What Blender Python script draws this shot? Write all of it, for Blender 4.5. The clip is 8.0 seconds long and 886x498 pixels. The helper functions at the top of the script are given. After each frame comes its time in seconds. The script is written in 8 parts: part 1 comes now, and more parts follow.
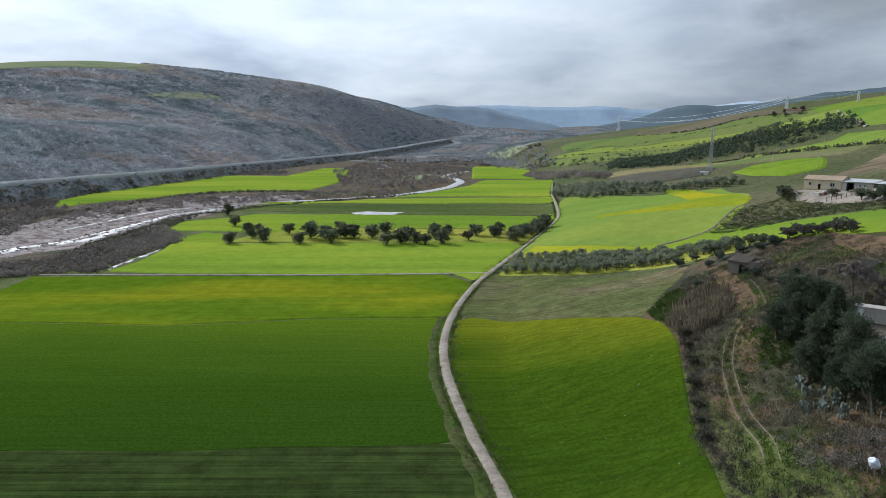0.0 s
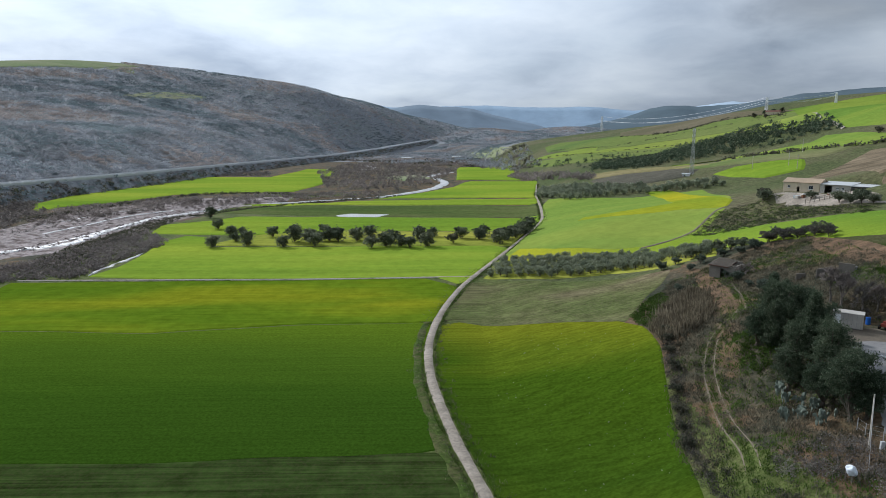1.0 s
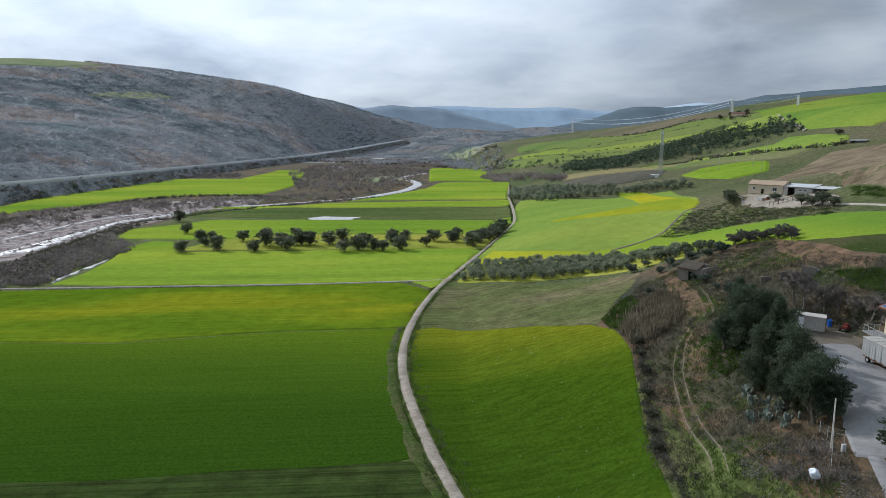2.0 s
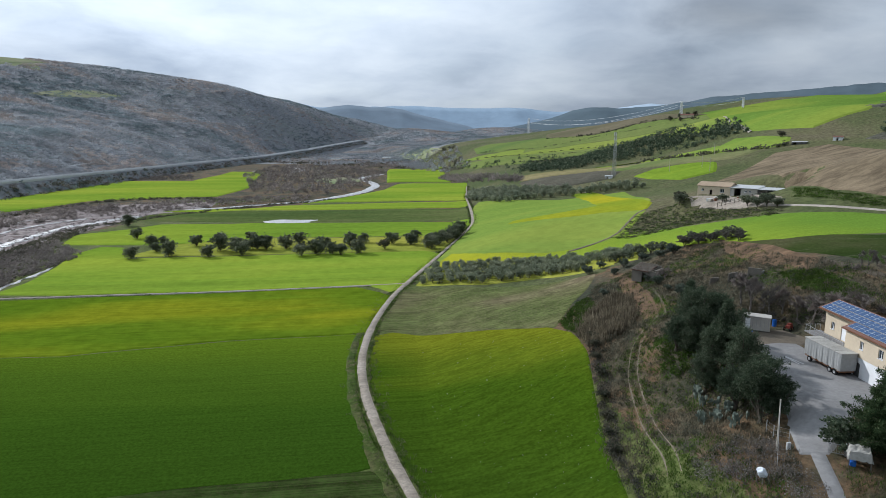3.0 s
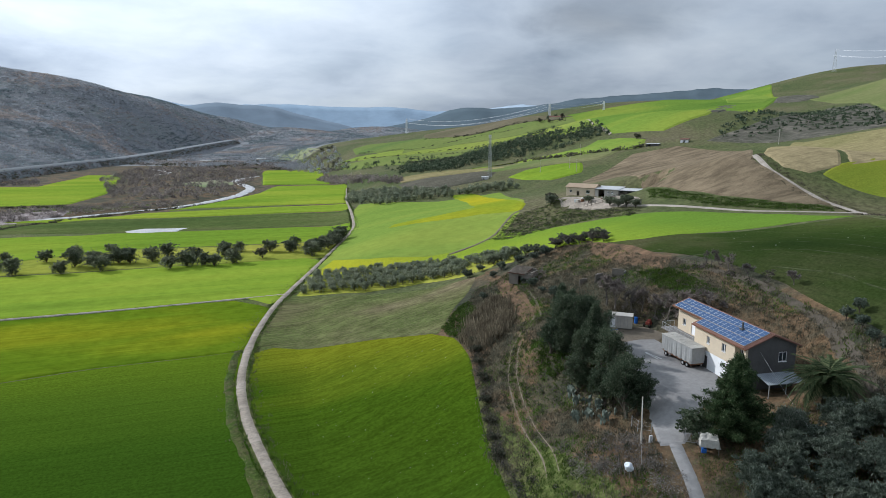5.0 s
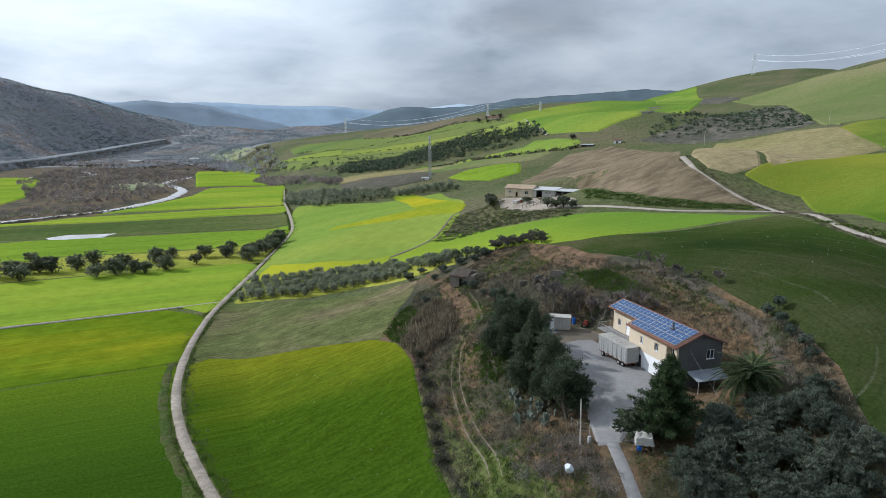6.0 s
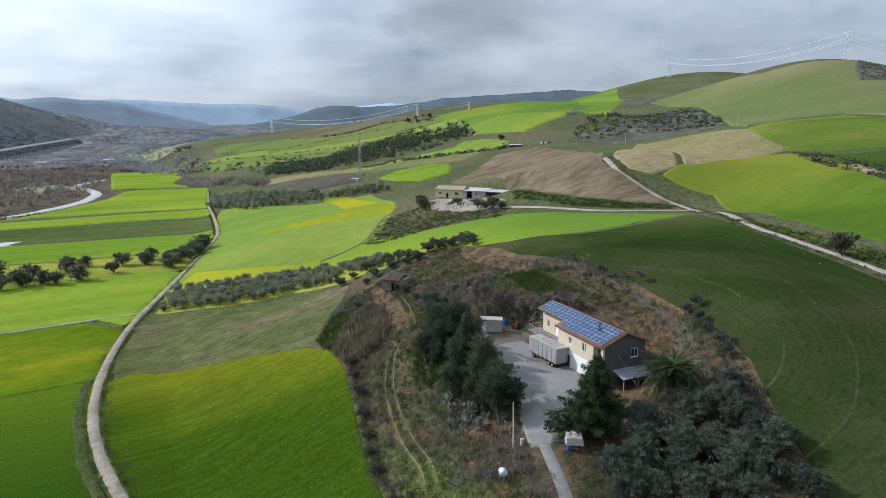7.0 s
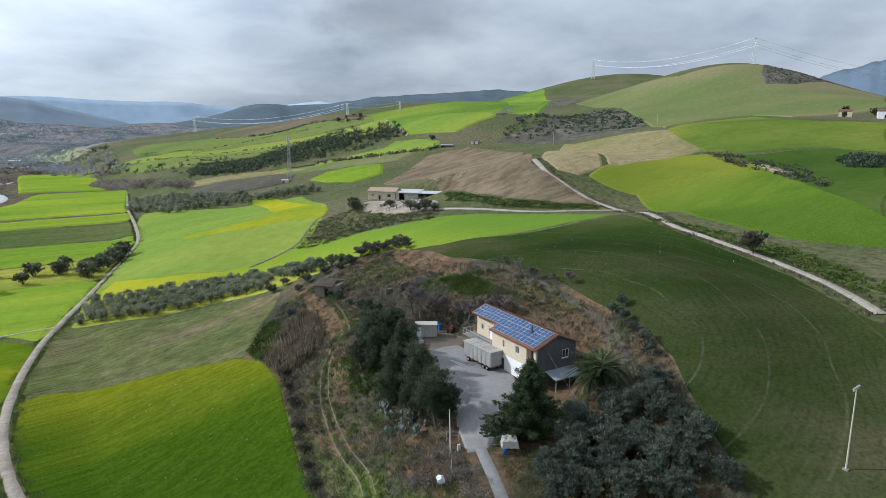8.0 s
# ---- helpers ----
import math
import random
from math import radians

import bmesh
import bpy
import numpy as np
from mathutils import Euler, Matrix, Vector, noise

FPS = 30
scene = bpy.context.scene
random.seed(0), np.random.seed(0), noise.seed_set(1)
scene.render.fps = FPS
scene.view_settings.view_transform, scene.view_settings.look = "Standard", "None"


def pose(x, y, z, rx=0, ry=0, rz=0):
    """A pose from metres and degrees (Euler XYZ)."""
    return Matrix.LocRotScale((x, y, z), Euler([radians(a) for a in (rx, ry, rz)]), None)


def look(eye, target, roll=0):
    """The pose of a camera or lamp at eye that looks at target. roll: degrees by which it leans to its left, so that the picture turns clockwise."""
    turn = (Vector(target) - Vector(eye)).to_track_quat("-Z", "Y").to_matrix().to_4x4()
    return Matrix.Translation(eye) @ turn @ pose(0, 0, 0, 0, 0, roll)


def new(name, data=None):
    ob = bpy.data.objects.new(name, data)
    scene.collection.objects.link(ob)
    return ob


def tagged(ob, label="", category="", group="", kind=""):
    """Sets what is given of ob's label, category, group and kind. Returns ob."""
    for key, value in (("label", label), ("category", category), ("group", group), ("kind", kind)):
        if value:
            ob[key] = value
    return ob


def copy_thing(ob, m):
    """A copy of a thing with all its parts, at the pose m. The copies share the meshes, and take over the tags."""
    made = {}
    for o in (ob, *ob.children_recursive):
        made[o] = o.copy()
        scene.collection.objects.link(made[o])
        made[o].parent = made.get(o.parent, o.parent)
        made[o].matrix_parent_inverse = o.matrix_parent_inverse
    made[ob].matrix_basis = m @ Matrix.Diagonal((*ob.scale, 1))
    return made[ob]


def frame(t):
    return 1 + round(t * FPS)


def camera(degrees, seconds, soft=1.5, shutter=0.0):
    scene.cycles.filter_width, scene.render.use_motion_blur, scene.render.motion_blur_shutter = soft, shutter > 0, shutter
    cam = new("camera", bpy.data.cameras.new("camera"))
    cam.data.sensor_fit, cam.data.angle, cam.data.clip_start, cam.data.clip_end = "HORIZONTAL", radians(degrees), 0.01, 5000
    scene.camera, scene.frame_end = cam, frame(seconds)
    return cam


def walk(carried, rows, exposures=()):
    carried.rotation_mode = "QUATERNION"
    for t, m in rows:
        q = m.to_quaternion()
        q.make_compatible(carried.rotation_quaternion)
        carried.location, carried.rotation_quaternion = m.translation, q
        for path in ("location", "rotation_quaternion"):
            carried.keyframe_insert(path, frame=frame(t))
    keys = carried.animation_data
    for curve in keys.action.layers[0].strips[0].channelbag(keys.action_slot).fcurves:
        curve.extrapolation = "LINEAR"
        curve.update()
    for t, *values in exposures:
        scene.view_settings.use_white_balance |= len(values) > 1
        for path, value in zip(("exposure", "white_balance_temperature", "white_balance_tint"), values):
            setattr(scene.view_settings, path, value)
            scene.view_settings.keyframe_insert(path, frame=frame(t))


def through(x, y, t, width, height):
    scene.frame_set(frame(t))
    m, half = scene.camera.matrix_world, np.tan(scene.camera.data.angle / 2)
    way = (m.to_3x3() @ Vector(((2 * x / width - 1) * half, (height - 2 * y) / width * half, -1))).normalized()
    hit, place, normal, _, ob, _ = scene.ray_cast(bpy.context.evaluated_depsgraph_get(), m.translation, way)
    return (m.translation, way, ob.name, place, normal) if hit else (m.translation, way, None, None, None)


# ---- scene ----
cam = camera(72.25, 8.0, soft=0.45)
PATH = [  # seconds, x, y, z, pitch, turn
    (0, 0.0, 0.0, 46.0, -10.25, -0.0),
    (0.5, -0.0, 0.14, 46.65, -10.26, -0.57),
    (1, 0.11, 0.17, 47.3, -10.25, -1.44),
    (2.5, 0.23, 0.45, 49.14, -10.23, -5.78),
    (3, 0.28, 0.5, 49.76, -10.24, -7.94),
    (3.5, 0.38, 0.6, 50.34, -10.27, -10.37),
    (4, 0.54, 0.7, 50.89, -10.27, -13.27),
    (4.5, 0.62, 0.76, 51.53, -10.3, -16.34),
    (6, 0.93, 0.93, 53.39, -10.42, -24.75),
    (6.5, 1.07, 1.04, 53.98, -10.47, -27.98),
    (7, 1.29, 1.19, 54.52, -10.51, -31.24),
    (7.5, 1.36, 1.22, 55.11, -10.56, -34.31),
    (8, 1.45, 1.32, 55.77, -10.62, -37.59),
]
walk(cam, [(t, pose(x, y, z, 90 + p, 0, w)) for t, x, y, z, p, w in PATH],
     [(0, -0.08, 5930, 10), (4.5, 0.0, 5930, 10), (8, 0.14, 5930, 10)])


# ---- lie of the land ----
FOOT_EAST = [(-400, -20), (0, 10), (100, 11), (160, 14), (207, 21), (293, 42), (400, 62), (560, 103), (700, 118),
             (1000, 135), (1500, 110), (2200, 60), (5000, 60)]
FOOT_WEST = [(-400, -380), (300, -400), (500, -425), (700, -395), (1100, -340), (2000, -240), (2400, -130), (2800, 30), (3300, 220), (5000, 300)]
HILLS_EAST = [  # x, y, spread, height
    (2100, 600, 1200, 125.8),
    (-300, 300, 300, -17.3),
    (0, 900, 300, -22.4),
    (1050, 1010, 290, 36.3),
    (460, 1220, 260, 32.2),
    (1140, 900, 170, 42.8),
    (1230, 780, 170, 32.2),
    (750, 290, 160, 34.1),
    (930, 490, 130, 68.9),
    (500, -300, 120, 60.4),
    (510, 860, 120, 27.1),
    (660, 760, 120, 23.2),
    (300, -100, 110, 12.8),
    (860, 270, 110, -17.0),
    (280, 860, 110, 11.1),
    (310, 740, 96, -13.4),
    (430, 200, 94, 17.1),
]
SLOPES_EAST = [  # x, y, spread, height
    (550, 440, 84, 7.8),
    (140, 390, 83, -11.8),
    (360, 580, 82, 32.8),
    (60, -100, 70, -6.5),
    (390, 440, 70, 23.2),
    (260, 500, 67, -22.7),
    (240, 460, 62, 19.1),
    (330, 220, 48, 9.2),
    (214, 89, 46, 5.2),
    (210, 240, 39, 9.8),
    (160, 290, 39, 1.1),
    (280, 160, 38, 5.6),
    (145, 221, 32, 2.4),
    (194, 169, 31, 18.6),
    (104, 230, 30, -7.9),
    (183, 134, 27, -15.7),
    (98, 82, 26, 8.3),
]
KNOLLS = [  # x, y, spread, height
    (60, 205, 26, -8.1),
    (120, -50, 26, 4.1),
    (164, 118, 24, 8.7),
    (200, 0, 24, -1.2),
    (107, 31, 22, 0.7),
    (99, 142, 21, 4.4),
    (42, 172, 21, -5.3),
    (70, 142, 19, -3.8),
    (39, 129, 16, -4.5),
    (41, 54, 14, 11.5),
    (76, 68, 14, -8.4),
    (76, 52, 14, 5.9),
    (50, 96, 14, -0.4),
    (29, 79, 14, -8.5),
    (54, 50, 14, -7.1),
    (120, 10, 14, 2.3),
    (30, 30, 14, -5.3),
    (92, 62, 14, 2.9),
]
HILLS_WEST = [  # x, y, spread, height
    (0, 3250, 2300, 22.7),
    (-110, 3100, 2200, 23.2),
    (-660, 2410, 1800, 23.6),
    (-600, 3000, 1200, 23.9),
    (-900, 3000, 1200, 25.0),
    (-1200, 2700, 1200, 26.5),
    (-1500, 2700, 1200, 25.4),
    (-1200, 3000, 1200, 25.0),
    (-1500, 2100, 800, 24.9),
    (-1200, 2700, 800, 23.9),
    (-1320, 1880, 580, 22.7),
    (-630, 1190, 540, -3.8),
    (-1200, 2100, 500, 24.5),
    (-1160, 1980, 340, 22.4),
    (-1320, 1880, 340, 24.2),
    (-600, 1800, 300, -19.6),
    (-900, 2400, 300, 21.3),
    (0, 3300, 300, 14.3),
    (-550, 2490, 260, 28.6),
    (-460, 2250, 230, -22.0),
    (-980, 2080, 230, 16.7),
    (-660, 1990, 210, -27.2),
    (-560, 1600, 170, -23.6),
    (-430, 960, 160, 17.4),
    (-630, 1190, 140, -17.2),
    (-730, 1020, 120, -8.9),
    (-494, 2450, 130, 17.0),
    (-330, 2420, 110, 9.0),
    (-760, 2240, 160, -8.0),
]

RIDGE_END = [(2400, 1.0), (2602, 0.87), (2697, 0.84), (2980, 0.75), (3212, 0.63), (3301, 0.38), (3700, 0.1)]  # y, share of the height: the ridge dies away up the valley


def mounds(rows, x, y):
    z = 0 * x
    for cx, cy, r, h in rows:
        z = z + h * np.exp(-((x - cx) ** 2 + (y - cy) ** 2) / (2 * r * r))
    return z


def smooth(a, b, v):
    k = np.clip((v - a) / (b - a), 0, 1)
    return k * k * (3 - 2 * k)


def boxed(x, y, cx, cy, turn, hx, hy):
    """How far x, y lie outside a turned rectangle."""
    c, q = math.cos(math.radians(turn)), math.sin(math.radians(turn))
    u, v = (x - cx) * c + (y - cy) * q, (y - cy) * c - (x - cx) * q
    return np.hypot(np.maximum(abs(u) - hx, 0), np.maximum(abs(v) - hy, 0))


RIVER = [(-320, -60), (-225, 130), (-190, 240), (-177, 288), (-174, 345), (-163, 388), (-150, 424), (-128, 450), (-95, 470), (-62, 497),
         (-38, 520), (-10, 575), (8, 620), (18, 690), (6, 750), (17, 850), (36, 920), (30, 1050)]


def off_line(x, y, line):
    """How far x, y lie from a line."""
    d = np.full(np.shape(x), 1e9)
    for (ax, ay), (bx, by) in zip(line[:-1], line[1:]):
        k = np.clip(((x - ax) * (bx - ax) + (y - ay) * (by - ay)) / ((bx - ax) ** 2 + (by - ay) ** 2), 0, 1)
        d = np.minimum(d, np.hypot(x - ax - k * (bx - ax), y - ay - k * (by - ay)))
    return d


def height(x, y):
    """The ground's height at x, y (numbers or arrays)."""
    x, y = np.asarray(x, float), np.asarray(y, float)
    foot = np.array(FOOT_EAST, float)
    u = np.maximum(x - np.interp(y, foot[:, 0], foot[:, 1]), 0)
    z = (1 - np.exp(-(u / 35) ** 1.4)) * mounds(HILLS_EAST + SLOPES_EAST + KNOLLS, x, y)
    foot = np.array(FOOT_WEST, float)
    u = np.maximum(np.interp(y, foot[:, 0], foot[:, 1]) - x, 0)
    z = z + (1 - np.exp(-(u / 160) ** 1.4)) * mounds(HILLS_WEST, x, y) * np.interp(y, *zip(*RIDGE_END))
    # the valley floor climbs into wooded foothills
    z = z + 82 * smooth(1900, 3500, y) * (1 + 0.35 * np.sin(x / 170) * np.sin(y / 230 + x / 400))
    # the levelled yard of the house, and the cut for the farm on the slope
    level = 18.0 + 0.115 * np.clip(y - 63, -14, 0) - 0.02 * np.maximum(y - 63, 0)
    k = 1 - smooth(0, 7, boxed(x, y, 65, 77, 7.7, 9.5, 16))
    z = z + k * (level - z)
    k = 1 - smooth(0, 9, boxed(x, y, 156, 229, -53, 17, 9))
    z = z + k * (26.5 - z)
    # the river has cut into the plain
    z = z - 1.6 * (1 - smooth(10, 28, off_line(x, y, RIVER))) * (1 - smooth(900, 1100, y))
    return z


# ---- end of the lie of the land ----


# ---- daylight ----
SUN_EAST, SUN_UP = radians(-42), radians(33)  # from the y axis towards x; above the horizon

world = bpy.data.worlds.new("sky")
scene.world = world
world.use_nodes = True


def sky_nodes():
    t = world.node_tree
    t.nodes.clear()
    n = lambda kind, **kw: made(t, kind, **kw)
    link = t.links.new
    sky = n("ShaderNodeTexSky", sky_type="NISHITA", sun_disc=False, sun_elevation=SUN_UP, sun_rotation=SUN_EAST,
            air_density=1.0, dust_density=2.0, altitude=300)
    base = n("ShaderNodeVectorMath", operation="SCALE")
    base.inputs["Scale"].default_value = 0.11
    link(sky.outputs[0], base.inputs[0])
    ray = n("ShaderNodeTexCoord")
    split = n("ShaderNodeSeparateXYZ")
    link(ray.outputs["Generated"], split.inputs[0])
    # a deck of cloud seen in perspective: broad soft banks that draw together towards the horizon
    rise = n("ShaderNodeMath", operation="MAXIMUM")
    link(split.outputs["Z"], rise.inputs[0])
    rise.inputs[1].default_value = 0.0
    reach = n("ShaderNodeMath", operation="ADD")
    link(rise.outputs[0], reach.inputs[0])
    reach.inputs[1].default_value = 0.24
    over = n("ShaderNodeMath", operation="DIVIDE")
    over.inputs[0].default_value = 1.0
    link(reach.outputs[0], over.inputs[1])
    flat = n("ShaderNodeVectorMath", operation="SCALE")
    link(ray.outputs["Generated"], flat.inputs[0])
    link(over.outputs[0], flat.inputs["Scale"])
    deck = n("ShaderNodeMix", data_type="FLOAT")
    deck.inputs["Factor"].default_value = 0.34
    for key, scale, rough in (("A", 0.95, 0.45), ("B", 2.9, 0.55)):
        cloud = n("ShaderNodeTexNoise")
        cloud.inputs["Scale"].default_value, cloud.inputs["Detail"].default_value = scale, 6
        cloud.inputs["Roughness"].default_value, cloud.inputs["Distortion"].default_value = rough, 0.25
        link(flat.outputs[0], cloud.inputs["Vector"])
        link(cloud.outputs[0], deck.inputs[key])
    gaps = n("ShaderNodeValToRGB")
    gaps.color_ramp.elements[0].position, gaps.color_ramp.elements[0].color = 0.36, (0.80, 0.85, 0.88, 1)
    gaps.color_ramp.elements[1].position, gaps.color_ramp.elements[1].color = 0.66, (0.40, 0.46, 0.54, 1)
    e = gaps.color_ramp.elements.new(0.50)
    e.color = (0.63, 0.69, 0.75, 1)
    link(deck.outputs["Result"], gaps.inputs[0])
    # the deck is brighter towards the sun
    to_sun = n("ShaderNodeVectorMath", operation="DOT_PRODUCT")
    to_sun.inputs[1].default_value = (math.sin(SUN_EAST) * math.cos(SUN_UP), math.cos(SUN_EAST) * math.cos(SUN_UP), math.sin(SUN_UP))
    link(ray.outputs["Generated"], to_sun.inputs[0])
    glow = n("ShaderNodeMapRange")
    for k, v in zip(("From Min", "From Max", "To Min", "To Max"), (0.35, 1.0, 0.76, 1.56)):
        glow.inputs[k].default_value = v
    link(to_sun.outputs["Value"], glow.inputs["Value"])
    # one heavier cloud, torn at its edges
    off = n("ShaderNodeVectorMath", operation="SUBTRACT")
    link(ray.outputs["Generated"], off.inputs[0])
    off.inputs[1].default_value = (0.557, 0.811, 0.179)
    wide = n("ShaderNodeVectorMath", operation="MULTIPLY")
    link(off.outputs[0], wide.inputs[0])
    wide.inputs[1].default_value = (11, 11, 27)
    torn = n("ShaderNodeVectorMath", operation="LENGTH")
    link(wide.outputs[0], torn.inputs[0])
    frayed = n("ShaderNodeMath", operation="MULTIPLY_ADD")
    link(deck.outputs["Result"], frayed.inputs[0])
    frayed.inputs[1].default_value = -3.2
    link(torn.outputs["Value"], frayed.inputs[2])
    heavy = n("ShaderNodeMapRange", interpolation_type="SMOOTHSTEP")
    for k, v in zip(("From Min", "From Max", "To Min", "To Max"), (-1.2, 0.2, 0.70, 1.0)):
        heavy.inputs[k].default_value = v
    link(frayed.outputs[0], heavy.inputs["Value"])
    low = n("ShaderNodeMapRange")
    for k, v in zip(("From Min", "From Max", "To Min", "To Max"), (0.04, 0.20, 0.82, 1.06)):
        low.inputs[k].default_value = v
    link(split.outputs["Z"], low.inputs["Value"])
    deep = n("ShaderNodeMath", operation="MULTIPLY")
    link(glow.outputs[0], deep.inputs[0])
    link(low.outputs[0], deep.inputs[1])
    both = n("ShaderNodeMath", operation="MULTIPLY")
    link(deep.outputs[0], both.inputs[0])
    link(heavy.outputs[0], both.inputs[1])
    lit = n("ShaderNodeVectorMath", operation="SCALE")
    link(gaps.outputs[0], lit.inputs[0])
    link(both.outputs[0], lit.inputs["Scale"])
    thin = n("ShaderNodeTexNoise")
    thin.inputs["Scale"].default_value, thin.inputs["Detail"].default_value = 2.3, 5
    link(flat.outputs[0], thin.inputs["Vector"])
    share = n("ShaderNodeMapRange")
    for k, v in zip(("From Min", "From Max", "To Min", "To Max"), (0.3, 0.6, 0.86, 1.0)):
        share.inputs[k].default_value = v
    link(thin.outputs[0], share.inputs["Value"])
    mix = n("ShaderNodeMix", data_type="RGBA")
    link(share.outputs[0], mix.inputs["Factor"])
    link(base.outputs[0], mix.inputs["A"])
    link(lit.outputs[0], mix.inputs["B"])
    bg = n("ShaderNodeBackground")
    link(mix.outputs["Result"], bg.inputs["Color"])
    bg.inputs["Strength"].default_value = 1.0
    link(bg.outputs[0], n("ShaderNodeOutputWorld").inputs["Surface"])


def made(tree, kind, **settings):
    node = tree.nodes.new(kind)
    for key, value in settings.items():
        setattr(node, key, value)
    return node


sky_nodes()

sun = new("sun", bpy.data.lights.new("sun", "SUN"))
sun.data.energy, sun.data.angle, sun.data.color = 3.4, radians(1.0), (1.0, 0.955, 0.895)
sun.matrix_world = look((-300, 300, 300), (-300 - 100 * math.sin(SUN_EAST) * math.cos(SUN_UP),
                                           300 - 100 * math.cos(SUN_EAST) * math.cos(SUN_UP), 300 - 100 * math.sin(SUN_UP)))
scene.view_settings.exposure = 0.0


# ---- materials ----
def ramp_of(t, source, stops):
    r = made(t, "ShaderNodeValToRGB")
    while len(r.color_ramp.elements) < len(stops):
        r.color_ramp.elements.new(0.5)
    for e, (at, c) in zip(r.color_ramp.elements, stops):
        e.position, e.color = at, (*c, 1)
    t.links.new(source, r.inputs[0])
    return r.outputs[0]


def noise_of(t, where, scale, detail=4, rough=0.55, bend=0.0):
    k = made(t, "ShaderNodeTexNoise")
    k.inputs["Scale"].default_value, k.inputs["Detail"].default_value = scale, detail
    k.inputs["Roughness"].default_value, k.inputs["Distortion"].default_value = rough, bend
    t.links.new(where, k.inputs["Vector"])
    return k.outputs[0]


def mixed(t, a, b, how, kind="MIX"):
    m = made(t, "ShaderNodeMix", data_type="RGBA", blend_type=kind)
    for value, key in ((a, "A"), (b, "B"), (how, "Factor")):
        if isinstance(value, bpy.types.NodeSocket):
            t.links.new(value, m.inputs[key])
        else:
            m.inputs[key].default_value = (*value, 1) if isinstance(value, tuple) else value
    return m.outputs["Result"]


def stretched(t, where, turn, scale):
    m = made(t, "ShaderNodeMapping")
    m.inputs["Rotation"].default_value[2] = radians(turn)
    m.inputs["Scale"].default_value = scale
    t.links.new(where, m.inputs["Vector"])
    return m.outputs[0]


def blank(name, rough=0.9, metal=0.0):
    m = bpy.data.materials.new(name)
    m.use_nodes = True
    t = m.node_tree
    b = t.nodes["Principled BSDF"]
    b.inputs["Roughness"].default_value, b.inputs["Metallic"].default_value = rough, metal
    b.inputs["Specular IOR Level"].default_value = 0.06
    where = made(t, "ShaderNodeTexCoord").outputs["Object"]
    return m, t, b, where


def bumped(t, b, source, strength, distance):
    k = made(t, "ShaderNodeBump")
    k.inputs["Strength"].default_value, k.inputs["Distance"].default_value = strength, distance
    t.links.new(source, k.inputs["Height"])
    t.links.new(k.outputs[0], b.inputs["Normal"])


def crop_material(name, low, mid, high, turn, patch=0.012, rows=0.8, soil=(0.075, 0.06, 0.035), bare=0.0, weave=0.18, bands=0.0):
    """Young corn or grass in drilled rows: colour in large patches, thin streaks along the rows, bare soil between."""
    m, t, b, where = blank(name, 0.9)
    b.inputs["Specular IOR Level"].default_value = 0.0
    large = noise_of(t, stretched(t, where, turn, (0.45, 1.3, 1)), patch, 3, 0.5, 0.3)
    colour = ramp_of(t, large, [(0.32, low), (0.5, mid), (0.68, high)])
    streak = noise_of(t, stretched(t, where, turn, (0.02, 1, 1)), rows, 3, 0.6)
    dark = ramp_of(t, streak, [(0.35, (1 - 2 * weave,) * 3), (0.65, (1 + weave,) * 3)])
    colour = mixed(t, colour, dark, 1.0, "MULTIPLY")
    thin = noise_of(t, stretched(t, where, turn, (0.012, 1, 1)), rows * 3.1, 2, 0.5)
    colour = mixed(t, colour, ramp_of(t, thin, [(0.36, (1 - 2.2 * weave,) * 3), (0.50, (1, 1, 1))]), 1.0, "MULTIPLY")
    if bands:
        strip = noise_of(t, stretched(t, where, turn, (0.006, 1, 1)), 0.11, 1, 0.5)
        colour = mixed(t, colour, ramp_of(t, strip, [(0.38, (1 - bands,) * 3), (0.46, (1, 1, 1)), (0.56, (1, 1, 1)), (0.62, (1 + 0.6 * bands, 1 + 0.3 * bands, 1))]), 1.0, "MULTIPLY")
    blot, much = noise_of(t, where, 0.22, 5, 0.7), 0.08 + 1.2 * weave
    colour = mixed(t, colour, ramp_of(t, blot, [(0.35, (1 - much,) * 3), (0.65, (1 + much,) * 3)]), 1.0, "MULTIPLY")
    fine = noise_of(t, where, 1.7, 5, 0.7)
    gap = ramp_of(t, fine, [(0.52 - 0.3 * bare, (0, 0, 0)), (0.72 - 0.3 * bare, (0.08 + 0.8 * bare,) * 3)])
    colour = mixed(t, colour, soil, gap)
    t.links.new(colour, b.inputs["Base Color"])
    bumped(t, b, mixed(t, streak, fine, 0.6), 0.5, 0.15)
    return m


def soil_material(name, dark, light, turn=0.0, rows=0.5, furrow=0.5, patch=0.02):
    m, t, b, where = blank(name, 0.95)
    large = noise_of(t, where, patch, 4, 0.6, 0.4)
    colour = ramp_of(t, large, [(0.3, dark), (0.7, light)])
    streak = noise_of(t, stretched(t, where, turn, (0.03, 1, 1)), rows, 4, 0.65)
    colour = mixed(t, colour, ramp_of(t, streak, [(0.3, (1 - furrow,) * 3), (0.7, (1 + furrow * 0.5,) * 3)]), 1.0, "MULTIPLY")
    clods = noise_of(t, where, 2.2, 6, 0.75)
    colour = mixed(t, colour, ramp_of(t, clods, [(0.35, (0.7,) * 3), (0.65, (1.2,) * 3)]), 1.0, "MULTIPLY")
    t.links.new(colour, b.inputs["Base Color"])
    bumped(t, b, mixed(t, streak, clods, 0.5), 0.8, 0.25)
    return m


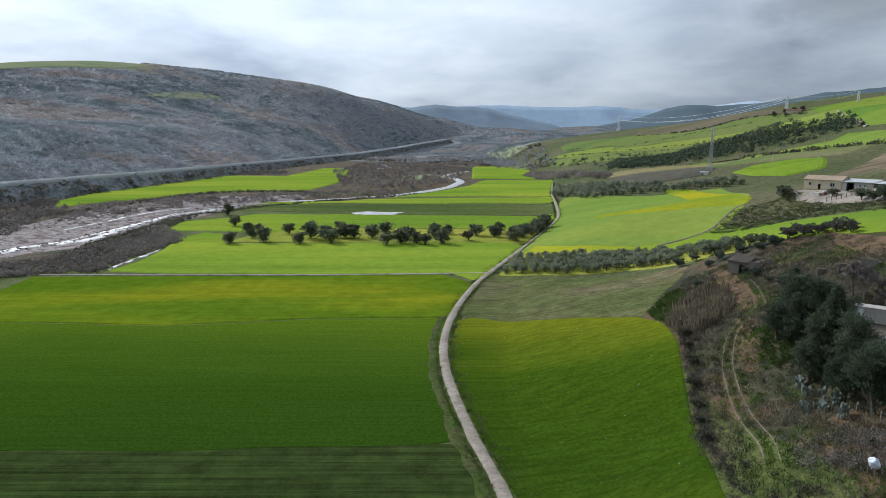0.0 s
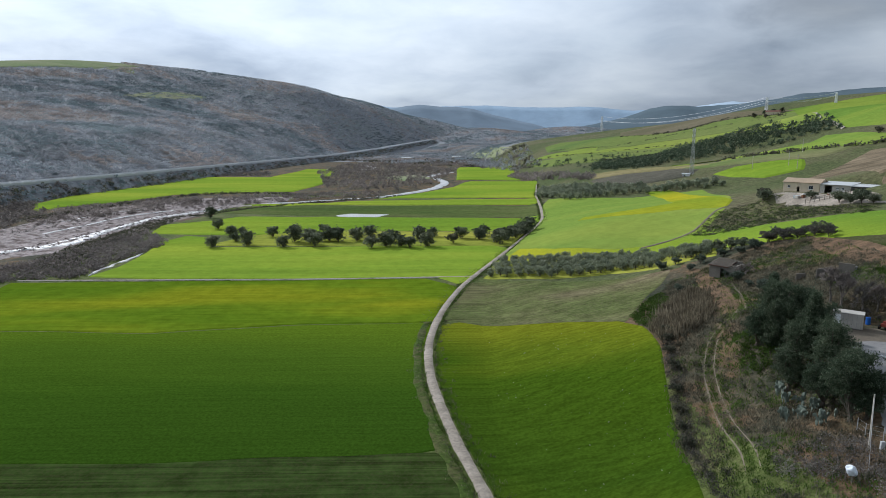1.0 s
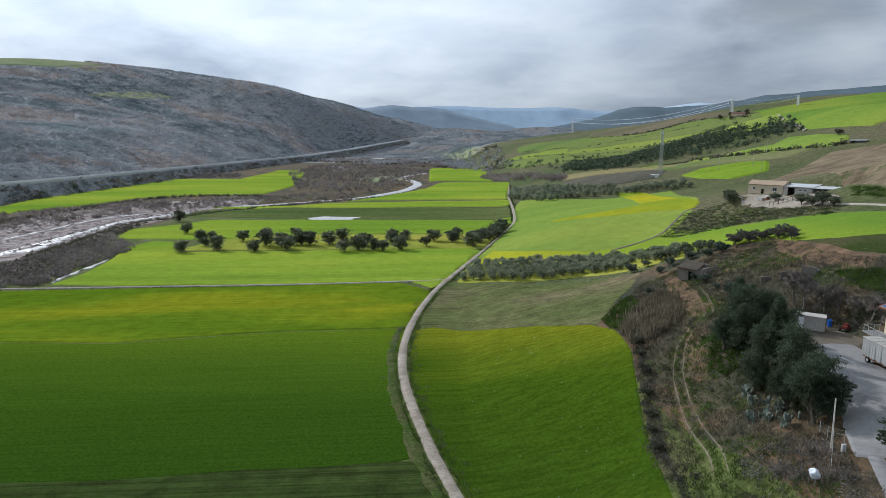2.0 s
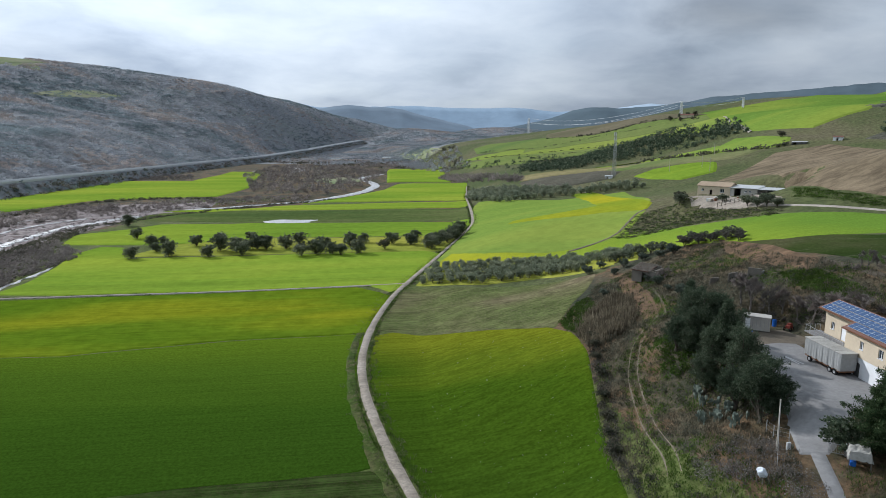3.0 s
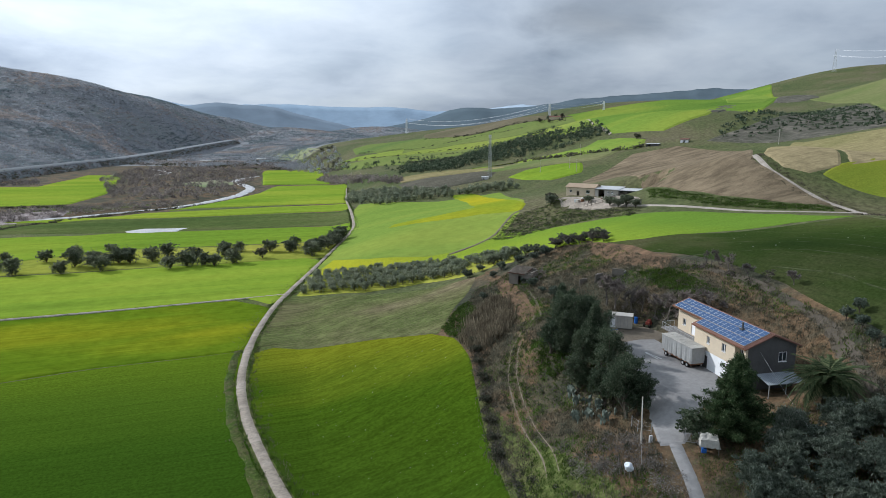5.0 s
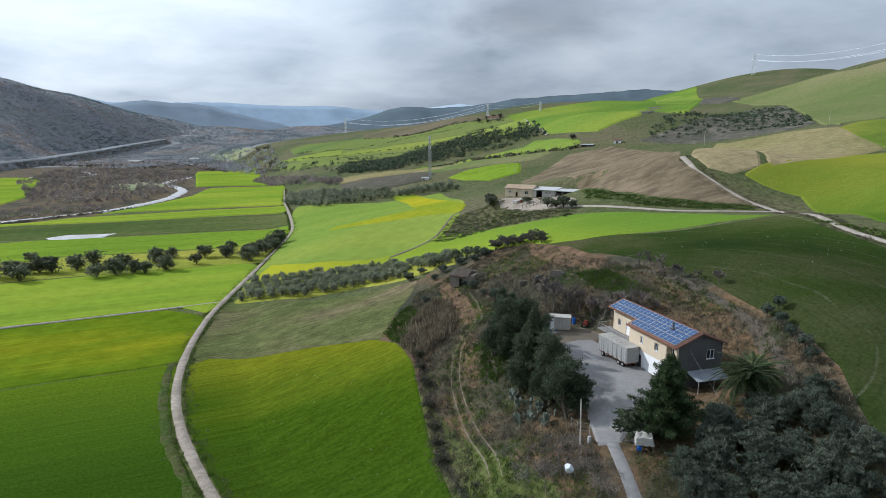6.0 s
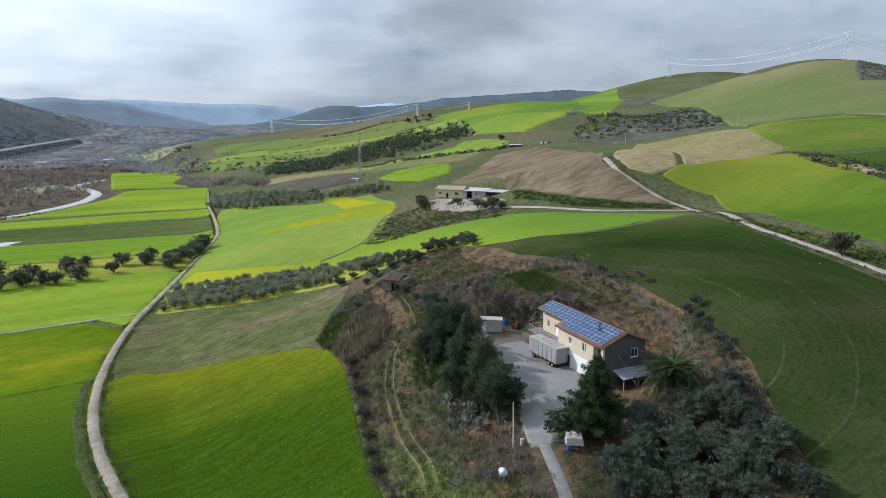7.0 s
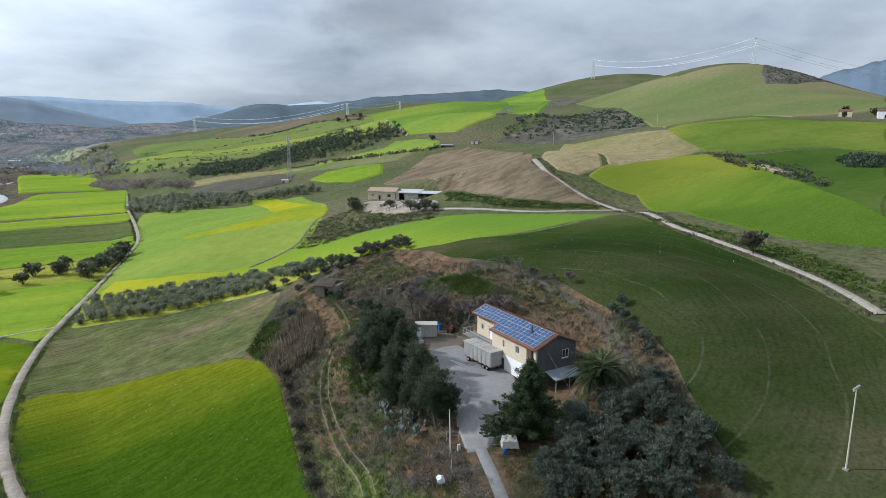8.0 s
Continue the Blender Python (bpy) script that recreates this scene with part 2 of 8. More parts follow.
def rough_material(name, stops, scale=0.06, fine_scale=0.9):
    """Rough grass, scrub and bare earth mixed."""
    m, t, b, where = blank(name, 0.95)
    large = noise_of(t, where, scale, 8, 0.68, 0.6)
    colour = ramp_of(t, large, stops)
    fine = noise_of(t, where, fine_scale, 6, 0.75)
    colour = mixed(t, colour, ramp_of(t, fine, [(0.3, (0.45,) * 3), (0.7, (1.5,) * 3)]), 1.0, "MULTIPLY")
    t.links.new(colour, b.inputs["Base Color"])
    bumped(t, b, fine, 1.0, 0.5)
    return m


def plain_material(name, colour, rough=0.8, metal=0.0, grain=0.25, scale=3.0, bump=0.0, patch=0.4):
    m, t, b, where = blank(name, rough, metal)
    a = noise_of(t, where, scale, 6, 0.65)
    c = noise_of(t, where, patch, 3, 0.5)
    k = mixed(t, a, c, 0.5)
    t.links.new(mixed(t, colour, ramp_of(t, k, [(0.3, (1 - grain,) * 3), (0.7, (1 + grain,) * 3)]), 1.0, "MULTIPLY"), b.inputs["Base Color"])
    if bump:
        bumped(t, b, a, bump, 0.02)
    return m


GRASS = rough_material("rough_grass", [(0.28, (0.034, 0.044, 0.026)), (0.42, (0.059, 0.059, 0.040)), (0.50, (0.098, 0.083, 0.054)), (0.58, (0.150, 0.099, 0.058)), (0.66, (0.072, 0.067, 0.040)), (0.74, (0.040, 0.066, 0.023))])
CROP_THIN = crop_material("thin_green_corn", (0.028, 0.049, 0.012), (0.035, 0.058, 0.014), (0.049, 0.070, 0.019), 1, bare=0.22, rows=0.9, weave=0.16)
CROP_YELLOW = crop_material("yellowing_corn", (0.065, 0.126, 0.008), (0.110, 0.167, 0.010), (0.233, 0.233, 0.012), 3, weave=0.06, patch=0.017, rows=1.2)
CROP_BRIGHT = crop_material("bright_green_corn", (0.142, 0.232, 0.026), (0.188, 0.276, 0.030), (0.255, 0.315, 0.038), 1, weave=0.025, bands=0.10)
CROP_HUMP = crop_material("green_corn_on_far_hill", (0.090, 0.168, 0.031), (0.140, 0.224, 0.038), (0.252, 0.297, 0.049), 40, weave=0.02, patch=0.007)
CROP_EAST = crop_material("bright_corn_on_slope", (0.129, 0.207, 0.038), (0.175, 0.252, 0.047), (0.249, 0.292, 0.055), 35, weave=0.02, patch=0.011)
CROP_DARK = crop_material("dull_green_corn", (0.070, 0.105, 0.032), (0.095, 0.125, 0.040), (0.135, 0.145, 0.060), -55, bare=0.15, weave=0.07, rows=0.9, patch=0.02)
GRASS_STRIP = crop_material("orchard_grass", (0.183, 0.232, 0.043), (0.256, 0.281, 0.046), (0.329, 0.305, 0.061), 0, weave=0.06)
TILLED = soil_material("tilled_earth", (0.085, 0.082, 0.060), (0.135, 0.122, 0.090), 2)
TILLED_GREEN = crop_material("sprouting_earth", (0.082, 0.116, 0.034), (0.108, 0.124, 0.046), (0.185, 0.150, 0.094), 8, bare=0.22, rows=1.0, weave=0.14, soil=(0.20, 0.155, 0.115), patch=0.022)
PLOUGHED = soil_material("ploughed_earth", (0.167, 0.131, 0.083), (0.230, 0.180, 0.118), -60, furrow=0.5, rows=0.3)
STUBBLE = crop_material("pale_stubble", (0.187, 0.182, 0.077), (0.253, 0.220, 0.110), (0.308, 0.253, 0.143), 40, bare=0.1, weave=0.07)
GRAVEL = soil_material("pale_gravel", (0.29, 0.255, 0.215), (0.44, 0.39, 0.34), 0, 0.4, 0.15, 0.15)
LANE_GRAVEL = soil_material("worn_lane_gravel", (0.247, 0.213, 0.172), (0.414, 0.362, 0.305), 0, 0.5, 0.2, 0.12)
RIVERBED = rough_material("river_gravel", [(0.28, (0.070, 0.055, 0.050)), (0.42, (0.17, 0.135, 0.125)), (0.54, (0.34, 0.30, 0.29)), (0.62, (0.20, 0.165, 0.15)), (0.75, (0.46, 0.43, 0.42))], 0.16, 0.45)
PASTURE = crop_material("hill_pasture", (0.106, 0.157, 0.047), (0.162, 0.179, 0.074), (0.230, 0.202, 0.116), 70, patch=0.0045, rows=0.25, weave=0.025)
CONCRETE = plain_material("worn_concrete", (0.222, 0.218, 0.214), 0.85, grain=0.28, scale=1.5, bump=0.2, patch=0.12)
DIRT = plain_material("trodden_earth", (0.135, 0.115, 0.09), 0.95, grain=0.3, scale=2.0, bump=0.5, patch=0.3)
PATH_EARTH = plain_material("dark_path_earth", (0.088, 0.076, 0.060), 0.95, grain=0.35, scale=2.0, bump=0.5, patch=0.3)
DIRT_PALE = plain_material("dry_track_earth", (0.158, 0.134, 0.100), 0.95, grain=0.35, scale=2.5, bump=0.5, patch=0.5)


def water_material():
    m, t, b, where = blank("muddy_glare_water", 0.34)
    b.inputs["Specular IOR Level"].default_value = 0.6
    # the sky's glare on the muddy water is painted in as whitish colour
    t.links.new(ramp_of(t, noise_of(t, where, 0.08, 4), [(0.35, (0.38, 0.37, 0.36)), (0.65, (0.52, 0.51, 0.50))]), b.inputs["Base Color"])
    bumped(t, b, noise_of(t, stretched(t, where, 20, (1, 2.0, 1)), 0.9, 4), 1.0, 0.55)
    return m


STUBBLE_ROOF = plain_material("faded_roof_tiles", (0.36, 0.28, 0.20), 0.9, grain=0.2, scale=2.0, bump=0.3)
WATER = water_material()
PASTURE_GROUND = rough_material("hill_grass", [(0.30, (0.062, 0.086, 0.030)), (0.48, (0.092, 0.104, 0.044)), (0.60, (0.123, 0.116, 0.062)), (0.72, (0.132, 0.110, 0.075))], 0.012, 0.5)
# leaf litter paled and blued: haze over the far woods is in this colour
WOOD_FLOOR = rough_material("hazy_leaf_litter", [(0.30, (0.182, 0.199, 0.220)), (0.5, (0.216, 0.220, 0.229)), (0.70, (0.182, 0.203, 0.195))], 0.008, 0.2)


def graded_crop(name, turn, start, end, stops, rows=1.1, share=0.42, patch=0.05, weave=0.11):
    """A crop that changes along one direction (turn, from start to end in metres), with patches and drilled rows."""
    m, t, b, where = blank(name, 0.9)
    b.inputs["Specular IOR Level"].default_value = 0.0
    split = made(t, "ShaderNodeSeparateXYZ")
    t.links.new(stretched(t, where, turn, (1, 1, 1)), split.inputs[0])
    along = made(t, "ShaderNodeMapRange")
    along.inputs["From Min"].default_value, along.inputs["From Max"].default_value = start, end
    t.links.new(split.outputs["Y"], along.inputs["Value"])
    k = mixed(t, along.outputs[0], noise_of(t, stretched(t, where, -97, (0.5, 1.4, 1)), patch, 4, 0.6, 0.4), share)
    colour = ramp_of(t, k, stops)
    streak = noise_of(t, stretched(t, where, -97, (0.02, 1, 1)), rows, 3, 0.6)
    colour = mixed(t, colour, ramp_of(t, streak, [(0.35, (1 - 2 * weave,) * 3), (0.65, (1 + weave,) * 3)]), 1.0, "MULTIPLY")
    fine = noise_of(t, where, 1.9, 5, 0.7)
    colour = mixed(t, colour, ramp_of(t, fine, [(0.3, (0.72,) * 3), (0.7, (1.28,) * 3)]), 1.0, "MULTIPLY")
    t.links.new(colour, b.inputs["Base Color"])
    bumped(t, b, mixed(t, streak, fine, 0.6), 0.5, 0.15)
    return m


# cloud shade painted into the crop: dark at the near end, paler beyond
CROP_NEAR = graded_crop("near_shaded_green_corn", 0, 78, 158, [(0.18, (0.026, 0.058, 0.006)), (0.42, (0.036, 0.076, 0.007)), (0.62, (0.056, 0.102, 0.009)), (0.84, (0.092, 0.142, 0.010))], 1.6, 0.36, 0.016, 0.05)
# the far end yellows; the darker near part is painted cloud shade
CROP_LANE = graded_crop("half_yellow_shaded_corn", 34, 56, 132, [(0.16, (0.061, 0.090, 0.008)), (0.36, (0.033, 0.064, 0.006)), (0.55, (0.046, 0.085, 0.006)), (0.68, (0.088, 0.121, 0.009)), (0.84, (0.138, 0.153, 0.011))], share=0.34, patch=0.026)
RED_EARTH = soil_material("reddish_earth", (0.098, 0.070, 0.045), (0.193, 0.123, 0.075), 30, 0.5, 0.4, 0.25)
STONY = rough_material("stony_ground", [(0.3, (0.055, 0.060, 0.040)), (0.5, (0.100, 0.095, 0.075)), (0.7, (0.19, 0.17, 0.14))], 0.05, 0.4)
SAND = soil_material("pale_sand", (0.36, 0.30, 0.21), (0.45, 0.38, 0.28))
PALE_STONE = plain_material("pale_field_stone", (0.45, 0.43, 0.40), 0.9)
CROP_BAND = crop_material("flowering_corn_band", (0.150, 0.230, 0.024), (0.245, 0.275, 0.022), (0.380, 0.340, 0.020), 12, weave=0.025, patch=0.015)
# pale because the haze over the far meadows is part of the colour
MEADOW = crop_material("hazy_meadow", (0.197, 0.246, 0.128), (0.246, 0.271, 0.157), (0.285, 0.280, 0.187), 10, patch=0.008, rows=0.2, weave=0.05)
FAR_LIME = crop_material("lime_corn_far_slope", (0.162, 0.230, 0.050), (0.207, 0.263, 0.056), (0.252, 0.286, 0.067), 50, patch=0.006, rows=0.2, weave=0.03)
FALLOW = crop_material("brown_fallow", (0.115, 0.112, 0.066), (0.150, 0.132, 0.085), (0.185, 0.160, 0.110), 50, patch=0.006, rows=0.2, weave=0.03)
FAR_GREEN = crop_material("young_corn_far_slope", (0.113, 0.167, 0.054), (0.157, 0.200, 0.060), (0.205, 0.221, 0.081), 50, patch=0.006, rows=0.2, weave=0.03)
MARGIN = rough_material("field_margin", [(0.30, (0.060, 0.085, 0.026)), (0.50, (0.098, 0.120, 0.036)), (0.70, (0.145, 0.140, 0.065))], 0.07)

WEEDY_MARGIN = rough_material("weedy_margin", [(0.30, (0.045, 0.082, 0.014)), (0.46, (0.068, 0.105, 0.022)), (0.58, (0.105, 0.105, 0.045)), (0.70, (0.056, 0.100, 0.016))], 0.12, 1.6)


def hill_crop():
    """Thin dark corn on the hill top with painted cloud shade, pale curved tramlines round the knoll and worn brown
    patches.
    """
    m, t, b, where = blank("cloud_shaded_hill_corn", 0.9)
    b.inputs["Specular IOR Level"].default_value = 0.0
    large = noise_of(t, where, 0.022, 4, 0.6, 0.5)
    colour = ramp_of(t, large, [(0.32, (0.017, 0.031, 0.009)), (0.46, (0.028, 0.043, 0.012)), (0.56, (0.045, 0.053, 0.021)), (0.68, (0.073, 0.067, 0.036))])
    flat = made(t, "ShaderNodeVectorMath", operation="MULTIPLY")
    flat.inputs[1].default_value = (1, 1, 0)
    t.links.new(where, flat.inputs[0])
    reach = made(t, "ShaderNodeVectorMath", operation="DISTANCE")
    reach.inputs[1].default_value = (66, 72, 0)
    t.links.new(flat.outputs[0], reach.inputs[0])
    # cloud shade painted in: dark round the knoll, paler and greener towards the road
    shade_edge = made(t, "ShaderNodeMapRange")
    shade_edge.inputs["From Min"].default_value, shade_edge.inputs["From Max"].default_value = 45, 125
    t.links.new(reach.outputs["Value"], shade_edge.inputs["Value"])
    pale = ramp_of(t, large, [(0.35, (0.050, 0.084, 0.017)), (0.52, (0.076, 0.099, 0.028)), (0.68, (0.107, 0.099, 0.047))])
    colour = mixed(t, colour, pale, shade_edge.outputs[0])
    wander = made(t, "ShaderNodeMath", operation="MULTIPLY_ADD")
    t.links.new(noise_of(t, where, 0.018, 2), wander.inputs[0])
    wander.inputs[1].default_value = 26
    t.links.new(reach.outputs["Value"], wander.inputs[2])
    for gap, wide, pale, much in ((5.2, 0.30, (0.090, 0.096, 0.057), 0.75), (0.9, 0.35, (0.015, 0.028, 0.009), 0.35)):
        turn = made(t, "ShaderNodeMath", operation="PINGPONG")
        t.links.new(wander.outputs[0], turn.inputs[0])
        turn.inputs[1].default_value = gap
        worn = ramp_of(t, noise_of(t, where, 0.25, 5, 0.7), [(0.40, (0, 0, 0)), (0.62, (much,) * 3)])
        line = made(t, "ShaderNodeMapRange")
        line.inputs["From Min"].default_value, line.inputs["From Max"].default_value = wide, wide * 0.3
        t.links.new(turn.outputs[0], line.inputs["Value"])
        both = made(t, "ShaderNodeMath", operation="MULTIPLY")
        t.links.new(line.outputs[0], both.inputs[0])
        t.links.new(worn, both.inputs[1])
        colour = mixed(t, colour, pale, both.outputs[0])
    fine = noise_of(t, where, 1.9, 6, 0.75)
    colour = mixed(t, colour, ramp_of(t, fine, [(0.3, (0.62,) * 3), (0.7, (1.4,) * 3)]), 1.0, "MULTIPLY")
    t.links.new(colour, b.inputs["Base Color"])
    bumped(t, b, fine, 0.6, 0.15)
    return m


CROP_HILL = hill_crop()
CROP_SLOPE = graded_crop("green_corn_on_hill", 24, 115, 240, [(0.25, (0.050, 0.100, 0.012)), (0.48, (0.085, 0.145, 0.018)), (0.62, (0.150, 0.195, 0.026)), (0.80, (0.25, 0.240, 0.035))], 0.7, 0.62, 0.014, 0.03)
CROP_CLIMB = graded_crop("corn_climbing_the_slope", 90, 40, 175, [(0.15, (0.319, 0.325, 0.025)), (0.38, (0.207, 0.274, 0.029)), (0.60, (0.123, 0.207, 0.029)), (0.85, (0.106, 0.185, 0.029))], 0.7, 0.28, 0.02, 0.03)
HILL_GREEN = crop_material("olive_green_corn", (0.078, 0.132, 0.025), (0.132, 0.177, 0.031), (0.224, 0.224, 0.045), 35, weave=0.02, patch=0.013)
HILL_DARK = crop_material("dark_corn_in_the_dip", (0.045, 0.085, 0.016), (0.070, 0.110, 0.022), (0.115, 0.125, 0.040), 35, weave=0.02, patch=0.014)


# ---- the ground ----
def mesh_object(name, verts, faces, material, parent=None, shade_smooth=False):
    me = bpy.data.meshes.new(name)
    me.from_pydata([tuple(v) for v in verts], [], faces)
    me.materials.append(material)
    if shade_smooth:
        me.polygons.foreach_set("use_smooth", [True] * len(me.polygons))
    me.update()
    ob = new(name, me)
    ob.parent = parent
    return ob


def ground_sheet():
    """One sheet from under the camera to the horizon, finer towards the middle and towards the valley."""
    turns = np.radians(np.concatenate([np.arange(-46, 84, 0.3), np.arange(84, 314, 5.0)]))
    rings = np.concatenate([[0.0], np.geomspace(6, 4900, 430)])
    a, r = np.meshgrid(turns, rings)
    x, y = r * np.sin(a), r * np.cos(a)
    z = height(x, y)
    n = len(turns)
    v = np.stack([x, y, z], -1).reshape(-1, 3)
    faces = []
    for i in range(len(rings) - 1):
        for j in range(n):
            k = (j + 1) % n
            faces.append((i * n + j, i * n + k, (i + 1) * n + k, (i + 1) * n + j))
    ob = mesh_object("ground", v, faces, GRASS, shade_smooth=True)
    ob.data.materials.append(PASTURE_GROUND)
    ob.data.materials.append(WOOD_FLOOR)
    ob.data.materials.append(MARGIN)
    ob.data.materials.append(MEADOW)
    q = np.array(faces)
    mx, my = v[q, 0].mean(1), v[q, 1].mean(1)
    east, west = np.array(FOOT_EAST, float), np.array(FOOT_WEST, float)
    kind = np.zeros(len(faces), int)
    kind[(mx > -150) & (mx < 40) & (my < 800) & (off_line(mx, my, RIVER) > 26)] = 3
    kind[(my > 540) & (mx < 20) & (kind == 3)] = 0
    kind[(mx > np.interp(my, east[:, 0], east[:, 1]) + 4) & ((my > 165) | (mx > 112))] = 1
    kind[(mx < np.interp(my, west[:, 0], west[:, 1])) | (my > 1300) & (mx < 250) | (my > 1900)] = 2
    kind[(np.arctan2(mx, my) < -0.43) & (np.hypot(mx, my) > 2160) & (mx < 0)] = 4
    ob.data.polygons.foreach_set("material_index", kind)
    return tagged(ob, "rough winter grass and scrub of a river valley", "ground", kind="structure")


def ragged_outline(outline):
    """The outline with edges that wander a little, as tilled edges do."""
    out = []
    for (ax, ay), (bx, by) in zip(outline, outline[1:] + outline[:1]):
        length, far = math.hypot(bx - ax, by - ay), math.hypot(ax + bx, ay + by) / 2
        n = max(1, min(14, int(length / max(2.5, far * 0.025))))
        reach = min(3.5, 0.05 + far * 0.0065, length * 0.12)
        for k in range(n):
            x, y = ax + (bx - ax) * k / n, ay + (by - ay) * k / n
            q = (x * 9 / (far + 60), y * 9 / (far + 60))
            out.append((x + reach * noise.noise((*q, 1.0)) * (k > 0), y + reach * noise.noise((*q, 7.0)) * (k > 0)))
    return out


def sheet(name, outline, material, lift, step, label, category="field", kind="structure", rim_width=3.0):
    """A crop or surface that lies on the ground inside an outline (x, y), with a low edge all round."""
    bm = bmesh.new()
    outline = ragged_outline(outline)
    lift, step = lift if lift < 0.3 else 0.3 + (lift - 0.3) * 0.9, step * 0.8
    bm.faces.new([bm.verts.new((x, y, 0)) for x, y in outline])
    bmesh.ops.triangulate(bm, faces=bm.faces[:])
    xs, ys = [p[0] for p in outline], [p[1] for p in outline]
    for axis, lo, hi in ((0, min(xs), max(xs)), (1, min(ys), max(ys))):
        n = max(1, int((hi - lo) / step))
        for k in range(1, n + 1):
            at = [0, 0, 0]
            at[axis] = lo + (hi - lo) * k / (n + 1)
            no = [0, 0, 0]
            no[axis] = 1
            bmesh.ops.bisect_plane(bm, geom=bm.verts[:] + bm.edges[:] + bm.faces[:], plane_co=at, plane_no=no)
    bmesh.ops.remove_doubles(bm, verts=bm.verts[:], dist=0.01)
    rim = [e for e in bm.edges if len(e.link_faces) == 1]
    made_edges = bmesh.ops.extrude_edge_only(bm, edges=rim)["geom"]
    low = {g for g in made_edges if isinstance(g, bmesh.types.BMVert)}
    # the crop thins out over a gently sloping margin
    away = {}
    for e in rim:
        f = next((q for q in e.link_faces if not any(v in low for v in q.verts)), None)
        if f is None:
            continue
        out = (e.verts[0].co + e.verts[1].co) / 2 - f.calc_center_median()
        along = (e.verts[1].co - e.verts[0].co).normalized()
        out = out - along * out.dot(along)
        if out.length > 1e-6:
            for v in e.verts:
                away[v] = away.get(v, Vector()) + out.normalized()
    for v in low:
        top = next((e.other_vert(v) for e in v.link_edges if e.other_vert(v) not in low), None)
        if top in away and away[top].length > 1e-6:
            v.co = top.co + away[top].normalized() * (lift + 0.12) * rim_width
    vs = bm.verts[:]
    z = height([v.co.x for v in vs], [v.co.y for v in vs])
    for v, h in zip(vs, z):
        v.co.z = h + (lift if v not in low else -0.12)
    me = bpy.data.meshes.new(name)
    bmesh.ops.recalc_face_normals(bm, faces=bm.faces[:])
    bm.to_mesh(me)
    bm.free()
    me.materials.append(material)
    return tagged(new(name, me), label, category, kind=kind)


def resampled(line, step):
    """Points every step metres along a smooth line through the given ones."""
    p = np.array(line, float)
    d = np.concatenate([[0], np.cumsum(np.hypot(*np.diff(p, axis=0).T))])
    out = []
    for s in np.arange(0, d[-1] + step * 0.5, step):
        i = min(max(np.searchsorted(d, s) - 1, 0), len(p) - 2)
        k = (s - d[i]) / (d[i + 1] - d[i])
        a, b2, c, e = p[max(i - 1, 0)], p[i], p[i + 1], p[min(i + 2, len(p) - 1)]
        out.append(0.5 * (2 * b2 + (c - a) * k + (2 * a - 5 * b2 + 4 * c - e) * k ** 2 + (3 * b2 - a - 3 * c + e) * k ** 3))
    return np.array(out)


def ribbon(name, line, width, material, lift, label, category, step=2.5, across=5, crown=0.05, ragged=0.12):
    """A lane, track or stream along a line: a low bank with a slightly crowned, uneven edge."""
    p = resampled(line, step)
    d = np.gradient(p, axis=0)
    d /= np.hypot(d[:, 0], d[:, 1])[:, None]
    side = np.stack([d[:, 1], -d[:, 0]], 1)
    verts, faces = [], []
    rows = np.linspace(-1, 1, across)
    for i, q in enumerate(p):
        wob = [ragged * noise.noise((q[0] * 0.2 + s * 9, q[1] * 0.2, s)) * 2 for s in (1, 2)]
        for j, k in enumerate(rows):
            e = q + side[i] * (k * width / 2 + (wob[0] if k < 0 else wob[1]) * abs(k))
            drop = -0.35 if abs(k) == 1 else lift + crown * (1 - k * k)
            if abs(k) == 1:
                e = e + side[i] * k * 0.05
            verts.append((e[0], e[1], float(height(*e)) + drop))
    for i in range(len(p) - 1):
        for j in range(across - 1):
            a = i * across + j
            faces.append((a, a + 1, a + across + 1, a + across))
    return tagged(mesh_object(name, verts, faces, material, shade_smooth=True), label, category, kind="structure")


ground_sheet()


# ---- fields, lanes and water ----
sheet("field", [(-170, 40), (-170, 78), (-66.2, 83.9), (-32.6, 84.4), (-2.9, 86), (3.5, 85.6), (4.6, 80.3), (6.4, 71.7), (7.7, 59.8), (8.8, 44.9)], CROP_THIN, 0.10, 2.5,
      "thin green winter wheat with bare soil showing")
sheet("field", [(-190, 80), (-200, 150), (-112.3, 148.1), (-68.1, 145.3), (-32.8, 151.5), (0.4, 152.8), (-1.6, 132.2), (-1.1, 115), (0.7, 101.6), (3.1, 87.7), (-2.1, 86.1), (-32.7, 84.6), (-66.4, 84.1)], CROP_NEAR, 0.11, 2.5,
      "dense green winter wheat in drilled rows, near end painted darker as cloud shade")
sheet("field", [(-136.6, 181.9), (-138.6, 200.6), (-73.8, 201.5), (-0.8, 203.6), (9, 191.4), (3.3, 169.1), (0.6, 153.9), (-33.1, 153), (-68.7, 146.7), (-113.4, 149.5), (-150, 150)], CROP_YELLOW, 0.21, 3.4,
      "yellow-green wheat with flowering weeds")
sheet("field", [(-95.4, 206.8), (-75.7, 206.8), (-36, 205.4), (3.2, 206.8), (10.4, 196.1), (21.1, 226.1), (34.7, 262.6), (29.4, 268.6), (-21.3, 268.6), (-98.2, 267.1), (-96.8, 268.8), (-107.5, 295.9), (-119.5, 300.2), (-123.6, 282.2), (-118, 253.4), (-115.6, 226.3), (-118.2, 210.3)], CROP_BRIGHT, 0.23, 4.3,
      "bright green wheat below the olive row")
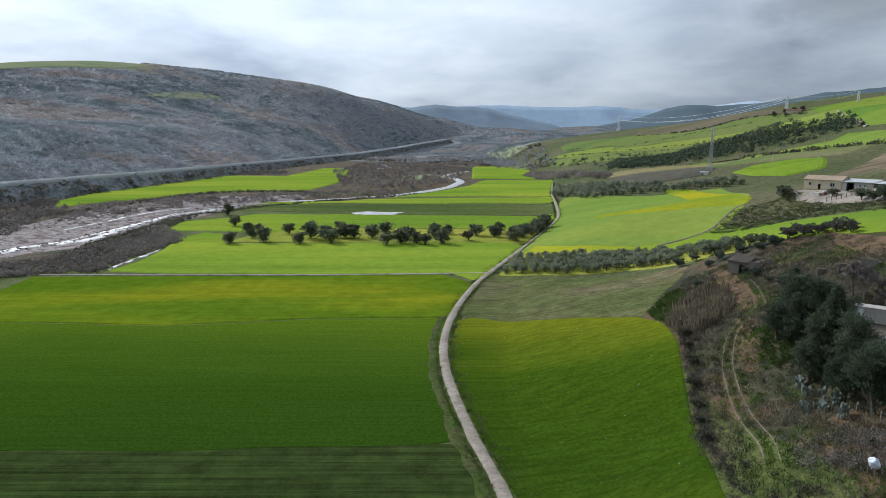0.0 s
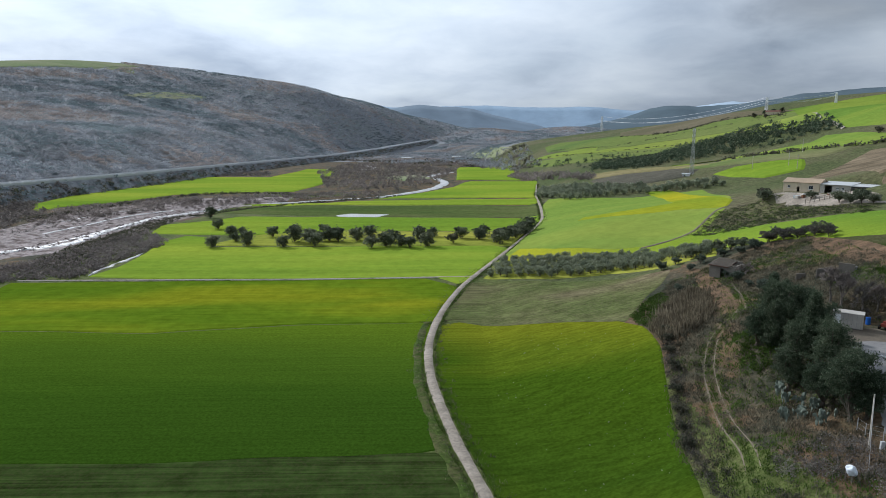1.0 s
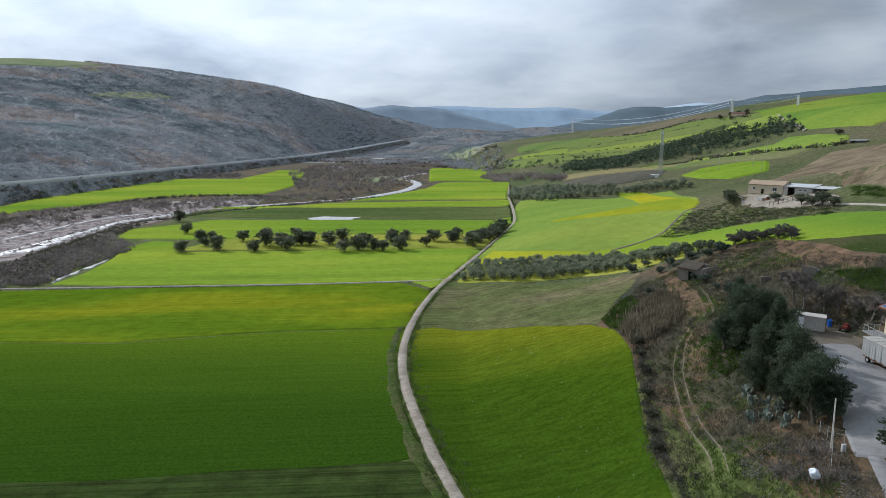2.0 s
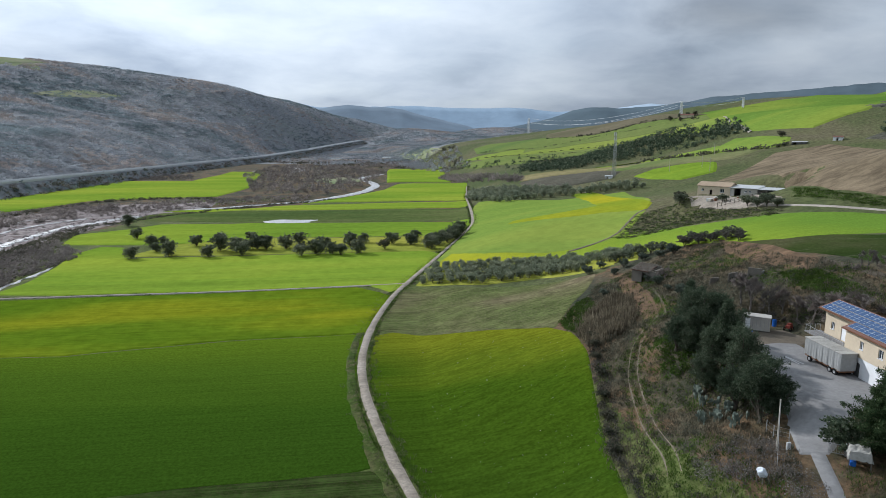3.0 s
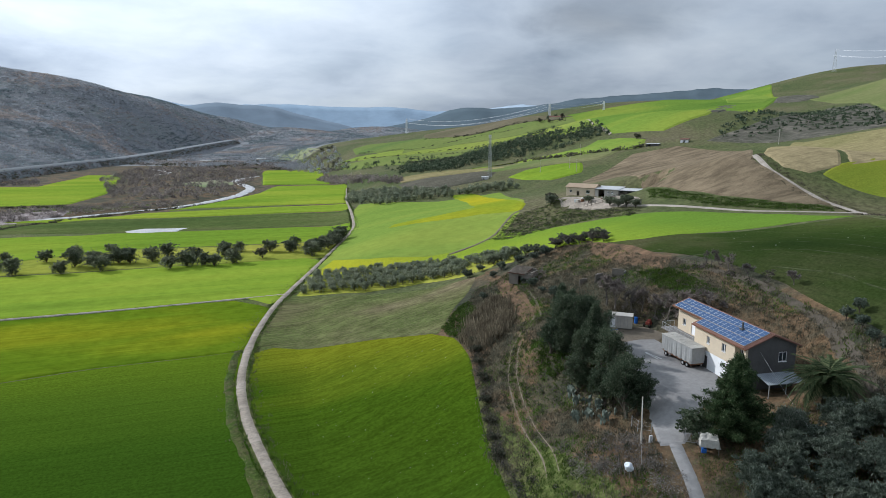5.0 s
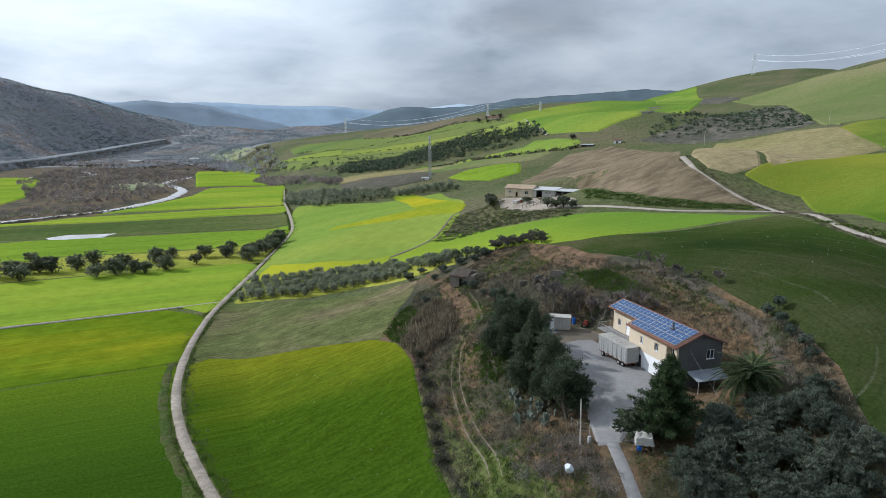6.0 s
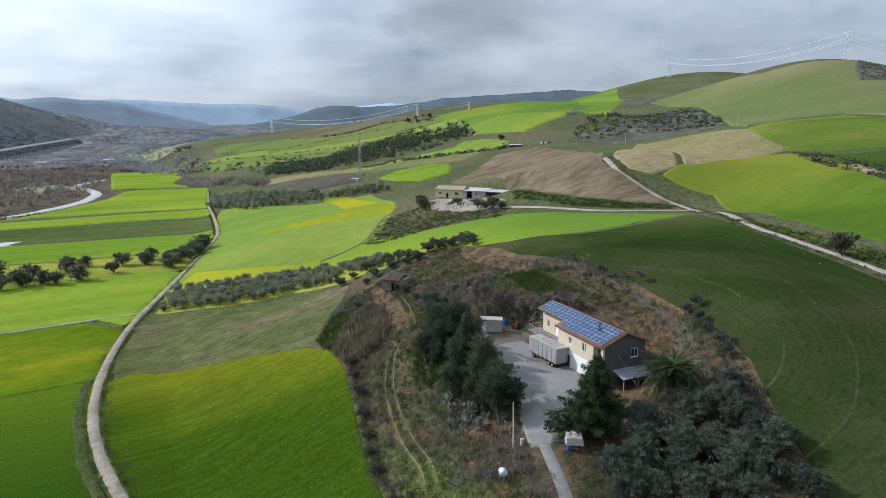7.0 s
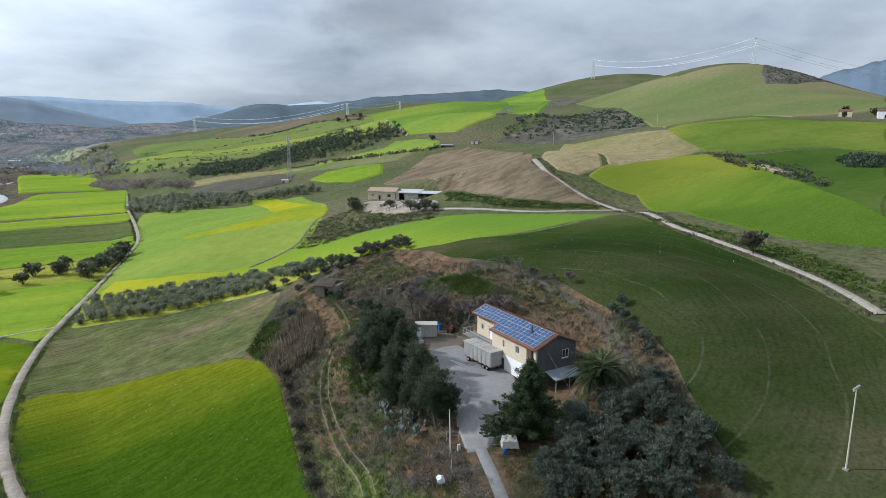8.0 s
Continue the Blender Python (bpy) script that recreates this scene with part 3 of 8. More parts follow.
sheet("field", [(-140.2, 308.7), (-147.9, 339.6), (-127.5, 357), (-115.8, 375.3), (-76.8, 371.8), (-64.6, 374.7), (66.6, 362.7), (62.3, 335.5), (52.3, 312.5), (-43.4, 320.4), (-89.4, 302.4), (-100.9, 303.4)], CROP_BRIGHT, 0.28, 6.9,
      "bright green wheat strip behind the olives")
sheet("field", [(-99.8, 271.7), (-21.5, 271.7), (37, 268.1), (51.6, 308.1), (-42.8, 316.2), (-88.8, 300.5)], GRASS_STRIP, 0.26, 6.0,
      "mown grass strip under the old olive trees")
sheet("field", [(-148.1, 396.7), (-140.2, 449.6), (-34.1, 434.5), (77.4, 434.1), (68.1, 367.6), (-65.5, 380.5)], CROP_DARK, 0.30, 8.2,
      "dull green strip between brighter wheat")
sheet("field", [(-138.2, 457), (-97.4, 466.1), (85.9, 482.6), (79.2, 442.2), (-34.7, 442.3)], CROP_BRIGHT, 0.64, 9.8,
      "long narrow strip of green wheat")
sheet("field", [(-43.5, 496.7), (-12.2, 545.5), (26.3, 615.5), (48.5, 688.4), (120.9, 686.3), (87.2, 495.1)], CROP_BRIGHT, 0.70, 11.0,
      "green wheat strips by the river bend")
sheet("field", [(36, 721), (55, 1029), (140, 1037), (106, 708)], CROP_BRIGHT, 0.94, 15.7,
      "far green wheat field beside the river")
sheet("field", [(8.3, 153), (26.8, 141.6), (42.7, 131.6), (45.2, 122.6), (43, 107.6), (37.8, 89), (34.1, 74.3), (30.4, 60.1), (27, 45), (12.2, 45.1), (11.1, 60.2), (9.9, 72.3), (8.1, 81.1), (6.3, 89.5), (4.2, 102.1), (2.4, 115.3), (1.9, 132.1), (3.6, 150.7)], CROP_LANE, 0.10, 2.5,
      "green wheat yellowing towards its far end, near part painted darker as cloud shade")
sheet("field", [(4.5, 155.7), (6.7, 168.3), (12.9, 192.7), (14.6, 197.4), (22, 198.7), (38.3, 185.6), (67.9, 165.5), (60.4, 152.7), (53.5, 144.5), (44.1, 130.1), (24.5, 144.3), (8.3, 154.1)], TILLED_GREEN, 0.13, 3.0,
      "brown tilled earth with sprouting green rows")
sheet("field", [(26.8, 231.4), (41.7, 271.4), (58.9, 315.1), (68.4, 348.4), (79.3, 414.7), (90.9, 451.5), (130.3, 382.3), (168.5, 369.3), (140.8, 279.5), (135, 269), (121.4, 249.9), (106.1, 232), (95.6, 225), (83.5, 223.6), (70.7, 223.8), (50, 235.9), (39.3, 254)], CROP_EAST, 0.24, 5.1,
      "bright yellow-green wheat on the gentle slope")
sheet("field", [(40.6, 258.3), (50.9, 239.8), (71.8, 227.2), (85, 227.4), (97.4, 229.2), (107.3, 232.4), (115.5, 210.7), (123.5, 188.8), (133.8, 173.3), (145.2, 151.3), (155.6, 135.1), (155, 115), (138.4, 120.1), (118.7, 123.5), (100.9, 130.6), (96, 136.7), (96, 137.4), (92, 153.1), (87, 164), (82.8, 172.7), (77.7, 196.1), (65.4, 210), (45.1, 214.4), (27.4, 229.9)], CROP_CLIMB, 0.13, 3.6,
      "yellow-green wheat climbing the slope behind the grove")
sheet("field", [(95.8, 140.5), (115.9, 120.5), (155.3, 112.8), (132.6, 66.2), (125.1, 51.1), (110.5, 30.8), (150, -60), (75, -45), (62, 5), (64.3, 27.3), (68.6, 33.1), (72.5, 39.1), (78.3, 46.6), (84.9, 58.4), (90.6, 78), (93.7, 117.5)], CROP_HILL, 0.10, 2.5,
      "dark green grass field on the hill top")
sheet("field", [(211.2, 336.1), (281.6, 382.3), (311.2, 370.4), (309.4, 309.5), (182.7, 177.6), (179, 141.1), (177.6, 142.5), (167.0, 150.6), (158.0, 164.8), (154.9, 180.5), (156.9, 201.0), (174.1, 227.3)], PLOUGHED, 0.24, 5.0,
      "brown ploughed field on a rounded hill")
LANE_LINE = [(10.5, 45.0), (9.4, 60.0), (8.2, 72.0), (6.4, 80.7), (4.6, 89.2), (2.4, 101.8), (0.7, 115.2), (0.1, 132.2), (1.6, 149.5), (5.0, 168.7), (11.3, 193.2), (22.7, 225.5), (40.0, 272.0), (57.2, 315.7), (66.6, 348.7), (78.2, 418.9), (91.5, 509.4), (114.2, 637.7)]
ribbon("lane", LANE_LINE, 2.7, LANE_GRAVEL, 0.2, "pale gravel farm lane with a worn surface", "lane", 2.5)
ribbon("lane", [(139.5, 221.9), (139.3, 188.9), (148.7, 155.0), (160.6, 139.5), (179.7, 130.5)], 2.4, GRAVEL, 0.12, "white gravel road over the hill", "lane", 2.5)
ROAD_LINE = [(187.1, 180.4), (181.2, 168.4), (179.7, 156.6), (179.5, 145.4), (177.4, 128.8), (150.7, 94.6), (143.6, 79.1), (137.9, 66.3), (131.9, 54.0), (125.3, 43.2), (115.5, 32.4)]
ribbon("lane", ROAD_LINE, 3.2, GRAVEL, 0.12, "white gravel road winding over the hill", "lane", 2.5)
ribbon("field_margin", [(x - 2.6, y) for x, y in LANE_LINE[:10]], 2.4, WEEDY_MARGIN, 0.13, "weedy brown margin between lane and wheat", "margin", 0.8, across=7, crown=0.03, ragged=0.5)
FIELD_TRACK = [(-138.9, 204.1), (-94.2, 204.1), (-35.8, 204.1), (15.0, 206.8)]
ribbon("track", FIELD_TRACK, 1.6, GRAVEL, 0.22, "narrow dirt track between wheat fields", "track", 2.5)
sheet("field", [(469.1, 801.7), (524.7, 780.4), (604.6, 772.6), (928.8, 987.3), (998.6, 941.3), (762.4, 704), (383.9, 425.8), (336.4, 418.4), (325, 470.1), (350.5, 538.6)], CROP_HUMP, 0.84, 11.8,
      "rounded bright green hill in sunlight")
sheet("field", [(732, 623.9), (807.3, 617.4), (839.5, 585.5), (826.8, 513.4), (869.6, 480.6), (912.9, 436.4), (866.9, 410.3), (806.9, 377.5), (917.6, 353), (957.7, 296.7), (642.7, 198.4), (497.1, 194.1), (462.4, 196.9), (524.2, 254.4), (482.9, 272.2), (346.7, 221.8), (469.9, 317.9), (668, 490.2), (690.7, 552.6)], PASTURE, 0.70, 9.1,
      "brown-green pasture on the high hill")
sheet("field", [(330.1, 210.2), (417.7, 235.4), (464.6, 226.3), (438.2, 203), (429.3, 167.4), (461.6, 141.3), (342, 103.5), (336.7, 124.5), (317, 133.7), (284.8, 142.1), (277.1, 155.2), (306.4, 188)], HILL_GREEN, 0.38, 7.0,
      "bright green wheat over a rounded hill")
sheet("field", [(314.6, 269.4), (323.2, 241.8), (330.3, 212), (306.4, 188), (278, 158.9), (229.5, 155.5), (206.1, 155.9)], STUBBLE, 0.35, 5.7,
      "pale brown stubble field")
sheet("field", [(189.9, 177.7), (328, 287.2), (321.6, 276.7), (201.7, 157.8), (189.7, 159.2), (186.2, 165.6)], STUBBLE, 0.30, 5.4,
      "steep pale stubble bank")
sheet("field", [(193.3, 155.4), (203.9, 157.3), (251.3, 159.7), (270.6, 151.7), (261, 126), (231.2, 93.4), (187.5, 54.9), (162.5, 47), (157.5, 65.1), (163, 91.8), (198.5, 137)], CROP_SLOPE, 0.32, 3.7,
      "green wheat yellowing in patches above the gravel road")
sheet("field", [(274.1, 142.8), (284.1, 135.0), (315.6, 128.9), (331.1, 122.5), (335.9, 101.5), (178.2, 52.2), (200.6, 67.0), (221.7, 84.3), (238.6, 98.5), (256.5, 104.0), (262.0, 117.2)], HILL_DARK, 0.30, 4.5,
      "dark green wheat in the dip of the hill")
ribbon("water", [(-320.0, -60.0), (-222.0, 130.0), (-196.0, 200.0), (-193.3, 241.4), (-186.6, 251.2), (-182.2, 266.1), (-177.9, 279.6), (-175.8, 309.0), (-173.1, 345.2), (-170.6, 376.1), (-164.3, 400.0), (-156.6, 436.7), (-135.0, 460.8), (-100.1, 479.2), (-67.5, 502.8), (-40.5, 518.2)], 6.5, WATER, 0.32, "muddy grey river water reflecting the sky", "river", 4, across=7, ragged=1.3)
ribbon("water", [(-44.9, 513.0), (-27.1, 540.0), (-4.9, 583.1), (9.3, 625.7), (19.3, 693.2), (13.3, 754.0), (4.4, 800.8), (12.6, 853.6), (34.6, 913.5)], 11, WATER, 0.5, "river bend with muddy grey water", "river", 6, across=7, ragged=1.5)
ribbon("water", [(-163.4, 824.9), (-165.4, 899.0), (-156.9, 987.6)], 8, WATER, 0.5, "side arm of the river between thickets", "river", 6)
ribbon("water", [(-104.5, 950.2), (-89.2, 1028.0), (-122.6, 1145.1)], 9, WATER, 0.5, "far side arm of the river", "river", 6)
sheet("water", [(-57.7, 380.5), (-48.7, 388), (-24.8, 383.5), (-32.7, 371.8), (-48.4, 371.8)], WATER, 0.40, 8.2,
      "shallow puddle in the wet field")
sheet("yard", [(63.3, 84.9), (68.8, 84.4), (66.3, 67.6), (61.5, 61.7), (55.8, 59.5), (50.9, 56.1), (48.4, 56.8), (52.6, 64.1), (55, 70.1)], CONCRETE, 0.11, 2.0,
      "pale concrete yard in front of the house")
sheet("yard", [(64.9, 91.5), (71.8, 91.6), (73, 86.1), (69.2, 84), (63.3, 84.9)], DIRT, 0.09, 2.0,
      "trodden earth between yard and container")
ribbon("drive", [(44.0, 44.0), (47.5, 51.2), (50.0, 56.4)], 2.5, CONCRETE, 0.05, "concrete drive down from the gate", "drive", 1.5)
TRACK_LEFT = [(35.8, 62.1), (38.4, 68.8), (40.9, 79.2), (42.9, 86.7), (45.3, 93.5), (49.5, 101.1), (54.1, 106.3), (59.1, 110.8), (63.4, 120.8), (67.2, 131.9)]
ribbon("track", TRACK_LEFT, 0.75, DIRT_PALE, 0.08, "worn wheel rut of a dirt track", "track", 1.5, across=3, crown=0.0, ragged=0.32)
TRACK_RIGHT = [(37.4, 62.1), (40.0, 68.8), (42.5, 79.2), (44.5, 86.7), (46.9, 93.5), (51.1, 101.1), (55.7, 106.3), (60.7, 110.8), (65.0, 120.8), (68.8, 131.9)]
ribbon("track", TRACK_RIGHT, 0.75, DIRT_PALE, 0.08, "worn wheel rut of a dirt track", "track", 1.5, across=3, crown=0.0, ragged=0.32)
ribbon("track", [(79.3, 220.2), (88.9, 223.8), (98.1, 228.3), (105.3, 234.2), (111.5, 241.6), (117.2, 248.3), (123.1, 255.1), (129.0, 257.7)], 1.9, DIRT_PALE, 0.34, "worn earth track climbing the farm bank", "track", 2.5, ragged=0.3)
sheet("farmyard", [(136.9, 236.6), (151.6, 231.6), (146.2, 194.5), (142, 187.1), (136.7, 200.6), (136, 230.4)], LANE_GRAVEL, 0.24, 5.2,
      "trodden pale earth of the farmyard")
sheet("field", [(19.8, 204.3), (39.8, 189.5), (57.8, 185.5), (67.4, 173.4), (72.8, 182.4), (79.3, 162.5), (84.5, 176.3), (79.3, 199.9), (66.2, 212.5), (45.7, 217), (26.7, 233.5)], GRASS_STRIP, 0.22, 4.0,
      "grass between the rows of young olives")
sheet("bare_earth", [(95, 148.2), (95.6, 128.3), (90.5, 106.7), (84.2, 102.4), (84.9, 112.8), (88.6, 132.2)], RED_EARTH, 0.13, 2.9,
      "slipped reddish earth on the bank")
sheet("bare_earth", [(71.1, 157.1), (70.7, 145.9), (66.9, 129.4), (61.6, 113.7), (57.2, 110.3), (59.7, 122.7), (65.5, 141)], RED_EARTH, 0.13, 2.7,
      "bare reddish earth beside the hut")
sheet("bare_earth", [(62.3, 134.4), (66.9, 129.9), (60.4, 114.7), (56.3, 113.4), (57.3, 120.6)], RED_EARTH, 0.10, 2.8,
      "trampled orange earth on the slope")
sheet("meadow", [(-1295, 1752), (-1299, 1848), (-1125, 1919), (-991, 2109), (-965, 2155), (-997, 1902), (-1188, 1688), (-1243, 1680)], MEADOW, 2.52, 16.0,
      "pale green meadow along the wooded ridge")
sheet("meadow", [(-792, 1654), (-782, 1788), (-753, 1920), (-694, 1972), (-722, 1796), (-762, 1705)], MEADOW, 2.27, 16.0,
      "green clearing in the woods")
sheet("stony_knoll", [(332.3, 362.6), (372.6, 367.3), (423.7, 384.8), (645.6, 525.9), (656.8, 488.9), (437.1, 299), (361.5, 268.1), (341.9, 304.1)], STONY, 0.70, 9.9,
      "grey stony knoll with dark scrub")
sheet("stony_knoll", [(927, 440), (915, 422), (938, 396), (929, 354), (829, 355), (800, 376), (856, 409)], STONY, 1.17, 16.0,
      "rocky crest with scrub and boulders")
sheet("stony_knoll", [(395.4, 438.3), (634.4, 681), (663.5, 679.9), (641.7, 654.4), (399.4, 428.4)], STONY, 0.84, 12.9,
      "eroded grey rock face in the green hill")
sheet("stony_knoll", [(705, 650), (843, 774), (856, 751), (740, 617), (716, 627)], STONY, 1.25, 16.0,
      "eroded rock band between fields")
sheet("stony_knoll", [(261.7, 125.2), (265.1, 119.8), (253.1, 108.4), (248.3, 113)], SAND, 0.26, 6.0,
      "pale eroded sandy bank")
sheet("field", [(925, 980), (902, 883), (843, 774), (698, 665), (665, 695)], CROP_EAST, 1.31, 16.0,
      "sunlit green patch on the far hill")
sheet("field", [(-287.7, 453.7), (-295.4, 492.4), (-316.9, 626.1), (-330.6, 670.7), (-299.7, 776.2), (-196.5, 766.8), (-190.6, 983), (-142, 961.5), (-126, 771.1), (-114.2, 651), (-124.2, 559.1), (-166.3, 551.8), (-219.7, 530.7), (-239.9, 463.8), (-261.4, 434.6), (-258.7, 407.2)], CROP_BRIGHT, 0.68, 10.6,
      "green wheat strips across the river")
sheet("gravel_bank", [(-234.5, 284.5), (-228.7, 310.1), (-225.4, 326.9), (-229.6, 380.7), (-221.6, 427.7), (-191.1, 491.3), (-112.8, 506.5), (-111.9, 482.6), (-148.5, 427.9), (-154, 340), (-156.7, 280.9), (-155.3, 254.5), (-175.8, 256.4), (-179.5, 241.4), (-186, 223.8)], RIVERBED, 0.37, 6.4,
      "wet river gravel with mud and driftwood")
ribbon("water", [(-196.3, 310.7), (-194.9, 321.5), (-192.5, 347.0), (-189.6, 370.7), (-184.0, 392.9), (-172.8, 415.0)], 2.2, WATER, 0.5, "narrow braid of the river over gravel", "river", 3, across=5, ragged=1.2)
ribbon("water", [(-215.0, 341.4), (-210.7, 353.4), (-208.2, 376.2), (-201.7, 402.0), (-195.9, 419.1)], 1.4, WATER, 0.5, "thin braid of water between gravel bars", "river", 3, across=5, ragged=0.9)
ribbon("water", [(-119.0, 211.1), (-120.4, 221.3), (-120.1, 231.4), (-119.4, 242.4), (-119.8, 253.5)], 1.7, WATER, 0.22, "shallow puddles along the wet field edge", "puddle", 1.5, across=5, ragged=1.3)
sheet("field", [(325, 1024), (408, 1082), (407, 952), (437, 892), (468, 805), (471, 786), (433, 828), (399, 853), (363, 850), (319, 868), (291, 907)], FALLOW, 1.26, 16.0,
      "brown fallow below the far farm")
sheet("field", [(190, 949), (203, 1043), (230, 1053), (268, 957), (299, 907), (336, 849), (396, 846), (431, 825), (467, 780), (457, 752), (416, 779), (381, 778), (328, 808), (284, 817), (242, 825), (226, 820), (242, 863), (208, 877)], FAR_GREEN, 1.19, 16.0,
      "pale green field on the far slope")
sheet("field", [(157, 956), (168, 925), (198, 869), (239, 853), (268, 815), (306, 813), (339, 796), (379, 776), (424, 761), (345, 526), (335, 521), (318, 548), (307, 575), (353, 756), (314, 774), (273, 787), (222, 793), (228, 813), (183, 836)], FAR_LIME, 0.93, 13.6,
      "long bright green strip on the far slope")
sheet("field", [(144, 940), (170, 847), (226, 804), (260, 791), (311, 768), (343, 751), (279, 599), (293, 742), (243, 741), (208, 734), (204, 724), (158, 788)], FAR_GREEN, 0.98, 14.5,
      "green strip above the dark scrub")
sheet("field", [(219.1, 543.2), (263.7, 495.3), (286.4, 455), (304.9, 465.3), (310.4, 438), (312.2, 412), (297.9, 396.9), (279.6, 410.3), (257.1, 443.6), (249.3, 511.6)], CROP_EAST, 0.80, 10.9,
      "bright green field above the mast")
sheet("field", [(211.9, 512.8), (239.9, 492.3), (251.5, 433.9), (284.6, 405.5), (259.6, 396.4), (227, 426.5), (202, 454.9)], PASTURE, 0.77, 10.4,
      "dull green strip above the mast")
sheet("field", [(197.5, 413.2), (213.8, 419.8), (237.1, 409.3), (245.5, 396.7), (229.8, 371.4), (208, 371), (199.7, 392.5)], CROP_BRIGHT, 0.72, 9.4,
      "small bright green field beside the mast")
sheet("field", [(139.7, 512), (168.7, 516.9), (199.6, 495), (199.1, 448.4), (181.4, 428.9), (150.9, 438.6), (134.5, 464.4)], TILLED, 0.76, 10.2,
      "dark tilled field below the mast")
sheet("field", [(155.2, 567.3), (194.2, 562.1), (230.3, 518.3), (213.3, 458.3), (206.3, 511.6), (172, 526.8), (145.1, 523)], STUBBLE, 0.81, 11.1,
      "pale grass strip beside the tilled field")
ribbon("lane", [(462.3, 771.7), (344.0, 535.1), (336.9, 508.9), (321.2, 469.3)], 3.5, GRAVEL, 0.8, "pale farm road to the hilltop farm", "lane", 2.5)
ribbon("track", [(89.8, 106.3), (88.0, 91.2), (88.3, 81.9), (85.9, 69.8), (82.1, 61.3), (76.6, 53.9), (73.2, 48.9)], 2.6, PATH_EARTH, 0.05, "trodden earth path along the field edge", "track", 2)
ribbon("water", [(-195.5, 235.6), (-187.5, 252.5), (-183.1, 267.5), (-168.8, 285.2), (-170.9, 314.3), (-171.4, 345.9), (-169.2, 381.8), (-158.2, 404.8), (-145.7, 430.9)], 7.5, WATER, 0.75, "wide shallow reach of muddy river water", "river", 3, across=7, ragged=2.0)
sheet("field", [(145, 400.3), (156.2, 389), (153.7, 347.6), (135.9, 268.9), (127.9, 257.9), (114.5, 272.3), (95.2, 278.8), (73.5, 292), (77.7, 298.5), (100.5, 294), (122, 296.9), (139.1, 355.8)], CROP_BAND, 0.36, 6.3,
      "yellow flowering strip in the sloping wheat")
sheet("meadow", [(77, 2089), (158, 1685), (168, 1221), (144, 1268), (86, 1645)], MEADOW, 1.61, 16.0,
      "pale meadow on the far valley floor")
sheet("meadow", [(-60, 773), (-16, 808), (8, 782), (-25, 708)], MEADOW, 1.03, 15.6,
      "pale strip of grass among far thickets")


# ---- plants: how each kind is made ----
def foliage_material(name, stops, through=0.35, scale=0.25, canopy=0.0):
    """Leaves: every leaf clump takes its own shade, and some light passes through; canopy: how far a far wood is lit as one soft roof."""
    m = bpy.data.materials.new(name)
    m.use_nodes = True
    t = m.node_tree
    t.nodes.clear()
    facing = None
    if canopy:
        lean = made(t, "ShaderNodeVectorMath", operation="MULTIPLY_ADD")
        t.links.new(made(t, "ShaderNodeNewGeometry").outputs["Normal"], lean.inputs[0])
        lean.inputs[1].default_value, lean.inputs[2].default_value = (0.45,) * 3, (0, 0, canopy)
        facing = lean.outputs[0]
    leaf = made(t, "ShaderNodeNewGeometry").outputs["Random Per Island"]
    tone = made(t, "ShaderNodeObjectInfo").outputs["Random"]
    where = made(t, "ShaderNodeTexCoord").outputs["Object"]
    colour = ramp_of(t, leaf, stops)
    colour = mixed(t, colour, ramp_of(t, tone, [(0, (0.78, 0.80, 0.78)), (1, (1.2, 1.15, 1.1))]), 1.0, "MULTIPLY")
    colour = mixed(t, colour, ramp_of(t, noise_of(t, where, scale, 2), [(0.35, (0.7,) * 3), (0.65, (1.25,) * 3)]), 1.0, "MULTIPLY")
    d, tr, mx = made(t, "ShaderNodeBsdfDiffuse"), made(t, "ShaderNodeBsdfTranslucent"), made(t, "ShaderNodeMixShader")
    t.links.new(colour, d.inputs[0])
    t.links.new(colour, tr.inputs[0])
    if facing:
        t.links.new(facing, d.inputs["Normal"])
        t.links.new(facing, tr.inputs["Normal"])
    mx.inputs[0].default_value = through
    t.links.new(d.outputs[0], mx.inputs[1])
    t.links.new(tr.outputs[0], mx.inputs[2])
    t.links.new(mx.outputs[0], made(t, "ShaderNodeOutputMaterial").inputs[0])
    return m


BARK = plain_material("bark", (0.10, 0.085, 0.07), 0.95, grain=0.4, scale=8)
TWIG = foliage_material("bare_twigs", [(0, (0.14, 0.125, 0.115)), (1, (0.27, 0.245, 0.23))], 0.2)
# shade below the house is put into OLIVE_LEAF; OLIVE_GREY is the lit tone
OLIVE_LEAF = foliage_material("shaded_olive_leaves", [(0, (0.061, 0.080, 0.061)), (0.6, (0.123, 0.153, 0.120)), (1, (0.221, 0.250, 0.215))], 0.45)
OLIVE_DARK = foliage_material("old_olive_leaves", [(0, (0.080, 0.100, 0.065)), (0.6, (0.165, 0.188, 0.128)), (1, (0.28, 0.30, 0.23))], 0.5)
OLIVE_GREY = foliage_material("lit_grey_olive_leaves", [(0, (0.15, 0.18, 0.115)), (0.6, (0.26, 0.295, 0.205)), (1, (0.38, 0.41, 0.33))], 0.5)
DARK_LEAF = foliage_material("evergreen_leaves", [(0, (0.046, 0.071, 0.044)), (0.7, (0.099, 0.131, 0.085)), (1, (0.201, 0.230, 0.167))], 0.45)
PINE_LEAF = foliage_material("pine_needles", [(0, (0.036, 0.064, 0.032)), (0.7, (0.082, 0.125, 0.058)), (1, (0.155, 0.195, 0.105))], 0.45)
PALM_LEAF = foliage_material("palm_fronds", [(0, (0.044, 0.070, 0.036)), (0.7, (0.101, 0.137, 0.072)), (1, (0.195, 0.208, 0.117))], 0.4)
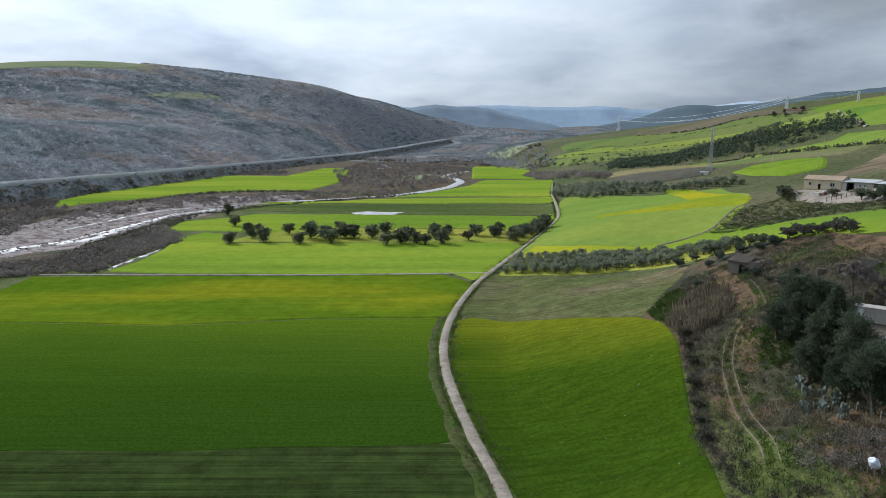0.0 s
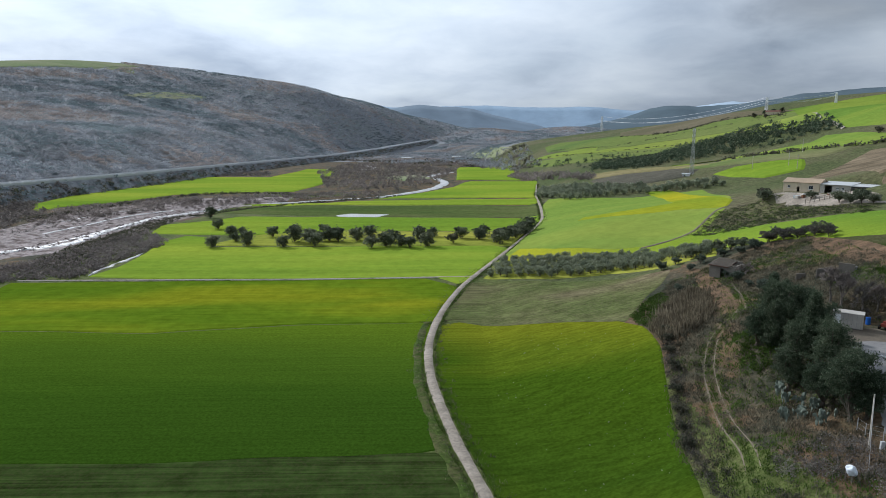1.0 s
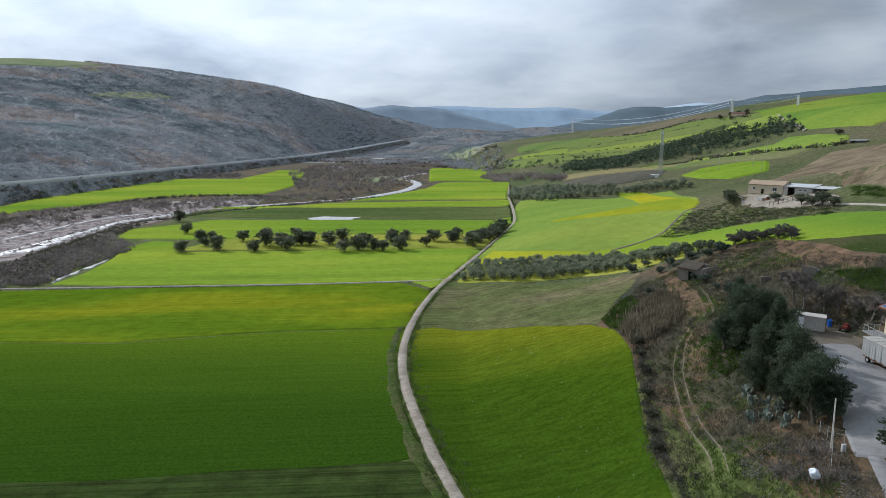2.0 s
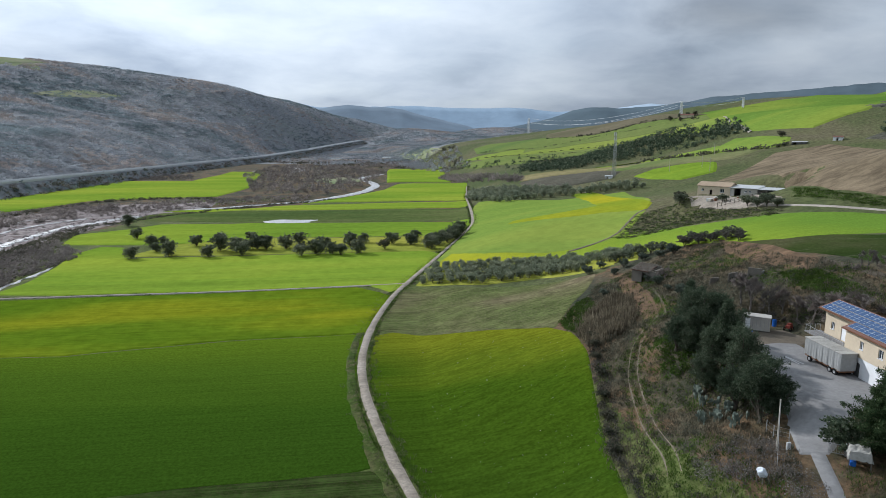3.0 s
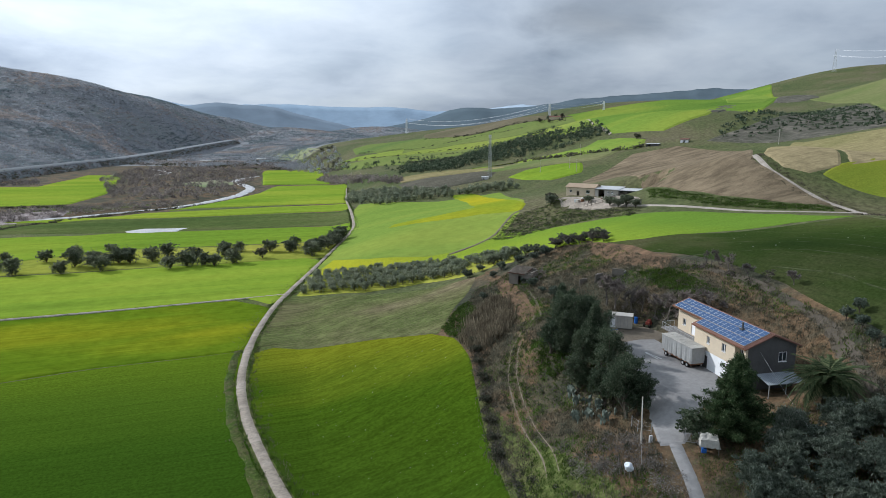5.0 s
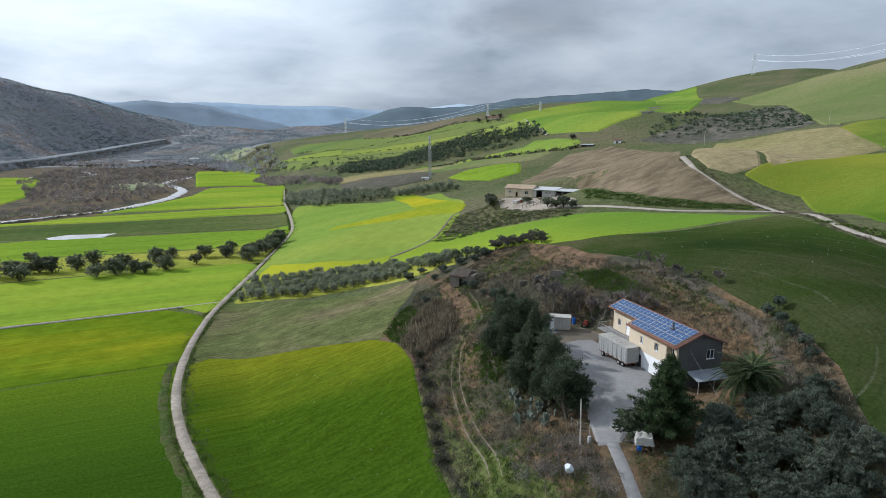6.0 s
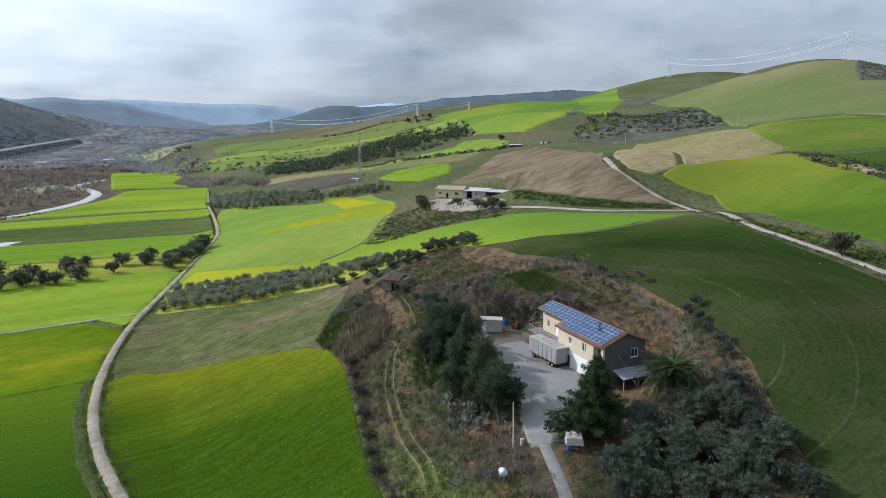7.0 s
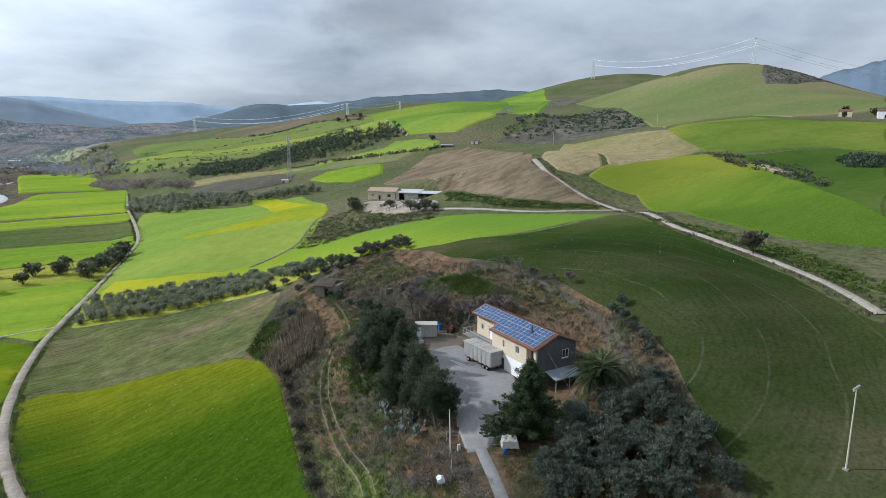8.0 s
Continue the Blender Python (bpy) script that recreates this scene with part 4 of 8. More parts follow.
SCRUB_LEAF = foliage_material("scrub_leaves", [(0, (0.053, 0.063, 0.044)), (0.6, (0.102, 0.106, 0.080)), (1, (0.183, 0.162, 0.128))], 0.4)
DRY_GRASS = foliage_material("dry_grass", [(0, (0.074, 0.074, 0.055)), (0.5, (0.133, 0.124, 0.092)), (1, (0.230, 0.197, 0.142))], 0.4)
GREEN_GRASS = foliage_material("green_weeds", [(0, (0.048, 0.088, 0.022)), (0.6, (0.088, 0.145, 0.033)), (1, (0.145, 0.189, 0.053))], 0.4)
REED = foliage_material("dry_reeds", [(0, (0.12, 0.10, 0.072)), (0.6, (0.215, 0.18, 0.13)), (1, (0.33, 0.28, 0.20))], 0.35)
# distance haze is painted into these three wood colours, pale and bluish
BARE_WOOD = foliage_material("hazy_winter_woods", [(0, (0.326, 0.356, 0.397)), (1, (0.377, 0.400, 0.434))], 0.5, 0.02, 0.25)
RUSSET = foliage_material("hazy_russet_oak_woods", [(0, (0.326, 0.312, 0.312)), (1, (0.400, 0.358, 0.337))], 0.5, 0.02, 0.25)
GREEN_WOOD = foliage_material("hazy_evergreen_oak_woods", [(0, (0.231, 0.281, 0.310)), (1, (0.276, 0.326, 0.350))], 0.5, 0.02, 0.25)
BRAMBLE = foliage_material("bare_brambles", [(0, (0.050, 0.050, 0.044)), (0.6, (0.090, 0.086, 0.076)), (1, (0.17, 0.155, 0.14))], 0.2)
BRAMBLE_PALE = foliage_material("grey_hedge_twigs", [(0, (0.075, 0.074, 0.066)), (0.6, (0.125, 0.118, 0.106)), (1, (0.20, 0.185, 0.165))], 0.3)
THICKET = foliage_material("bare_thicket", [(0, (0.150, 0.138, 0.134)), (0.5, (0.245, 0.220, 0.210)), (1, (0.34, 0.310, 0.295))], 0.5, 0.02, 0.25)
CACTUS = foliage_material("prickly_pear_pads", [(0, (0.075, 0.10, 0.075)), (1, (0.24, 0.28, 0.25))], 0.0)


def quads_mesh(name, corners, material):
    """A mesh of loose four-cornered leaves, from an array (n, 4, 3)."""
    n = len(corners)
    me = bpy.data.meshes.new(name)
    me.from_pydata(corners.reshape(-1, 3).tolist(), [], np.arange(4 * n).reshape(n, 4).tolist())
    me.materials.append(material)
    me.update()
    return me


def leaves(rng, at, size, flat=0.0, long=1.0, rise=0.0, thin=1.0):
    """Leaf clumps of a size round the places at (n, 3), turned every way; flat: how level they lie; rise: how far they point up."""
    n = len(at)
    d = rng.normal(size=(n, 3))
    d[:, 2] *= 1 - flat
    d[:, 2] += rise
    d /= np.linalg.norm(d, axis=1)[:, None]
    e = np.cross(d, rng.normal(size=(n, 3)))
    e /= np.linalg.norm(e, axis=1)[:, None]
    s = size * rng.uniform(0.6, 1.4, (n, 1))
    a, b = d * s * long, e * s * thin * rng.uniform(0.35, 0.7, (n, 1))
    bend = np.cross(d, e) * s * rng.uniform(-0.3, 0.3, (n, 1))
    return np.stack([at - a, at + b + bend, at + a, at - b + bend], 1)


def crown_points(rng, lobes, n, hollow=0.55, per=46):
    """Places for leaves in a crown made of lobes (x, y, z, rx, rz): sprays of leaves that stand out from the lobes, with gaps between."""
    lobes = np.array(lobes, float)
    m = max(170, n // per)
    w = lobes[:, 3] ** 2
    k = rng.choice(len(lobes), m, p=w / w.sum())
    d = rng.normal(size=(m, 3))
    d[:, 2] += 0.25
    d /= np.linalg.norm(d, axis=1)[:, None]
    r = hollow + (1 - hollow) * rng.random((m, 1)) ** 0.5 + rng.normal(size=(m, 1)) * 0.10
    spread = np.stack([lobes[k, 3], lobes[k, 3], lobes[k, 4]], 1)
    core = lobes[k, :3] + d * r * spread
    i = rng.integers(0, m, n)
    out = d[i] * np.clip(rng.normal(size=(n, 1)), -2, 1.5) * spread[i] * 0.20
    haze = np.clip(rng.normal(size=(n, 3)), -1.8, 1.8) * spread[i] * 0.12
    return core[i] + out + haze


def limb(bm, a, b, ra, rb, sides=6, bow=0.0, rng=None):
    """A tapered limb from a to b."""
    a, b = Vector(a), Vector(b)
    d = (b - a).normalized()
    u = d.orthogonal().normalized()
    v = d.cross(u)
    off = (u * (rng.random() - 0.5) + v * (rng.random() - 0.5)) * bow * (b - a).length if rng is not None else Vector()
    rings = []
    for k in (0, 0.5, 1):
        c = a.lerp(b, k) + off * (1 - abs(2 * k - 1))
        r = ra + (rb - ra) * k
        rings.append([bm.verts.new(c + (u * math.cos(6.283 * i / sides) + v * math.sin(6.283 * i / sides)) * r) for i in range(sides)])
    for p, q in zip(rings[:-1], rings[1:]):
        for i in range(sides):
            bm.faces.new((p[i], p[(i + 1) % sides], q[(i + 1) % sides], q[i]))
    bm.faces.new(rings[-1])


def finish(name, bm, material):
    bmesh.ops.recalc_face_normals(bm, faces=bm.faces[:])
    me = bpy.data.meshes.new(name)
    bm.to_mesh(me)
    bm.free()
    me.materials.append(material)
    return me


def thing(name, label, category, group="", kind=""):
    return tagged(new(name), label, category, group, kind)


def part(name, data, material, parent, label=""):
    """One mesh object under a thing or under a part, from a bmesh or a mesh."""
    if isinstance(data, bmesh.types.BMesh):
        data = finish(name, data, material)
    ob = new(name, data)
    ob.parent = parent
    return tagged(ob, label)


def broad_tree(seed, tall, wide, leaf, n, material, name, label, category, group, trunk_share=0.3, lobes=9, lean=0.25, stems=1, full=0.36, rise=0.0, thin=1.0):
    """A tree or large bush with a short trunk, a few limbs and a crown of leaf clumps."""
    rng = np.random.default_rng(seed)
    root = thing(name, label, category, group)
    bm = bmesh.new()
    heads = []
    for s in range(stems):
        base = Vector((rng.normal() * 0.12 * (stems > 1) * wide, rng.normal() * 0.12 * (stems > 1) * wide, -0.3))
        fork = base + Vector((rng.normal() * lean * 0.5, rng.normal() * lean * 0.5, tall * trunk_share + 0.3))
        limb(bm, base, fork, tall * 0.045 / stems ** 0.5, tall * 0.032 / stems ** 0.5, 8, 0.15, rng)
        for k in range(max(2, lobes // stems)):
            a = 6.283 * (k + rng.random()) / max(2, lobes // stems)
            out = wide * 0.5 * rng.uniform(0.25, 0.75) * (0.75 if full > 0.4 else 1)
            h = Vector((fork.x + math.cos(a) * out, fork.y + math.sin(a) * out, tall * rng.uniform(trunk_share + 0.22, 0.84)))
            limb(bm, fork, h, tall * 0.02, tall * 0.007, 5, 0.2, rng)
            heads.append((*h, wide * rng.uniform(0.17, 0.29), tall * rng.uniform(0.10, 0.18)))
    part("trunk", bm, BARK, root)
    deep = 0.28 + (full - 0.36) * 1.6
    heads.append((0, 0, tall * (0.92 - deep), wide * full, tall * deep))
    p = crown_points(rng, heads, n)
    part("crown", quads_mesh("crown", leaves(rng, p, leaf, 0.0, 1.0 + 0.6 * rise, rise, thin), material), None, root)
    return root


def pine_tree(seed, tall, wide, n, label, group="", needles=None):
    """A conifer: straight trunk, tiers of drooping boughs, needle clumps along each."""
    rng = np.random.default_rng(seed)
    root = thing("pine_tree", label, "tree", group)
    bm = bmesh.new()
    limb(bm, (0, 0, -0.4), (0.1, 0, tall * 0.95), tall * 0.022, 0.03, 8, 0.02, rng)
    pts = []
    tiers = 24
    for k in range(tiers):
        f = k / (tiers - 1)
        z = tall * (0.08 + 0.87 * f)
        reach = wide * 0.5 * (1 - f) ** 0.72 * min(1, 0.72 + 2 * f) * rng.uniform(0.75, 1.12) + 0.3
        for j in range(8):
            a = 6.283 * (j + rng.random() * 0.9) / 8 + k
            r = reach * rng.uniform(0.6, 1.15)
            tip = np.array([math.cos(a) * r, math.sin(a) * r, z + r * rng.uniform(0.0, 0.35)])
            limb(bm, (0, 0, z), tip, 0.05, 0.015, 4)
            m = max(10, int(n * r / (wide * tiers * 2.1)))
            u = rng.uniform(0.15, 1.05, (m, 1))
            spray = rng.normal(size=(m, 3)) * (0.16 + 0.13 * r * (1.1 - u)) * np.array([1, 1, 0.75])
            pts.append(np.array([0, 0, z]) * (1 - u) + tip * u + spray)
    part("trunk", bm, BARK, root)
    part("crown", quads_mesh("crown", leaves(rng, np.concatenate(pts), 0.15, 0.1, 1.5, 0.35, 0.5), needles or PINE_LEAF), None, root)
    return root


def bare_tree(seed, tall, label, name="bare_tree", group="", spread=0.5, depth=4, material=None):
    """A leafless tree: trunk, forking limbs and a haze of twigs."""
    rng = np.random.default_rng(seed)
    root = thing(name, label, "tree", group)
    bm = bmesh.new()
    twigs = []

    def grow(p, d, length, r, level):
        q = p + d * length
        limb(bm, p, q, max(r, 0.03), max(r * 0.6, 0.025), 5 if level < 2 else 3, 0.15, rng)
        if level >= depth:
            for _ in range(24):
                e = (d + Vector(rng.normal(size=3)) * 0.55).normalized() * length * rng.uniform(0.5, 1.1)
                s = e.orthogonal().normalized() * tall * 0.0042
                f = p.lerp(q, rng.random())
                twigs.append([f - s, f + s, f + e + s * 0.4, f + e - s * 0.4])
            return
        for _ in range(3 if level else 4):
            n = (d * 0.9 + Vector(rng.normal(size=3)) * spread + Vector((0, 0, 0.25))).normalized()
            grow(p.lerp(q, rng.uniform(0.7, 1.0)), n, length * rng.uniform(0.6, 0.85), r * 0.55, level + 1)

    grow(Vector((0, 0, -0.2)), Vector((rng.normal() * 0.08, rng.normal() * 0.08, 1)).normalized(), tall * 0.27, tall * 0.028, 0)
    part("trunk", bm, material or TWIG, root)
    part("twig_crown", quads_mesh("twig_crown", np.array([[list(c) for c in t] for t in twigs]), material or TWIG), None, root)
    return root


def palm_tree(seed, label):
    """A date palm: thick ringed trunk and long arching fronds, each with leaflets."""
    rng = np.random.default_rng(seed)
    root = thing("palm_tree", label, "palm")
    bm = bmesh.new()
    for k in range(6):
        limb(bm, (0, 0, k * 0.5 - 0.4), (0, 0, k * 0.5 + 0.14), 0.36, 0.44, 10)
    part("trunk", bm, BARK, root)
    frond = []
    for k in range(64):
        f = k / 63
        x, z = 3.6 * f * (1 - 0.16 * f), 1.0 * math.sin(f * 2.2) - 3.0 * f ** 2.0
        for side in (-1, 1):
            le = 0.75 * math.sin(min(1, f * 1.1 + 0.12) * 2.9) + 0.1
            a = np.array([x, 0, z])
            tip = a + np.array([0.40 * le, side * le * 0.75, -0.55 * le])
            w = np.array([0.036, 0, 0.0])
            frond.append([a - w, a + w, tip + w * 0.3, tip - w * 0.3])
        frond.append([[x, -0.03, z], [x + 0.06, -0.03, z - 0.005], [x + 0.06, 0.03, z - 0.005], [x, 0.03, z]])
    me = quads_mesh("frond", np.array(frond), PALM_LEAF)
    for k in range(78):
        ob = part("frond", me, None, root)
        tilt = 74 - 98 * (k / 77) ** 1.1 + rng.normal() * 8
        ob.matrix_basis = pose(0, 0, 2.6, 0, 0, k * 137.5) @ pose(0, 0, 0, 0, -tilt if tilt < 0 else -tilt, 0) @ Matrix.Scale(rng.uniform(0.85, 1.12), 4)
    return root


def stuff(name, corners, material, label, category):
    return tagged(new(name, quads_mesh(name, np.asarray(corners), material)), label, category, kind="stuff")


def inside(x, y, outline):
    """Which of the places x, y lie inside an outline."""
    k = np.zeros(len(x), bool)
    for (ax, ay), (bx, by) in zip(outline, outline[1:] + outline[:1]):
        k ^= ((ay > y) != (by > y)) & (x < (bx - ax) * (y - ay) / ((by - ay) or 1e-9) + ax)
    return k


def scattered(rng, outline, n):
    """n places spread by chance inside an outline."""
    o = np.array(outline, float)
    out = []
    while sum(map(len, out)) < n:
        p = rng.uniform(o.min(0), o.max(0), (n * 3, 2))
        out.append(p[inside(p[:, 0], p[:, 1], list(outline))])
    return np.concatenate(out)[:n]


def grounded(p, lift=0.0):
    return np.column_stack([p, height(p[:, 0], p[:, 1]) + lift])


def tufts(rng, places, tall, wide, blades, lean=0.35, broad=0.12):
    """Upright blades in tufts at places on the ground (x, y)."""
    g = np.repeat(grounded(np.asarray(places), -0.05), blades, 0)
    n = len(g)
    s = np.repeat(rng.uniform(0.5, 1.5, len(places)), blades)[:, None]
    foot = g + np.column_stack([rng.normal(size=(n, 2)) * wide, np.zeros(n)]) * s
    a = rng.uniform(0, 6.283, n)
    side = np.column_stack([np.cos(a), np.sin(a), np.zeros(n)]) * broad * tall * s
    up = np.column_stack([rng.normal(size=(n, 2)) * lean, np.ones(n)]) * tall * s * rng.uniform(0.5, 1.1, (n, 1))
    return np.stack([foot - side, foot + side, foot + up + side * 0.3, foot + up - side * 0.3], 1)


def clumps(rng, places, tall, wide, n, leaf=0.35, low=0.35, base=None):
    """Small crowns of leaf clumps, for woods and thickets that nobody could count."""
    g = grounded(np.asarray(places)) if base is None else np.column_stack([places, base])
    m = len(g)
    s = rng.uniform(0.65, 1.35, m)
    d = rng.normal(size=(m, n, 3))
    d /= np.linalg.norm(d, axis=2)[..., None]
    d[..., 2] = np.abs(d[..., 2])
    r = rng.uniform(0.45, 1.0, (m, n, 1))
    p = g[:, None] + d * r * np.array([wide / 2, wide / 2, tall * (1 - low)]) * s[:, None, None]
    p[..., 2] += tall * low * s[:, None] * rng.uniform(0.3, 1, (m, n))
    return leaves(rng, p.reshape(-1, 3), leaf)


def prickly_pear(seed, label):
    """A prickly pear: thick oval pads growing out of one another."""
    rng = np.random.default_rng(seed)
    root = thing("prickly_pear", label, "cactus", "prickly pears")
    disc = bmesh.new()
    bmesh.ops.create_uvsphere(disc, u_segments=10, v_segments=6, radius=0.5)
    for v in disc.verts:
        v.co = Vector((v.co.x * 0.62, v.co.y * 0.16, v.co.z + 0.45))
    pad = finish("pad", disc, CACTUS)
    spots = [(Vector((rng.normal() * 0.5, rng.normal() * 0.5, 0)), rng.uniform(0, 360), rng.uniform(-15, 15), 0) for _ in range(7)]
    while spots and len(root.children) < 60:
        at, turn, tilt, level = spots.pop(0)
        ob = part("pad", pad, None, root)
        ob.matrix_basis = pose(*at, 0, tilt, turn) @ Matrix.Scale(rng.uniform(0.3, 0.5), 4)
        if level < 4:
            for _ in range(2):
                up = ob.matrix_basis @ Vector((rng.uniform(-0.2, 0.2), 0, 0.85))
                spots.append((up, turn + rng.uniform(-70, 70), tilt + rng.uniform(-40, 40), level + 1))
    return root


def verge(rng, line, width, gap, wide):
    """Places along both edges of a lane."""
    p = resampled(line, gap)
    d = np.gradient(p, axis=0)
    d /= np.hypot(d[:, 0], d[:, 1])[:, None]
    side = np.stack([d[:, 1], -d[:, 0]], 1)
    n = len(p)
    k = np.where(rng.random(n) < 0.5, -1, 1)[:, None]
    return p + side * k * (width / 2 + np.abs(rng.normal(size=(n, 1))) * wide)


# ---- planting ----
OLIVE_ROW = [(-95.1, 267.1), (-89.6, 282.9), (-81.1, 271.7), (-75.6, 295.0), (-64.1, 267.1), (-62.1, 281.2), (-54.2, 276.4), (-50.5, 268.6), (-50.7, 282.9), (-46.4, 282.9), (-41.9, 281.2), (-53.4, 310.1), (-66.2, 304.3), (-33.1, 282.9), (-27.7, 291.4), (-24.7, 264.2), (-18.7, 267.1), (-16.5, 278.0), (-11.9, 267.1), (-8.0, 264.2), (-4.0, 286.2), (0.0, 267.1), (2.5, 295.0), (15.8, 289.7), (24.6, 286.2), (27.4, 296.8), (31.6, 276.4), (33.0, 273.2), (36.0, 289.7), (37.3, 282.9), (41.4, 296.8), (42.4, 288.7), (46.6, 301.7), (47.4, 292.4), (51.3, 302.8), (-111.2, 322.5), (-96.7, 298.6), (-91.7, 300.5), (-132.3, 371.8)]
GROVE = [(20.4, 204.9), (40.0, 190.2), (58.1, 186.4), (67.7, 174.3), (72.7, 183.3), (79.2, 163.2), (83.4, 173.9), (78.3, 197.4), (65.7, 210.8), (45.3, 215.3), (27.5, 231.0)]
GROVE_SOUTH = [(48.9, 43.8), (56.9, 49.4), (66.5, 56.5), (69.0, 52.5), (72.3, 46.5), (70.8, 40.8), (67.8, 35.5), (63.3, 29.5), (62.5, 28.5)]
GROVE_FAR = [(87.0, 482.8), (104.8, 568.5), (123.7, 469.2), (147.3, 417.1), (185.9, 382.5), (182.9, 364.0), (153.7, 382.9), (129.1, 397.9), (98.8, 416.5)]
SCRUB_BAND = [(179.6, 664.9), (225.5, 634.2), (282.2, 633.1), (309.5, 580.0), (341.2, 530.8), (321.2, 469.3), (310.1, 523.5), (282.2, 541.2), (240.5, 567.3), (201.2, 566.9), (173.1, 594.3)]
SCRUB_HIGH = [(339.0, 368.3), (607.5, 533.5), (661.7, 501.1), (489.0, 332.7), (410.5, 291.5), (373.2, 327.1), (342.7, 346.3)]
THICKET_A = [(-270.2, 399.1), (-205.6, 485.9), (-111.1, 533.1), (-43.5, 556.6), (-41.4, 528.9), (-101.7, 487.0), (-175.2, 422.3), (-214.3, 333.6)]
THICKET_B = [(-169.2, 210.5), (-153.5, 236.7), (-148.9, 320.6), (-119.1, 278.0), (-122.1, 236.7), (-120.0, 208.6), (-140.3, 203.2), (-152.8, 189.3)]
THICKET_C = [(-153.1, 853.1), (-155.7, 1171.8), (-25.9, 1171.8), (45.8, 972.4), (10.3, 693.2), (-23.5, 575.6), (-92.2, 570.0)]
THICKET_D = [(-244.1, 1439.8), (-179.2, 2323.4), (192.3, 1191.2), (154.4, 832.1), (55.4, 1071.9), (-95.2, 1229.1)]
THICKET_E = [(-391.2, 485.9), (-370.9, 551.0), (-362.8, 669.9), (-320.7, 511.1), (-253.0, 389.6), (-208.6, 289.7), (-233.1, 286.2)]
CUT_BANK = [(-238.4, 364.8), (-234.4, 388.7), (-224.7, 406.9), (-224.3, 448.0), (-213.0, 493.3), (-199.0, 523.9), (-163.1, 540.8), (-118.2, 531.5)]
RIVER_EDGE = [(-151.2, 247.5), (-155.2, 278.0), (-158.2, 313.0), (-161.9, 357.7), (-155.3, 388.2), (-133.5, 404.7), (-108.9, 451.4), (-73.8, 487.4), (-22.4, 529.4)]
BAR_SCRUB = [(-139.6, 215.4), (-154.5, 239.5), (-160.3, 287.3), (-159.9, 310.9), (-160.9, 355.4), (-153.2, 382.8), (-146.0, 335.1), (-142.9, 286.9), (-136.2, 242.9), (-131.9, 214.7)]
ROAD_FOOT = [(-351.8, 542.7), (-365.2, 611.0), (-386.8, 753.8), (-329.4, 835.5), (-231.8, 906.8), (-205.0, 800.6), (-303.9, 787.3), (-334.6, 678.9), (-310.0, 564.9), (-300.4, 462.0)]
FAR_ORCHARD = [(187.6, 672.9), (210.7, 577.8), (208.2, 529.3), (180.0, 550.7), (159.7, 574.4), (169.1, 681.8), (138.8, 906.8), (145.1, 948.4), (162.1, 809.5), (198.2, 770.5)]
HEDGE_FAR_A = [(318.8, 868.0), (361.0, 846.9), (410.8, 838.8), (454.1, 781.7)]
HEDGE_FAR_B = [(215.7, 727.2), (241.9, 698.3), (245.8, 639.1)]
HEDGE_FAR_C = [(249.3, 511.6), (255.1, 440.1), (279.6, 410.3), (296.8, 395.4)]
GATE_BRAMBLES = [(44.9, 62.6), (47.4, 60.3), (45.8, 55.3), (46.9, 50.7), (44.7, 47.8), (42.5, 49.7), (43.5, 54.2), (40.7, 55.1), (37.3, 57.3), (39.3, 63.0)]
ROCKY_CREST = [(914.3, 433.6), (916.6, 418.0), (924.8, 386.8), (925.3, 353.8), (833.5, 354.1), (804.8, 376.9)]
HUT_EARTH = [(71.1, 157.1), (70.7, 145.9), (66.9, 129.4), (61.6, 113.7), (57.2, 110.3), (59.7, 122.7), (65.5, 141.0)]
SLIP_EARTH = [(95.0, 148.2), (95.6, 128.3), (90.5, 106.7), (84.2, 102.4), (84.9, 112.8), (88.6, 132.2)]
GRAVEL_BED = [(-230.4, 289.7), (-223.9, 324.7), (-219.9, 424.4), (-189.4, 486.9), (-155.2, 448.1), (-177.4, 393.1), (-185.2, 333.4), (-185.8, 305.9)]
DRIVE_SIDE = [(50.6, 54.7), (51.8, 52.4), (57.1, 52.1), (56.4, 49.0), (49.4, 44.0), (45.1, 47.3)]
HEDGE_LANE = [(95.6, 745.0), (122.9, 673.7), (139.3, 515.9), (152.4, 544.6), (144.1, 714.6), (124.1, 854.8)]
BANK = [(33.1, 72.3), (38.1, 88.5), (42.4, 100.2), (45.5, 111.4), (46.1, 126.0), (63.3, 152.2), (75.4, 152.8), (87.7, 151.9), (95.2, 145.5), (91.6, 119.4), (89.1, 92.4), (88.3, 74.7), (84.7, 60.5), (77.2, 46.3), (70.6, 38.7), (71.7, 46.0), (79.6, 68.1), (81.1, 77.8), (77.5, 89.8), (71.4, 96.7), (63.1, 89.9), (52.5, 66.8), (44.1, 49.6), (46.0, 46.5), (32.0, 42.0)]
GREEN_PATCH = [(53.6, 100.8), (56.7, 95.4), (50.3, 83.1), (47.9, 87.2)]
FARM_BANK = [(100.5, 228.6), (122.0, 251.8), (138.0, 249.1), (134.9, 206.1), (136.6, 178.3), (129.7, 175.9), (118.3, 204.9), (101.6, 220.3)]
ROAD_BANK = [(154.7, 198.1), (153.7, 175.8), (156.6, 163.3), (165.8, 149.5), (176.6, 140.4), (173.7, 135.0), (160.4, 144.6), (150.9, 157.3), (146.9, 188.1)]
EAST_BANK = [(152.2, 104.6), (152.8, 82.7), (148.8, 61.3), (136.4, 38.8), (121.4, 34.2), (131.7, 49.6), (140.6, 67.7), (149.2, 90.3)]
